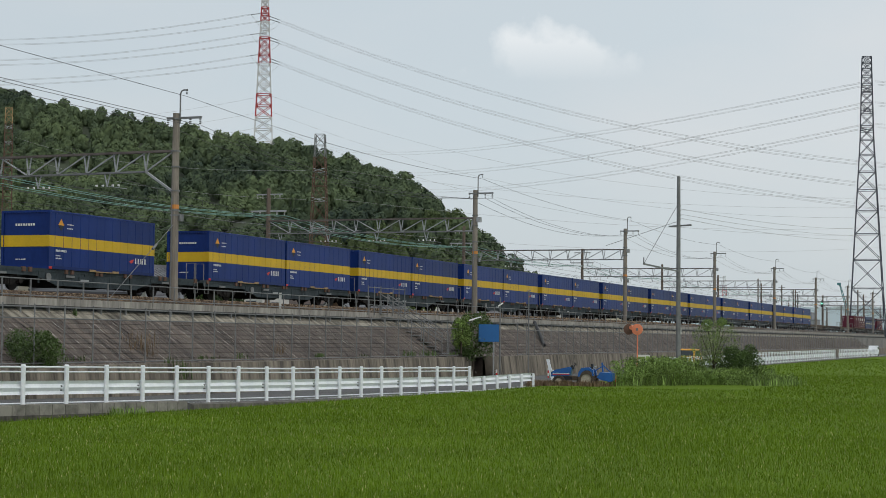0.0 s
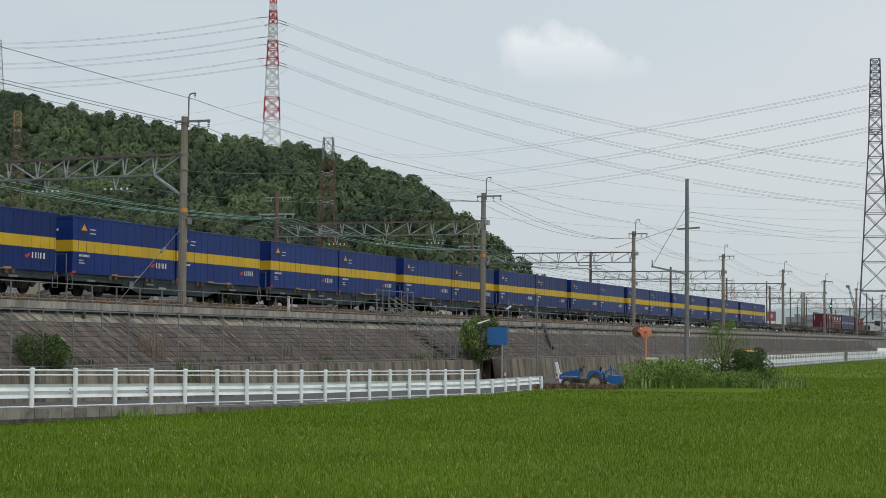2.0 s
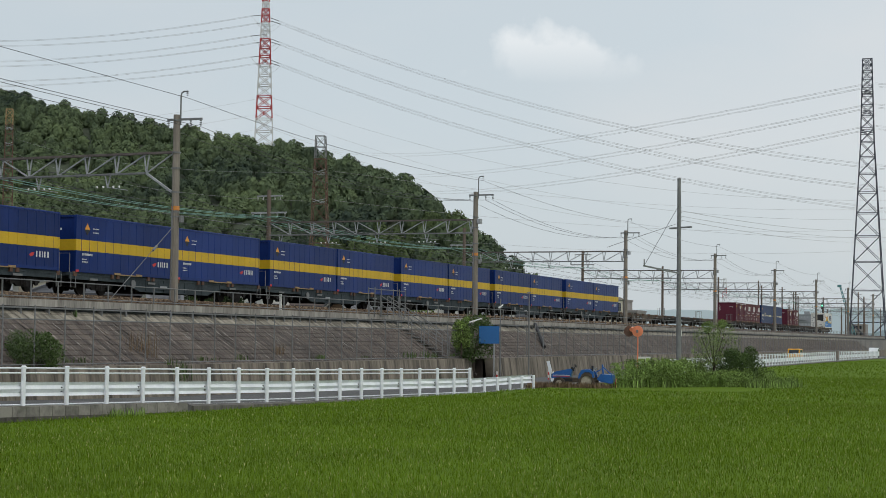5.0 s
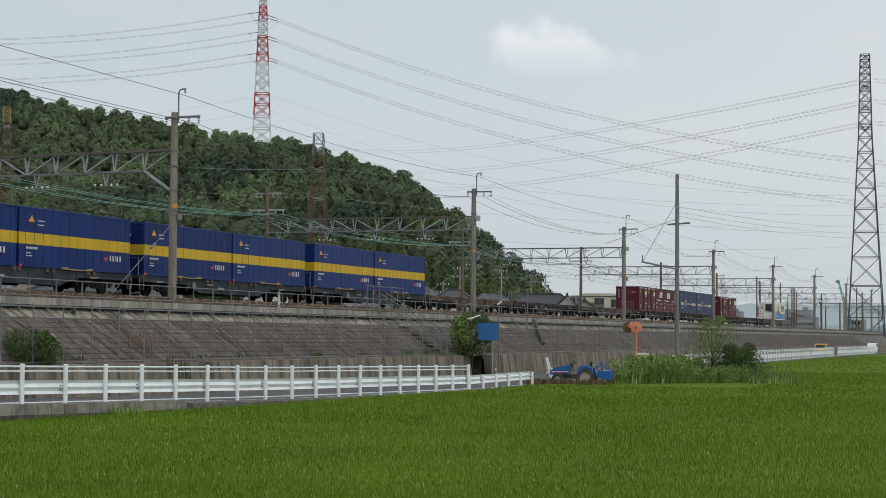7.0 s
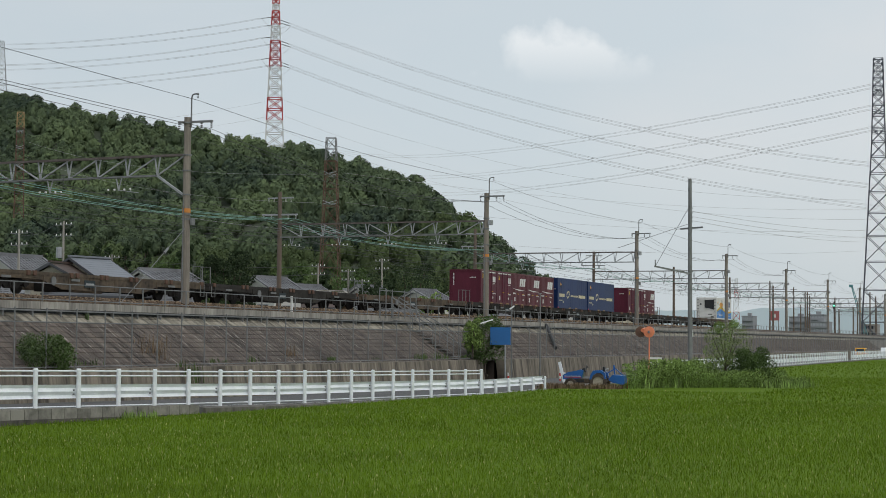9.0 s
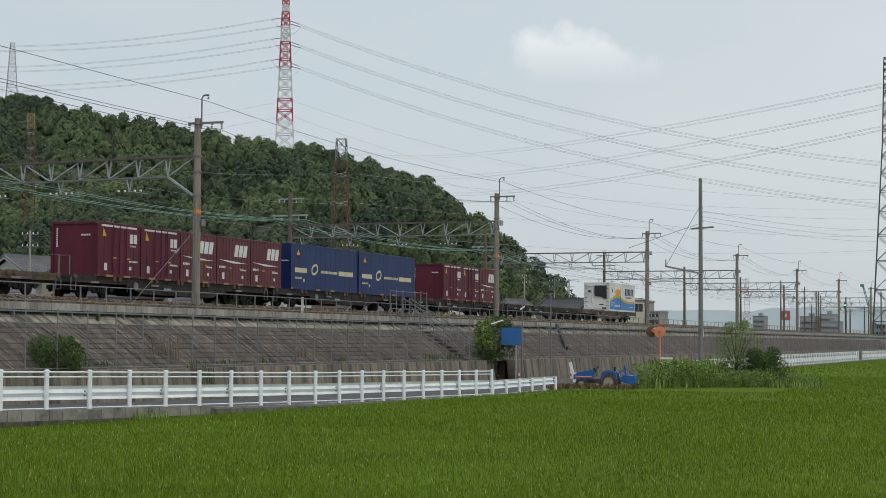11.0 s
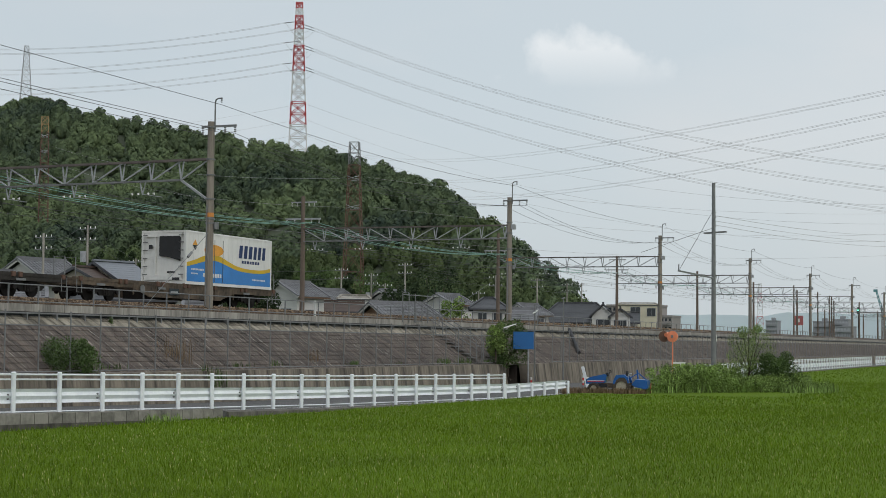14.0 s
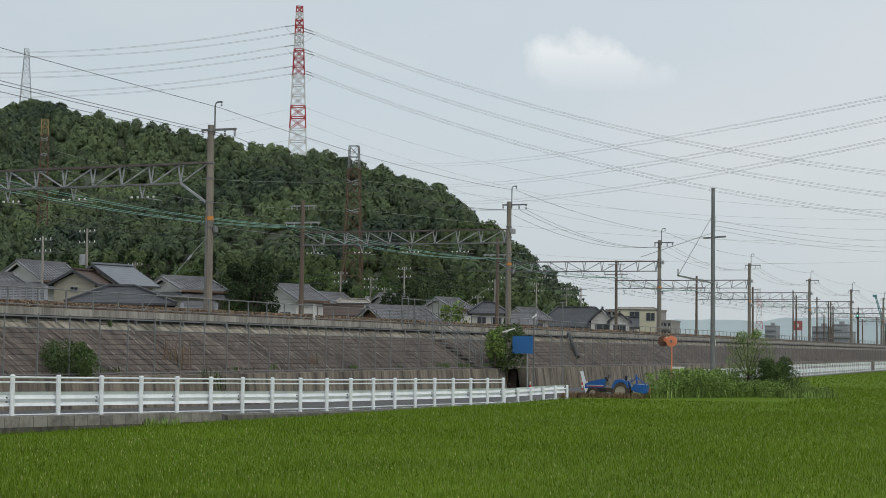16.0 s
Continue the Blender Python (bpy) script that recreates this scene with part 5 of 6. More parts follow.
bs = thing("blue_sign", (100.9, 33.5, 0.37), "plain blue square road sign board on a grey post", "road sign", rz=-69)
part("board", MB().bevel_box(-0.62, 0.62, -0.02, 0.02, 2.42, 3.48, 0.01), M_SIGNB, bs)
part("post", MB().cyl((0.30, 0.06, -0.3), (0.30, 0.06, 3.4), 0.045, 0.045, 8), M_GALV, bs)
for x, y, h in ((103.1, 33.5, 5.2), (104.9, 32.2, 5.6)):
    sl = thing("street_lamp", (x, y, 0.38), "slim grey lamp post with white tube lamp", "street lamp")
    part("post", MB().cyl((0, 0, -0.2), (0, 0, h), 0.05, 0.04, 8), M_GALVD, sl)
    if y > 33:
        part("lamp_arm", MB().beam((-0.35, 0.0, 4.62), (0.45, 0.0, 4.82), 0.07), M_PORC, sl, "white slanted lamp tube")
        part("lamp_arm", MB().beam((-4.3, 0.56, 3.68), (-2.7, 0.36, 3.92), 0.06), M_PORC, sl)
    else:
        part("cap", MB().beam((-0.4, 0, h), (0.3, 0, h + 0.05), 0.06), M_GALVD, sl)
wp = thing("white_marker_post", (92.5, 26.9, 0.44), "leaning white plastic marker post by the lane", "marker post")
part("post", MB().beam((0, 0, 0), (-0.1, 0.35, 1.45), 0.16, 0.08), M_FENCEW, wp)
for x, y in ((98.8, 32.3), (109.0, 32.1)):
    rc = thing("delineator_post", (x, y, 0.42), "red and white striped delineator post", "delineator", "striped posts")
    for i in range(4):
        part("stripe", MB().cyl((0, 0, 0.18 * i), (0, 0, 0.18 * i + 0.18), 0.05, 0.05, 8), M_RED if i % 2 == 0 else M_MARK, rc)
ib = thing("notice_board", (115.8, 27.4, 0.44), "small pale notice board on posts in the weeds", "notice board", rz=-70)
part("board", MB().box(-0.45, 0.45, -0.02, 0.02, 1.05, 1.55), M_MARK, ib)
part("bar", MB().box(-0.38, 0.1, -0.03, -0.022, 1.25, 1.42), M_WEED, ib)
part("bar", MB().box(0.14, 0.38, -0.03, -0.022, 1.15, 1.45), M_WEED, ib)
part("post", MB().box(-0.4, -0.35, 0.02, 0.06, 0, 1.5), M_GALVD, ib)
part("post", MB().box(0.35, 0.4, 0.02, 0.06, 0, 1.5), M_GALVD, ib)
dp = thing("drain_pipe", (126.34, 36.2, 2.34), "dark drain pipe lying on the slope", "pipe")
part("pipe", MB().cyl((-4.54, 0, 0.20), (0, 2.10, 1.90), 0.13, 0.13, 10), M_DARK, dp)
ss = thing("slope_stair", (97.5, 35.3, 2.02), "grey steel stair with handrails up the embankment", "stair")
for i in range(12):
    k = i / 11
    tr = MB().box(0, 1.2, 4.0 * k, 4.0 * k + 0.28, 2.35 * k + 0.03, 2.35 * k + 0.06)
    part("tread", tr, M_GALVD, ss)
for x in (0.0, 1.2):
    part("handrail", MB().beam((x, 0, 1.25), (x, 4.0, 3.6), 0.05), M_GALVD, ss)
    part("mid_rail", MB().beam((x, 0, 0.75), (x, 4.0, 3.1), 0.04), M_GALVD, ss)
    for k in (0, 0.33, 0.66, 1.0):
        part("post", MB().cyl((x, 4 * k, 2.35 * k), (x, 4 * k, 2.35 * k + 1.25), 0.028, 0.028, 6), M_GALVD, ss)
for x in (-2.0, -1.0, 0.0, 2.0, 3.0, 4.0):
    part("gate_post", MB().cyl((x, 3.95, 2.3), (x, 3.95, 4.05), 0.03, 0.03, 6), M_GALVD, ss)
for z in (2.9, 3.95):
    part("gate_rail", MB().cyl((-2, 3.95, z), (4, 3.95, z), 0.025, 0.025, 6), M_GALVD, ss)
km = thing("trackside_post", (84.4, 39.75, 4.47), "short white trackside marker post", "marker post")
part("post", MB().box(-0.05, 0.05, -0.05, 0.05, 0, 0.85), M_MARK, km)

# trackside signal far down the line
sg = thing("railway_signal", (407.6, 54.5, 4.5), "dark railway signal showing a green light", "signal")
part("mast", MB().cyl((0, 0, 0), (0, 0, 8.0), 0.08, 0.08, 8), M_DARK, sg)
part("head", MB().box(-0.1, 0.1, -0.25, 0.25, 6.4, 7.9), M_DARK, sg)
glow = bpy.data.materials.new("green_lamp")
glow.use_nodes = True
glow.node_tree.nodes["Principled BSDF"].inputs["Emission Color"].default_value = (0.05, 1.0, 0.5, 1)
glow.node_tree.nodes["Principled BSDF"].inputs["Emission Strength"].default_value = 2.5
part("lens", MB().cyl((-0.12, 0, 7.2), (-0.16, 0, 7.2), 0.17, 0.16, 12), glow, sg, "lit green lens")
crn = thing("crane", (716, 87.5, -0.5), "teal lattice crane in the distance", "crane")
for s in (-0.7, 0.7):
    part("boom_chord", MB().beam((0, -5.8 + s, 2.0), (0, 1.1 + s * 0.3, 26.6), 0.28), M_TEAL, crn)
for k in range(14):
    u, v = k / 14, (k + 1) / 14
    s = 1 if k % 2 else -1
    part("boom_lacing", MB().beam((0, -5.8 + 6.9 * u + 0.7 * s * (1 - 0.7 * u), 2 + 24.6 * u), (0, -5.8 + 6.9 * v - 0.7 * s * (1 - 0.7 * v), 2 + 24.6 * v), 0.16), M_TEAL, crn)
part("boom_head", MB().bevel_box(-0.4, 0.4, 0.6, 2.2, 26.2, 27.2, 0.15), M_TEAL, crn)
part("cab", MB().bevel_box(-2, 2, -8, -4, 0, 3, 0.3), M_TEAL, crn)

for x, y, top in ((430, 73.0, 18.3), (430, 67.2, 16.7), (445, 67.8, 12.7), (430, 64.4, 15.5), (440, 64.8, 14.8), (430, 56.3, 11.3), (430, 52.9, 11.9), (435, 49.5, 15.6), (430, 47.6, 14.4)):
    yp = thing("yard_pole", (x, y, 0.0), "slender dark concrete pole in the distant rail yard", "pole", "poles of the distant yard")
    part("pole", MB().cyl((0, 0, 0), (0, 0, top), 0.21, 0.15, 8), M_BROWNP, yp)
    part("crossarm", MB().beam((0, -0.8, top - 0.6), (0, 0.8, top - 0.6), 0.09), M_GALVD, yp)


# ---- village ----
vg = MB().prism_x([(64, -0.6), (64, land(64)), (128, land(128)), (134, -0.6)], -40, 340)
structure("village_ground", vg, M_SOIL, "raised village ground behind the railway")


def tile_rolls(mb, a, b, c, d):
    """Upright rolls of a pantile roof, from the eaves to the ridge."""
    a, b, c, d = map(Vector, (a, b, c, d))
    n = max(3, int((b - a).length / 0.42))
    for i in range(n + 1):
        p, q = a.lerp(b, i / n), d.lerp(c, i / n)
        if (q - p).length > 0.5:
            mb.beam(p + Vector((0, 0, 0.05)), q + Vector((0, 0, 0.05)), 0.09, 0.07)


def roof_slope(mb, a, b, c, d, courses, lip=0.055):
    """Stepped courses of tiles on the quad a, b (eaves) to d, c (ridge side)."""
    a, b, c, d = map(Vector, (a, b, c, d))
    n = (b - a).cross(d - a).normalized()
    if n.z < 0:
        n = -n
    for i in range(courses):
        k0, k1 = i / courses, (i + 1) / courses + 0.01
        p, q, r, s = a.lerp(d, k0), b.lerp(c, k0), b.lerp(c, k1), a.lerp(d, k1)
        up, lo = n * lip, n * 0.012
        mb.add([p + up, q + up, r + lo, s + lo, p, q], [(0, 1, 2, 3), (4, 5, 1, 0)])


def window(root, x, y, z, w, h, face, tint=M_GLASS):
    """face: 'x-' looks along -x, 'y-' along -y."""
    if face == "x-":
        fr = MB().box(x - 0.06, x - 0.002, y - w / 2 - 0.06, y + w / 2 + 0.06, z - 0.06, z + h + 0.06)
        gl = MB().box(x - 0.066, x - 0.061, y - w / 2, y - 0.02, z, z + h).box(x - 0.066, x - 0.061, y + 0.02, y + w / 2, z, z + h)
    else:
        fr = MB().box(x - w / 2 - 0.06, x + w / 2 + 0.06, y - 0.06, y - 0.002, z - 0.06, z + h + 0.06)
        gl = MB().box(x - w / 2, x - 0.02, y - 0.066, y - 0.061, z, z + h).box(x + 0.02, x + w / 2, y - 0.066, y - 0.061, z, z + h)
    f = part("window", fr, M_GALV, root)
    part("pane", gl, tint, f)


def house(at, lx, ly, wall_h, roof_h, wall_m, roof_m, label, ridge="y", hip=0.0, eave=0.5, rz=0.0, wins=(), verge=0.35, skirt=False):
    """A house about its middle; lx, ly: its plan; ridge: the way that the roof's ridge runs; hip: how far the ends slope in; skirt: a lower pent roof all round."""
    root = thing("house", (*at, land(at[1])), label, "house", "houses of the village", rz=rz)
    hx, hy = lx / 2, ly / 2
    part("wall", MB().box(-hx, hx, -hy, hy, 0, wall_h), wall_m, root)
    over = eave if hip > 0 else verge
    ex, ey = (hx + eave, hy + over) if ridge == "y" else (hx + over, hy + eave)
    z0, z1 = wall_h - 0.1, wall_h + roof_h
    n = max(6, int(math.hypot(roof_h, min(ex, ey)) / 0.30))
    if ridge == "y":
        r0, r1 = (0, -ey + hip, z1), (0, ey - hip, z1)
        slopes = [((-ex, -ey, z0), (-ex, ey, z0), r1, r0), ((ex, ey, z0), (ex, -ey, z0), r0, r1)]
        ends = (((-ex, -ey, z0), (ex, -ey, z0), r0, -hy), ((ex, ey, z0), (-ex, ey, z0), r1, hy))
    else:
        r0, r1 = (-ex + hip, 0, z1), (ex - hip, 0, z1)
        slopes = [((-ex, -ey, z0), (ex, -ey, z0), r1, r0), ((ex, ey, z0), (-ex, ey, z0), r0, r1)]
        ends = (((-ex, ey, z0), (-ex, -ey, z0), r0, -hx), ((ex, -ey, z0), (ex, ey, z0), r1, hx))
    if hip > 0:
        slopes += [(a, b, r, r) for a, b, r, w in ends]
    for a, b, c, d in slopes:
        rf = MB()
        roof_slope(rf, a, b, c, d, n, 0.055 if roof_m is M_TILE else 0.022)
        pane = tagged(part("roof", rf, roof_m, root), kind="stuff")
        if roof_m is M_TILE and roof_h > 0.7:
            rl = MB()
            tile_rolls(rl, a, b, c, d)
            tagged(part("tiling", rl, roof_m, pane), kind="stuff")
        part("eaves_board", MB().beam(Vector(a) - Vector((0, 0, 0.06)), Vector(b) - Vector((0, 0, 0.06)), 0.05, 0.14), M_WOODW if roof_m is M_TILE else M_TILED, root)
    for a, b, r, w in ends:
        a, b, r = Vector(a), Vector(b), Vector(r)
        for e in (a, b):
            if hip > 0:
                part("hip_cap", MB().beam(e + Vector((0, 0, 0.08)), r + Vector((0, 0, 0.10)), 0.20, 0.16), roof_m, root)
            else:
                part("bargeboard", MB().beam(e + Vector((0, 0, -0.07)), r + Vector((0, 0, -0.07)), 0.06, 0.20), M_WHITEW if roof_m is M_TILE else M_TILED, root)
                if roof_m is M_TILE:
                    part("verge_tile", MB().beam(e + Vector((0, 0, 0.09)), r + Vector((0, 0, 0.09)), 0.26, 0.12), roof_m, root)
        if hip == 0:
            if ridge == "y":
                gm = MB().add([(-hx, w, wall_h - 0.05), (hx, w, wall_h - 0.05), (0, w, wall_h + roof_h * hx / ex)], [(0, 1, 2)])
            else:
                gm = MB().add([(w, -hy, wall_h - 0.05), (w, hy, wall_h - 0.05), (w, 0, wall_h + roof_h * hy / ey)], [(0, 1, 2)])
            part("gable", gm, wall_m, root)
    part("ridge_cap", MB().beam(Vector(r0) + Vector((0, 0, 0.12)), Vector(r1) + Vector((0, 0, 0.12)), 0.26, 0.30 if roof_m is M_TILE else 0.14), roof_m, root)
    if skirt:
        sx, sy, zs = hx + 0.95, hy + 0.95, wall_h - 0.75
        for a, b, c, d in (((-sx, -sy), (-sx, sy), (-hx, hy), (-hx, -hy)), ((sx, -sy), (-sx, -sy), (-hx, -hy), (hx, -hy)), ((-sx, sy), (sx, sy), (hx, hy), (-hx, hy))):
            rf = MB()
            roof_slope(rf, (*a, zs), (*b, zs), (*c, zs + 0.5), (*d, zs + 0.5), 4)
            tile_rolls(rf, (*a, zs), (*b, zs), (*c, zs + 0.5), (*d, zs + 0.5))
            tagged(part("pent_roof", rf, roof_m, root), kind="stuff")
    for fx, u, z, ww, hh in wins:
        window(root, -hx if fx == "x-" else u, u if fx == "x-" else -hy, z, ww, hh, fx)
    return root


TWO_UP = (("x-", -0.8, 4.1, 1.2, 0.9), ("x-", 0.9, 4.1, 1.2, 0.9), ("x-", 0.0, 1.0, 1.7, 1.6), ("y-", 0.0, 3.9, 1.4, 1.0))
house((127.8, 86.2), 5.2, 4.4, 7.34, 1.5, M_WHITEW, M_TILE, "old two-storey house with ornate grey tiled gable roof", "x", 0, 0.5, -8, TWO_UP, 0.45, True)
house((112.3, 80.6), 4.0, 5.4, 6.2, 0.9, M_WOODW, M_TILE, "old house with grey tiled hipped roof", "y", 1.4, 0.6, 35, ())
house((98.7, 70.0), 4.2, 5.6, 4.61, 0.95, M_WOODW, M_TILE, "low grey tiled roof close behind the tracks", "y", 0, 0.5, 35, ())
house((117.8, 75.4), 3.4, 3.5, 6.57, 1.0, M_STUCCO, M_TILEB, "cream house wing with dark brown gable roof", "x", 0, 0.45, 5, (("x-", 0.0, 5.95, 0.6, 0.28), ("y-", 0.9, 5.0, 0.7, 1.2)))
house((121.2, 75.0), 3.6, 5.2, 6.6, 1.55, M_STUCCO, M_SLATE, "cream two-storey house with broad pale slate gable roof", "x", 0, 0.55, -14, (("x-", -1.5, 5.4, 1.3, 0.55), ("y-", 0.6, 5.4, 1.2, 0.5)), 0.45)
house((108.7, 66.5), 6.0, 6.6, 4.74, 1.14, M_WOODW, M_TILED, "low house with a broad dark hipped roof", "y", 2.9, 0.55, 31, ())
house((132.2, 74.5), 4.6, 4.2, 6.54, 1.0, M_WHITEW, M_TILE, "old plastered house with grey tiled gable and pent roof", "x", 0, 0.5, -20, (), 0.4, True)
house((114.2, 63.2), 2.6, 1.8, 4.2, 0.5, M_WOODW, M_TILE, "small shed with grey tile roof beside the tracks", "y", 0, 0.3, 29, ())
house((150.0, 72.9), 4.0, 4.2, 6.23, 1.3, M_WHITEW, M_TILE, "white-walled house with steep grey tiled gable roof", "x", 0, 0.5, -14, TWO_UP, 0.4)
house((169.7, 78.1), 4.0, 4.0, 6.3, 1.2, M_WHITEW, M_TILE, "grey tiled house behind the white building", "x", 0, 0.5, -14, ())
house((168.9, 75.0), 5.0, 3.3, 6.55, 0.30, M_WHITEW, M_CONC, "white flat-roofed house with parapet", "y", 0.4, 0.12, 24, ())
house((155.5, 70.2), 4.0, 3.5, 4.92, 0.9, M_WOODW, M_TILEB, "low brown-roofed wooden house", "y", 0, 0.5, 24, ())
house((177.0, 74.0), 4.0, 4.0, 6.3, 1.3, M_WHITEW, M_TILE, "light grey tiled house behind the low roofs", "x", 0, 0.5, -14, ())
house((154.0, 63.8), 5.6, 4.4, 4.33, 1.2, M_WOODW, M_TILE, "brown wooden house with long grey tiled roof", "x", 0, 0.5, -35, (), 0.4)
house((188.7, 71.9), 4.0, 4.0, 6.39, 1.1, M_WHITEW, M_TILE, "grey tiled house seen between the trees", "x", 0, 0.5, -14, ())
house((184.2, 65.3), 6.0, 3.5, 5.77, 1.15, M_WHITEW, M_TILED, "white two-storey house with dark hipped roof", "y", 1.7, 0.5, 20, (("x-", -1.0, 4.2, 0.9, 1.0), ("x-", 0.7, 4.2, 0.9, 1.0)))
house((201.5, 66.4), 4.0, 3.6, 5.41, 1.2, M_WHITEW, M_TILE, "white-walled house with grey tiled roof", "x", 0, 0.5, -14, TWO_UP)
house((192.2, 63.8), 4.0, 2.4, 4.6, 1.2, M_WHITEW, M_TILE, "small tiled house beside the larger roofs", "y", 0, 0.4, 18, ())
house((229.9, 68.6), 7.0, 10.0, 5.0, 2.55, M_WHITEW, M_TILED, "large white house with a broad dark hipped roof", "y", 3.0, 0.6, 17, (("x-", -3.2, 3.6, 1.6, 1.2), ("x-", 0.0, 3.6, 1.6, 1.2), ("x-", 3.2, 3.6, 1.6, 1.2)))
house((228.8, 64.6), 4.0, 3.0, 5.75, 1.65, M_WHITEW, M_TILED, "white gable wing with dark roof", "x", 0, 0.35, 15, (("x-", 0.0, 4.1, 1.8, 1.1),), 0.35)
house((227.0, 61.7), 4.0, 2.6, 5.6, 1.15, M_WHITEW, M_TILED, "small white gable wing with dark roof", "x", 0, 0.35, 15, (("x-", 0.0, 4.0, 1.6, 1.1),), 0.35)
house((235.4, 62.8), 5.0, 2.4, 5.0, 1.3, M_WHITEW, M_TILED, "white house end under a dark sloping roof", "y", 0, 0.4, 15, ())
house((262.0, 77.5), 6.0, 6.0, 5.4, 1.8, M_WHITEW, M_TILE, "grey roofed house farther along the line", "x", 0, 0.5, -6, TWO_UP)
house((294.2, 76.9), 8.0, 6.6, 9.0, 0.22, M_CREAMW, M_CONC, "cream flat-roofed three-storey building", "y", 0.4, 0.1, 15, (("x-", 0.4, 7.0, 1.6, 1.5), ("x-", -2.3, 7.0, 1.4, 1.3)))


def apartment(at, lx, ly, h, floors, bays, wall, label, rz=0.0):
    root = thing("apartment_building", (at[0], at[1], at[2] - 0.0105 * (at[1] - 40.25)), label, "apartment building", rz=rz)
    part("wall", MB().box(-lx / 2, lx / 2, -ly / 2, ly / 2, 0, h).box(-lx / 2 - 0.2, lx / 2 + 0.2, -ly / 2 - 0.2, ly / 2 + 0.2, h, h + 0.5), wall, root)
    fh = h / floors
    for f in range(floors):
        part("balcony", MB().box(-lx / 2 - 0.9, -lx / 2, -ly / 2 + 0.3, ly / 2 - 0.3, f * fh + 0.2, f * fh + 1.2), wall, root)
        for b in range(bays):
            y = -ly / 2 + (b + 0.5) * ly / bays
            part("window", MB().box(-lx / 2 - 0.03, -lx / 2 - 0.005, y - ly / bays * 0.32, y + ly / bays * 0.32, f * fh + 1.2, f * fh + fh - 0.4), M_GLASS if wall is M_GREYB else M_FARGLASS, root)
    if wall is not M_GREYB:
        part("roof_box", MB().box(-2, 2, -ly * 0.2, ly * 0.1, h + 0.5, h + 2.2), wall, root)
    return root


apartment((498.0, 130.3, 0), 12, 15.0, 15.6, 6, 9, M_GREYB, "grey-brown apartment block behind the village")
apartment((499.3, 120.6, 0), 11, 3.4, 12.4, 5, 3, M_GREYB, "lower grey-brown apartment wing")
apartment((1008, 183, 0), 12, 6.5, 19.5, 7, 5, M_FARB, "distant pale grey apartment block")
apartment((1008, 143.8, 0), 14, 8.5, 20.0, 7, 5, M_FARB, "distant tall pale apartment block in haze")
apartment((1015, 155.0, 0), 14, 10.5, 19.0, 6, 6, M_FARB, "distant wide apartment block in haze")
apartment((985, 139.0, 0), 12, 11, 15.6, 5, 6, M_FARB, "distant low pale block in haze")
apartment((985, 112.0, 0), 12, 9, 14.0, 4, 5, M_GREYB, "distant low brownish block")
hb = thing("hoarding", (990, 165.6, 10.7), "red hoarding with white bars on a distant roof", "hoarding")
part("panel", MB().box(0, 0.5, -2.7, 2.7, 5, 10.3), M_HAZERED, hb)
part("white_panel", MB().box(-0.1, -0.02, -0.8, 0.8, 6.6, 8.7), M_MARK, hb)
for y in (-2.4, 2.1):
    part("leg", MB().box(0.1, 0.3, y, y + 0.3, -12, 5.1), M_GALVD, hb)

POLES = ((112.8, 76.0, 10.0), (122.2, 78.1, 11.3), (137.1, 82.5, 9.4), (173.1, 78.4, 10.1), (174.4, 75.4, 9.5), (180.4, 73.9, 10.9), (175.0, 74.0, 8.4), (197.5, 71.3, 8.2), (188.8, 66.1, 9.7), (218.8, 70.8, 10.6), (248.7, 75.8, 11.1), (249.3, 73.7, 11.1))
for i, (x, y, h) in enumerate(POLES):
    vp = thing("village_pole", (x, y, land(y)), "pale concrete distribution pole with crossarms and insulators", "utility pole", "village poles")
    part("pole", MB().cyl((0, 0, 0), (0, 0, h), 0.13, 0.085, 8), M_CONC, vp)
    for z in (h - 0.3, h - 1.2):
        part("crossarm", MB().beam((-0.2, -0.9, z), (0.2, 0.9, z), 0.06), M_GALVD, vp)
        for q in (-0.8, -0.3, 0.3, 0.8):
            part("insulator", MB().cyl((0.2 * q, q, z + 0.04), (0.2 * q, q, z + 0.2), 0.045, 0.03, 6), M_PORC, vp)
    if i in (1, 4):
        part("transformer", MB().cyl((0, 0.35, h - 3.0), (0, 0.35, h - 2.1), 0.28, 0.28, 10), M_GALV, vp)


VP = [(x, y, land(y) + h - 0.25) for x, y, h in (POLES[k] for k in (0, 1, 2, 3, 5, 9, 11))]
for a, b in zip(VP, VP[1:]):
    for dz in (0.0, -0.9):
        for dy in (-0.8, 0.8):
            wire("village_wire", [sag((a[0], a[1] + dy, a[2] + dz), (b[0], b[1] + dy, b[2] + dz), 0.5, 10)], 0.012, M_WIRE, "thin dark wire between village poles")
wire("village_wire", [sag((112.8, 76.0, 10.6), (108.0, 95.0, 11.0), 0.3, 8)], 0.012, M_WIRE, "thin dark wire between village poles")
wire("stay_cable", [[(161.6, 57.0, 9.2), (150.5, 60.5, 4.0)]], 0.02, M_GALVD, "steel stay cable of a far pole")


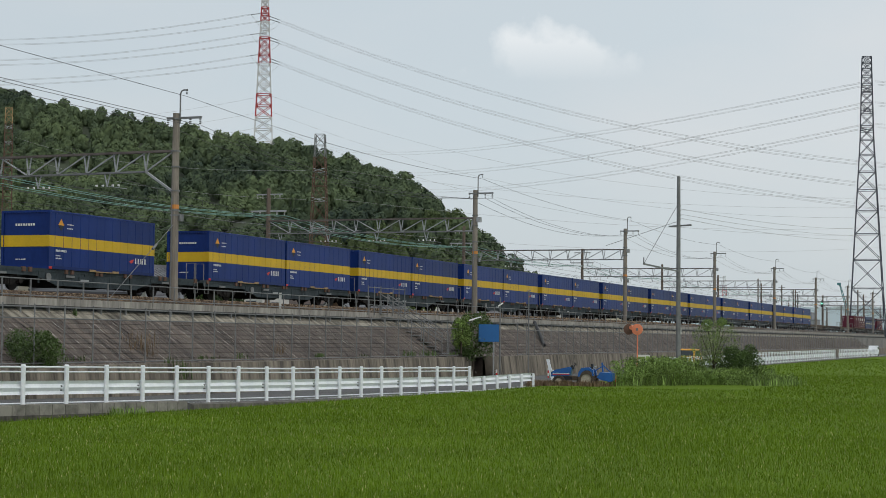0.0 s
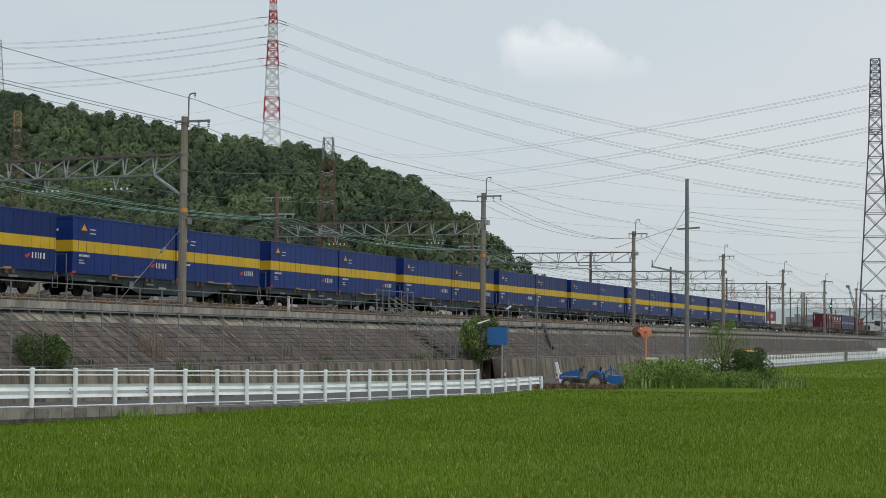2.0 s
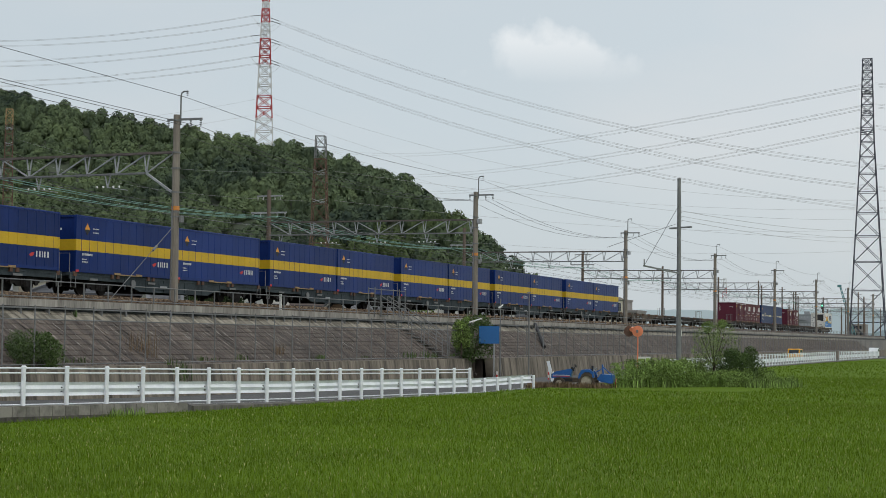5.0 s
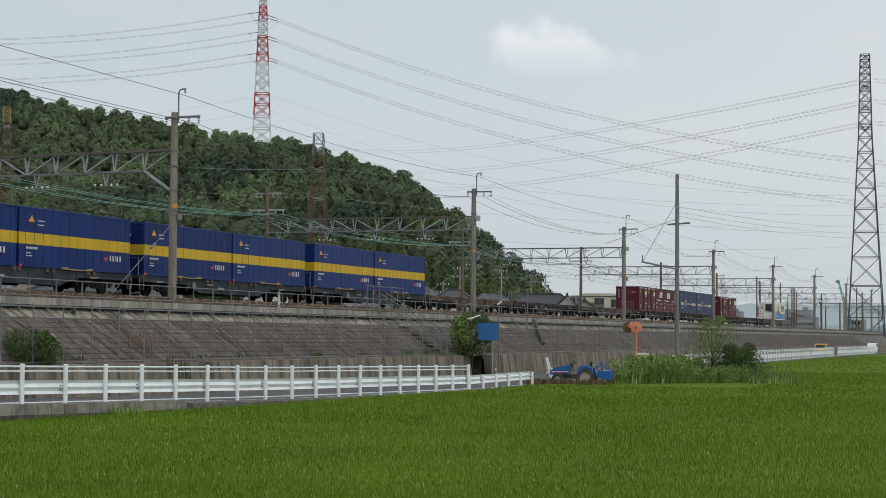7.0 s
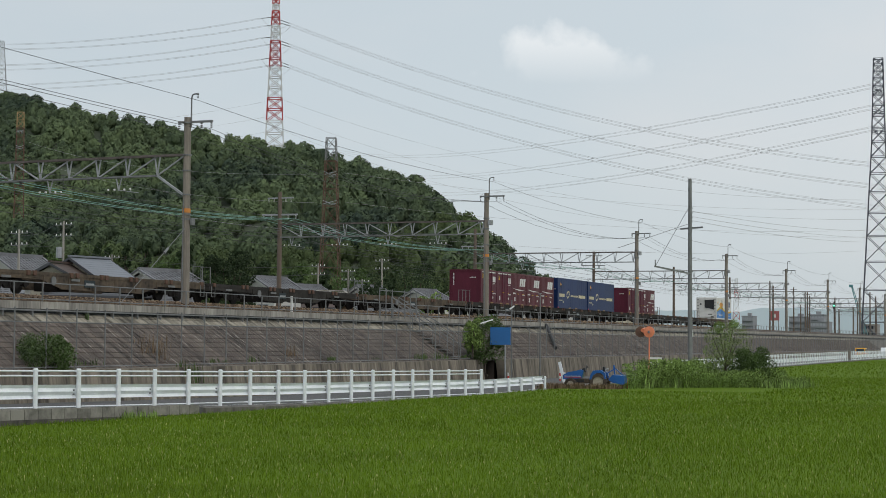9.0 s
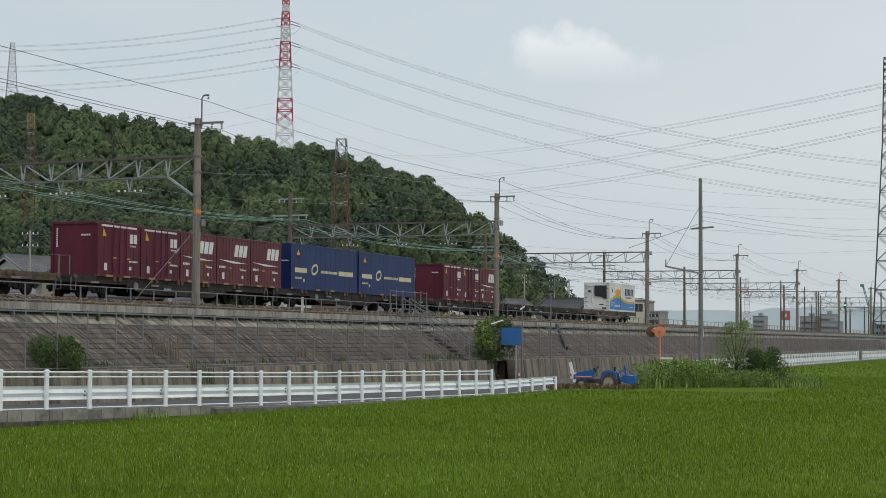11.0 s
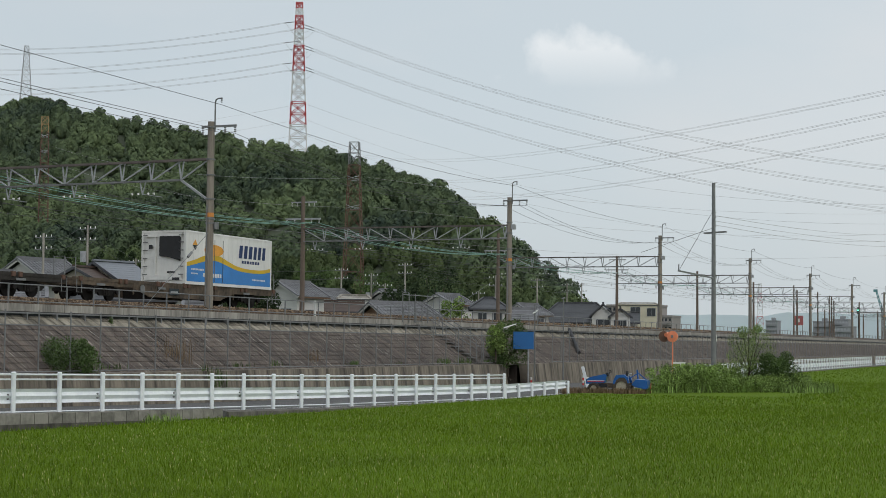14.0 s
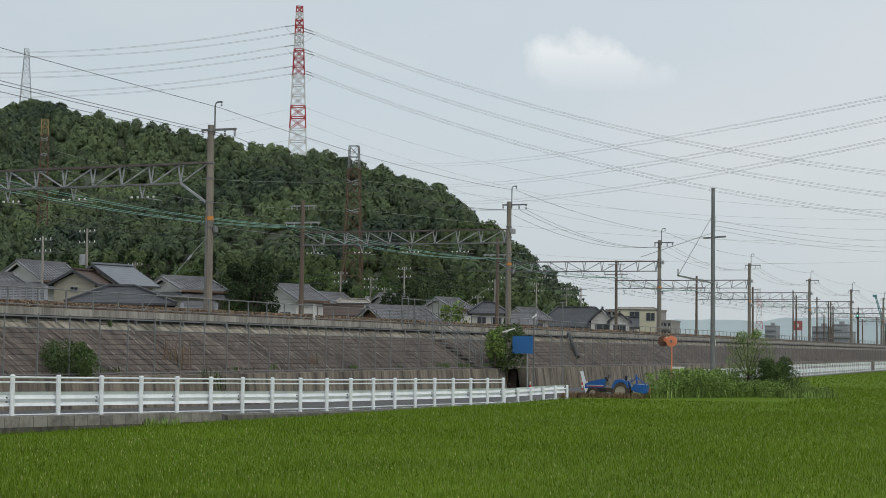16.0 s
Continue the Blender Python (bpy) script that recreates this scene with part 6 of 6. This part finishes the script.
# ---- cars ----
def small_van(name, label, paint, at, rz=0.0):
    root = thing(name, at, label, "car", rz=rz)
    b = MB().prism_y([(-1.68, 0.30), (-1.70, 0.85), (-1.62, 1.10), (-1.45, 1.62), (-1.30, 1.72), (0.55, 1.72), (0.75, 1.66), (1.15, 1.10), (1.60, 0.96), (1.70, 0.75), (1.70, 0.30)], -0.73, 0.73)
    part("body", b, paint, root)
    part("rear_window", MB().prism_y([(-1.665, 1.12), (-1.50, 1.60), (-1.48, 1.60), (-1.645, 1.12)], -0.6, 0.6), M_GLASS, root)
    for s in (-1, 1):
        part("side_window", MB().prism_y([(-1.4, 1.12), (-1.3, 1.58), (0.55, 1.58), (0.98, 1.12)], s * 0.735 - 0.004, s * 0.735 + 0.004), M_GLASS, root)
        part("tail_light", MB().box(-1.72, -1.66, s * 0.62 - 0.08, s * 0.62 + 0.08, 0.7, 1.02), M_RED, root)
        for x in (-1.1, 1.1):
            part("wheel", MB().cyl((x, s * 0.62, 0.28), (x, s * 0.74, 0.28), 0.28, 0.28, 14), M_DARK, root)
    part("bumper", MB().box(-1.74, -1.66, -0.7, 0.7, 0.28, 0.52), M_DARK, root)
    return root


van = small_van("yellow_van", "small bright yellow van driving along the lane", M_CAR, (154, 32.2, 0.52))
small_van("white_car", "white compact car standing on the far lane", M_FENCEW, (303.0, 31.9, 0.65), 180)
slope_blocks()


# ---- train ----
def text_bars(mb, x, z, w, h, n, y=-0.008):
    """A line of writing too small to read: n bars."""
    u = w / n
    for i in range(n):
        mb.box(x + u * i, x + u * i + u * 0.72, y, y + 0.004, z, z + h)
    return mb


def ribbed(x0, x1, y, z0, z1, pitch, groove, depth, out, mb):
    """A wall along x with upright grooves. out: -1 or 1, the way that it faces."""
    n = max(1, round((x1 - x0) / pitch))
    p = (x1 - x0) / n
    prof = [(x0, y)]
    for i in range(n):
        c = x0 + p * (i + 0.5)
        prof += [(c - groove, y), (c - groove * 0.6, y - out * depth), (c + groove * 0.6, y - out * depth), (c + groove, y)]
    prof.append((x1, y))
    k = len(prof)
    vs = [(a, b, z0) for a, b in prof] + [(a, b, z1) for a, b in prof]
    fs = [(i, i + 1, k + i + 1, k + i) if out < 0 else (i + 1, i, k + i, k + i + 1) for i in range(k - 1)]
    return mb.add(vs, fs)


def ribbed_end(y0, y1, x, z0, z1, pitch, groove, depth, out, mb):
    t = MB()
    ribbed(y0, y1, 0, z0, z1, pitch, groove, depth, -1, t)
    vs = [(x + out * -b if out > 0 else x + b, a, z) for a, b, z in t.v]
    return mb.add(vs, [f[::-1] if out < 0 else f for f in t.f])


def container_shell(root, length, height, paint, stripe=None, pitch=0.62, groove=0.028, depth=0.020):
    W = 2.49
    b = MB()
    ribbed(0.10, length - 0.10, 0, 0.14, height - 0.10, pitch, groove, depth, -1, b)
    ribbed(0.10, length - 0.10, W, 0.14, height - 0.10, pitch, groove, depth, 1, b)
    b.box(0.06, length - 0.06, 0.06, W - 0.06, 0.05, height - 0.03)
    body = part("body", b, paint, root)
    fr = MB()
    for x in (0, length - 0.12):
        for y in (-0.01, W - 0.11):
            fr.box(x, x + 0.12, y, y + 0.12, 0, height)
    for y in (-0.01, W - 0.07):
        fr.box(0.12, length - 0.12, y, y + 0.08, 0, 0.14).box(0.12, length - 0.12, y, y + 0.08, height - 0.10, height)
    for x in (0, length - 0.08):
        fr.box(x, x + 0.08, 0.11, W - 0.11, 0, 0.14).box(x, x + 0.08, 0.11, W - 0.11, height - 0.1, height)
    part("frame", fr, paint, root)
    if stripe:
        s = MB()
        z0, z1 = stripe
        ribbed(0.12, length - 0.12, -0.004, z0, z1, pitch, groove, depth, -1, s)
        s.box(0, 0.12, -0.016, -0.011, z0, z1).box(length - 0.12, length, -0.016, -0.011, z0, z1)
        s.box(0.045, 0.055, 0.11, W - 0.11, z0, z1).box(-0.006, -0.001, -0.01, 0.11, z0, z1).box(-0.006, -0.001, W - 0.11, W, z0, z1)
        part("stripe", s, M_YELLOW, root, "yellow painted band")
    for x in (-0.006, length - 0.15):
        for z in (-0.003, height - 0.1):
            part("corner_casting", MB().box(x, x + 0.156, -0.02, 0.12, z, z + 0.105), M_RUST if paint in (M_MAROON, M_MAROON2) else paint, root)
    # folded upper edge that catches the light
    part("top_rail", MB().prism_x([(-0.022, height - 0.06), (-0.022, height - 0.012), (0.01, height + 0.012), (0.05, height + 0.012), (0.05, height - 0.06)], 0.0, length), paint, root)
    return body


def diamond(root, x, z, top=M_ORANGE, bottom=M_DARK):
    part("hazard_mark", MB().prism_y([(x - 0.24, z), (x + 0.24, z), (x, z + 0.28)], -0.012, -0.004), top, root)
    part("hazard_mark", MB().prism_y([(x - 0.24, z - 0.01), (x, z - 0.26), (x + 0.24, z - 0.01)], -0.012, -0.004), bottom, root)


def freight_container_blue():
    root = thing("freight_container", (0, 0, 0), "dark blue ribbed steel container with yellow band on wagon", "container", "blue containers on the train")
    container_shell(root, 9.41, 2.605, M_BLUE, (0.99, 1.50), 0.72, 0.022, 0.012)
    diamond(root, 0.95, 1.98)
    small = MB()
    text_bars(small, 1.45, 2.02, 0.55, 0.05, 5)
    text_bars(small, 1.45, 1.84, 0.5, 0.05, 4)
    text_bars(small, 0.55, 0.78, 0.9, 0.10, 9)
    text_bars(small, 0.55, 0.58, 0.4, 0.05, 4)
    text_bars(small, 0.55, 0.46, 0.5, 0.05, 4)
    part("small_writing", small, M_MARK, root)
    logo = MB()
    for x0, w in ((7.55, 0.10), (7.80, 0.10), (8.02, 0.05), (8.18, 0.11), (8.44, 0.12)):
        logo.box(x0, x0 + w, -0.012, -0.006, 0.53, 0.79)
    part("logo", logo, M_MARK, root, "plain white bars of the company mark")
    part("logo_mark", MB().prism_y([(7.0, 0.62), (7.15, 0.52), (7.35, 0.6), (7.42, 0.74), (7.2, 0.70)], -0.012, -0.006), M_RED, root, "small red mark")
    e = MB()
    for i in range(8):
        e.box(-0.012, -0.006, 0.75 + 0.13 * i, 0.75 + 0.13 * i + 0.09, 1.92, 2.02)
    for i in range(6):
        e.box(-0.012, -0.006, 1.2 + 0.09 * i, 1.2 + 0.09 * i + 0.06, 0.40, 0.45)
    part("end_writing", e, M_MARK, root)
    for x in (3.4, 5.45):
        part("fork_pocket", MB().box(x, x + 0.55, -0.03, 0.1, -0.01, 0.09), M_POCKET, root)
    part("sill_plate", MB().box(3.95, 5.45, -0.028, 0.02, -0.02, 0.03), M_POCKET, root, "dull ochre sill plate")
    part("corner_tag", MB().box(-0.012, 0.25, -0.026, -0.02, 0.0, 0.11), M_RED, root, "red corner tag")
    return root


def freight_container_navy():
    root = thing("freight_container", (0, 0, 0), "navy ribbed container with cream bars and pale mark", "container", "navy containers on the train")
    container_shell(root, 9.41, 2.605, M_NAVY, None, 0.72, 0.016, 0.006)
    diamond(root, 0.95, 1.98)
    c = MB().box(0.5, 2.1, -0.012, -0.006, 0.98, 1.25).box(6.6, 8.75, -0.012, -0.006, 0.98, 1.25)
    part("cream_bar", c, M_CREAM, root, "cream painted bars")
    lg = MB()
    # slanted ring, then a line of bars
    ring = []
    for i in range(16):
        a = 2 * math.pi * i / 16
        ring.append((0.43 + 0.38 * math.cos(a) + 0.12 * math.sin(a), 0.30 + 0.27 * math.sin(a)))
    for (xa, za), (xb, zb) in zip(ring, ring[1:] + ring[:1]):
        lg.beam((2.75 + xa, -0.010, 0.92 + za), (2.75 + xb, -0.010, 0.92 + zb), 0.006, 0.13)
    text_bars(lg, 4.05, 1.04, 2.4, 0.15, 13)
    text_bars(lg, 0.55, 0.62, 0.9, 0.1, 8)
    lg.box(1.6, 1.8, -0.012, -0.006, 0.45, 0.62)
    part("logo", lg, M_CREAM, root, "cream slanted ring and bars of the company mark")
    part("end_band", MB().box(-0.008, -0.002, 0.15, 2.4, 1.60, 1.66), M_MARK, root)
    for x in (3.4, 5.45):
        part("fork_pocket", MB().box(x, x + 0.55, -0.03, 0.1, -0.01, 0.09), M_POCKET, root)
    part("corner_tag", MB().box(-0.012, 0.25, -0.026, -0.02, 0.0, 0.11), M_RED, root, "red corner tag")
    return root


def small_container(kind):
    paint = M_MAROON if kind == "plain" else M_MAROON2
    label = "short maroon steel container with side doors and white mark" if kind == "plain" else "brownish maroon short container with large slanted white mark"
    root = thing("short_container", (0, 0, 0), label, "container", "short maroon containers on the train")
    H, L = 2.5, 3.715
    container_shell(root, L, H, paint, None, 0.35 if kind == "ribbed" else 0.9, 0.07 if kind == "ribbed" else 0.02, 0.03)
    bars = MB()
    for x in (1.25, 1.85, 2.45):
        bars.cyl((x, -0.045, 0.12), (x, -0.045, H - 0.12), 0.025, 0.025, 6)
    if kind != "ribbed":
        part("door_bar", bars, paint, root)
    mk = MB()
    if kind == "plain":
        mk.box(0.3, 3.4, -0.012, -0.004, H - 0.20, H - 0.11)
        mk.box(2.78, 3.05, -0.02, -0.012, 1.62, 2.05).box(3.12, 3.42, -0.02, -0.012, 1.62, 2.05)
        text_bars(mk, 2.85, 1.46, 0.5, 0.07, 4)
        text_bars(mk, 2.75, 0.72, 0.8, 0.08, 7)
    else:
        for x in (1.86, 2.36, 2.86):
            mk.prism_y([(x, 1.50), (x + 0.40, 1.50), (x + 0.56, 2.12), (x + 0.16, 2.12)], -0.02, -0.012)
        mk.prism_y([(0.15, 1.30), (1.7, 1.14), (3.5, 1.17), (1.7, 1.25)], -0.02, -0.012)
        text_bars(mk, 0.25, 0.85, 0.7, 0.12, 5)
        text_bars(mk, 2.6, 0.78, 0.7, 0.08, 6)
    mk.box(0.55, 0.8, -0.014, -0.006, 0.28, 0.62).box(2.75, 2.95, -0.014, -0.006, 0.36, 0.52)
    part("white_marking", mk, M_MARK, root, "white painted bars")
    if kind == "plain":
        part("hazard_mark", MB().prism_y([(0.38, 1.85), (0.72, 1.85), (0.46, 2.25)], -0.014, -0.006), M_YELLOW, root)
    lv = MB()
    for x in (1.25, 2.45):
        lv.box(x, x + 0.28, -0.08, -0.05, 0.85, 0.90)
    part("door_handle", lv, M_YELLOW, root)
    for x in (0.75, 2.3):
        part("fork_pocket", MB().box(x, x + 0.55, -0.03, 0.1, -0.01, 0.08), M_POCKET, root)
    en = MB()
    for i in range(9):
        en.box(-0.014, -0.006, 2.12, 2.2, 1.35 + 0.1 * i, 1.35 + 0.1 * i + 0.07)
    for i in range(5):
        en.box(-0.014, -0.006, 0.4 + 0.1 * i, 0.47 + 0.1 * i, 1.85, 1.93)
    part("end_writing", en, M_MARK, root)
    return root


def reefer_container():
    root = thing("refrigerated_container", (0, 0, 0), "white and blue refrigerated container with yellow wave", "container")
    L, W, H = 9.41, 2.49, 2.66
    container_shell(root, L, H, M_WHITEP, None, 0.47, 0.03, 0.012)

    def wave(x):
        k = x / L
        return 0.80 + 0.48 * math.exp(-((k - 0.30) / 0.22) ** 2) + 0.20 * math.exp(-((k - 1.05) / 0.12) ** 2)
    n = 40
    xs = [0.13 + (L - 0.26) * i / n for i in range(n + 1)]
    for nm, lo, hi, m, lab in (("blue_field", lambda x: 0.15, wave, M_SKYBLUE, "blue painted lower field"), ("wave_band", wave, lambda x: wave(x) + 0.19 + 0.13 * math.exp(-((x / L - 0.30) / 0.2) ** 2), M_YELLOW, "yellow painted wave")):
        b = MB()
        b.add([p for x in xs for p in ((x, -0.006, lo(x)), (x, -0.006, hi(x)))], [(2 * i, 2 * i + 2, 2 * i + 3, 2 * i + 1) for i in range(n)])
        part(nm, b, m, root, lab)
    sunb = MB()
    ring = [(2.92 + 1.02 * math.cos(a * math.pi / 12), 1.80 + 0.29 * math.sin(a * math.pi / 12)) for a in range(24)]
    sunb.prism_y(ring, -0.014, -0.008)
    part("orange_disc", sunb, M_ORANGE, root, "orange oval mark")
    lg = MB()
    x = 5.6
    for w in (0.46, 0.44, 0.46, 0.40, 0.40, 0.40):
        lg.prism_y([(x, 1.55), (x + w * 0.8, 1.55), (x + w * 0.8 + 0.10, 2.22), (x + 0.10, 2.22)], -0.014, -0.008)
        lg.prism_y([(x, 1.55), (x + w * 0.8, 1.55), (x + w * 0.8, 1.56), (x, 1.56)], -0.015, -0.009)
        x += w + 0.10
    part("logo", lg, M_NAVY, root, "plain navy slanted bars of the company mark")
    sm = MB()
    text_bars(sm, 5.95, 1.28, 2.1, 0.15, 7)
    part("small_writing", sm, M_NAVY, root)
    sw = MB()
    text_bars(sw, 0.6, 0.72, 1.3, 0.09, 9)
    text_bars(sw, 0.6, 0.52, 0.7, 0.07, 6)
    text_bars(sw, 1.8, 0.42, 2.0, 0.2, 8)
    text_bars(sw, 7.2, 0.42, 1.5, 0.08, 9)
    part("white_writing", sw, M_MARK, root)
    diamond(root, 0.95, 1.98)
    # cooling unit in the end wall
    part("cooling_grille", MB().prism_x([(0.30, 1.15), (0.30, 2.38), (1.44, 2.38), (1.46, 2.30), (1.46, 1.40), (0.9, 1.33)], -0.05, 0.04), M_DARK, root, "black cooling unit grille")
    u = MB().box(-0.04, 0.04, 0.2, 2.28, 2.34, 2.52).box(-0.045, 0.04, 0.2, 2.28, 0.20, 0.44).box(-0.06, 0.04, 1.66, 1.72, 0.45, 2.33)
    part("cooling_unit", u, M_WHITEP, root)
    part("vents", MB().box(-0.06, -0.03, 0.55, 1.0, 0.55, 0.63).box(-0.06, -0.03, 1.85, 2.05, 1.75, 1.95).box(-0.06, -0.03, 0.3, 0.7, 0.2, 0.32), M_DARK, root)
    for z in (0.45, 0.85, 1.25, 1.65, 2.05, 2.4):
        for y in (0.10, 2.14):
            part("rung", MB().box(-0.05, -0.02, y, y + 0.26, z, z + 0.05), M_GALVD, root)
    for x in (2.95, 3.85):
        part("door_bar", MB().cyl((x, -0.025, 0.2), (x, -0.025, 2.35), 0.014, 0.014, 6), M_GALVD, root)
    return root


def flat_wagon(paint, label):
    """Container flat wagon; x from one coupler face to the other, y about its middle, z from the rail."""
    root = thing("flat_wagon", (0, 0, 0), label, "railway wagon", "wagons of the train")
    L, W = 20.4, 2.36
    a, b = 0.35, L - 0.35
    deck = MB()
    for y in (-W / 2, W / 2 - 0.22):
        deck.box(a, b, y, y + 0.22, 0.86, 1.0)
    for i in range(13):
        x = a + 0.2 + i * (b - a - 0.5) / 12
        deck.box(x, x + 0.16, -W / 2 + 0.22, W / 2 - 0.22, 0.84, 0.97)
    for y in (-0.35, 0.25):
        deck.box(a, b, y, y + 0.1, 0.7, 0.98)
    part("deck", deck, paint, root)
    for y in (-W / 2 + 0.02, W / 2 - 0.06):
        s = MB().prism_y([(a, 0.87), (a, 0.68), (5.1, 0.66), (6.6, 0.30), (13.8, 0.30), (15.3, 0.66), (b, 0.68), (b, 0.87)], y, y + 0.04)
        s.box(6.6, 13.8, y - 0.03, y + 0.07, 0.27, 0.31)
        for x in (5.2, 7.2, 9.0, 11.2, 13.1, 15.1):
            s.box(x, x + 0.07, y - 0.03, y + 0.02, 0.34, 0.86)
        part("side_sill", s, paint, root)
    lock = MB().box(0, 0.22, -0.06, 0.06, 0.82, 1.03).mesh("container_lock", M_RUST)
    for x in (0.6, 3.9, 4.4, 7.3, 7.8, 9.9, 10.3, 12.5, 13.0, 15.9, 16.4, 19.6):
        part("container_lock", lock, M_RUST, root, at=(x, -W / 2, 0))
    pl = MB().box(8.5, 9.4, -W / 2 - 0.035, -W / 2 - 0.02, 0.42, 0.74)
    part("side_plate", pl, M_WAGON, root)
    wr = MB().box(8.6, 9.3, -W / 2 - 0.045, -W / 2 - 0.037, 0.51, 0.61)
    part("plate_writing", wr, M_GALV, root)
    part("brake_box", MB().box(7.0, 8.1, -0.7, 0.5, 0.2, 0.62), M_BOGIE, root)
    part("air_tank", MB().cyl((11.0, -0.6, 0.45), (12.6, -0.6, 0.45), 0.2, 0.2, 10), M_BOGIE, root)
    part("valve_box", MB().box(13.2, 13.8, -0.9, -0.3, 0.25, 0.6), M_BOGIE, root)
    for x in (2.0, 7.4, 16.2):
        part("label_plate", MB().box(x, x + 0.7, -W / 2 - 0.04, -W / 2 - 0.02, 0.66, 0.76), M_GALVD, root)
    hw = MB().cyl((5.9, -W / 2 - 0.09, 0.62), (5.9, -W / 2 - 0.05, 0.62), 0.2, 0.2, 14)
    part("hand_wheel", hw, M_GALVD, root)
    for x in (0.42, 19.95):
        part("end_handrail", MB().tube([(x, -1.1, 0.7), (x, -1.1, 1.85), (x, -0.55, 1.85), (x, -0.55, 0.95)], 0.025, 6), M_GALVD, root)
    for x in (0.4, 19.6):
        part("step", MB().tube([(x, -W / 2 - 0.01, 0.88), (x, -W / 2 - 0.01, 0.31), (x + 0.4, -W / 2 - 0.01, 0.31), (x + 0.4, -W / 2 - 0.01, 0.88)], 0.022, 5), M_GALVD, root)
    part("coupler", MB().bevel_box(0, 0.5, -0.14, 0.14, 0.72, 1.0, 0.05).bevel_box(L - 0.5, L, -0.14, 0.14, 0.72, 1.0, 0.05), M_BOGIE, root)
    for cx in (3.1, 17.3):
        bo = MB()
        for y in (-0.98, 0.90):
            bo.prism_y([(cx - 1.3, 0.56), (cx - 1.3, 0.40), (cx - 0.7, 0.40), (cx - 0.45, 0.22), (cx + 0.45, 0.22), (cx + 0.7, 0.40), (cx + 1.3, 0.40), (cx + 1.3, 0.56), (cx + 0.4, 0.66), (cx - 0.4, 0.66)], y, y + 0.12)
            for sx in (-0.18, 0.0, 0.18):
                bo.cyl((cx + sx, y - 0.02, 0.26), (cx + sx, y - 0.02, 0.6), 0.06, 0.06, 8)
        bo.box(cx - 0.2, cx + 0.2, -0.98, 0.98, 0.4, 0.68)
        bogie = part("bogie", bo, M_BOGIE, root)
        for wx in (-0.95, 0.95):
            wh = MB()
            for y in (-0.62, 0.50):
                wh.cyl((cx + wx, y, 0.43), (cx + wx, y + 0.12, 0.43), 0.43, 0.43, 18)
            wh.cyl((cx + wx, -1.0, 0.43), (cx + wx, 1.0, 0.43), 0.08, 0.08, 8)
            for y in (-1.06, 0.98):
                wh.cyl((cx + wx, y, 0.43), (cx + wx, y + 0.08, 0.43), 0.15, 0.15, 10)
            part("wheelset", wh, M_BOGIE, bogie)
    return root


NEAR_FACE, DECK = 42.72, RAIL_Z + 1.005
MOVING = []        # thing, distance along the train, y, z
wagon_a = flat_wagon(M_WAGON, "weathered grey container flat wagon of the moving freight train")
wagon_c = flat_wagon(M_WAGONG, "sooty dark container flat wagon of the moving freight train")
wagon_b = flat_wagon(M_WAGONB, "dusty brown empty container flat wagon of the freight train")
blue, navy, plain, slant, reefer = freight_container_blue(), freight_container_navy(), small_container("plain"), small_container("ribbed"), reefer_container()
used = set()


def on_train(proto, dist, y, z):
    ob = copy_thing(proto, pose(0, 0, 0)) if proto in used else proto
    used.add(proto)
    MOVING.append((ob, dist, y, z))


for k in range(-1, 19):
    on_train(wagon_b if k in (11, 13, 18) else wagon_a if k < 11 else wagon_c, 20.4 * k - 0.69, 43.965, RAIL_Z)
on_train(blue, -15.2, NEAR_FACE, DECK)
for k in range(0, 11):
    on_train(blue, 20.4 * k, NEAR_FACE, DECK)
    on_train(blue, 20.4 * k + 9.61, NEAR_FACE, DECK)
for i in range(5):
    on_train(plain if i < 2 else slant, 287.4 + 3.84 * i, NEAR_FACE, DECK)
on_train(navy, 307.75, NEAR_FACE, DECK)
on_train(navy, 317.4, NEAR_FACE, DECK)
for i in range(3):
    on_train(plain if i < 2 else slant, 332.3 + 3.8 * i, NEAR_FACE, DECK)
on_train(reefer, 376.45, NEAR_FACE, DECK)

# the head of the train passes the first portal, then the rest follows: seconds, place of the first full wagon
TRAIN = [(0.0, 81.85), (1.75, 34.3), (3.5, -13.3), (5.25, -60.8), (7.0, -108.4), (9.0, -163.5), (11.0, -218.6), (12.5, -259.9), (14.25, -308.1), (16.0, -356.3)]

# the yellow van drives off along the lane
VAN = [(0.0, 154.1, 32.2, 0.51, 0), (0.5, 160.9, 32.2, 0.53, 0), (3.0, 192.0, 32.2, 0.56, 0), (4.0, 204.5, 32.2, 0.58, 0), (7.0, 241.9, 32.2, 0.64, 0), (9.0, 271.4, 32.2, 0.64, 0), (16.0, 375.0, 32.4, 0.64, 0)]


def motions():
    for ob, dist, y, z in MOVING:
        walk(ob, [(t, pose(x + dist, y, z)) for t, x in TRAIN])
    walk(van, [(t, pose(x, y, z, 0, 0, h)) for t, x, y, z, h in VAN])


motions()
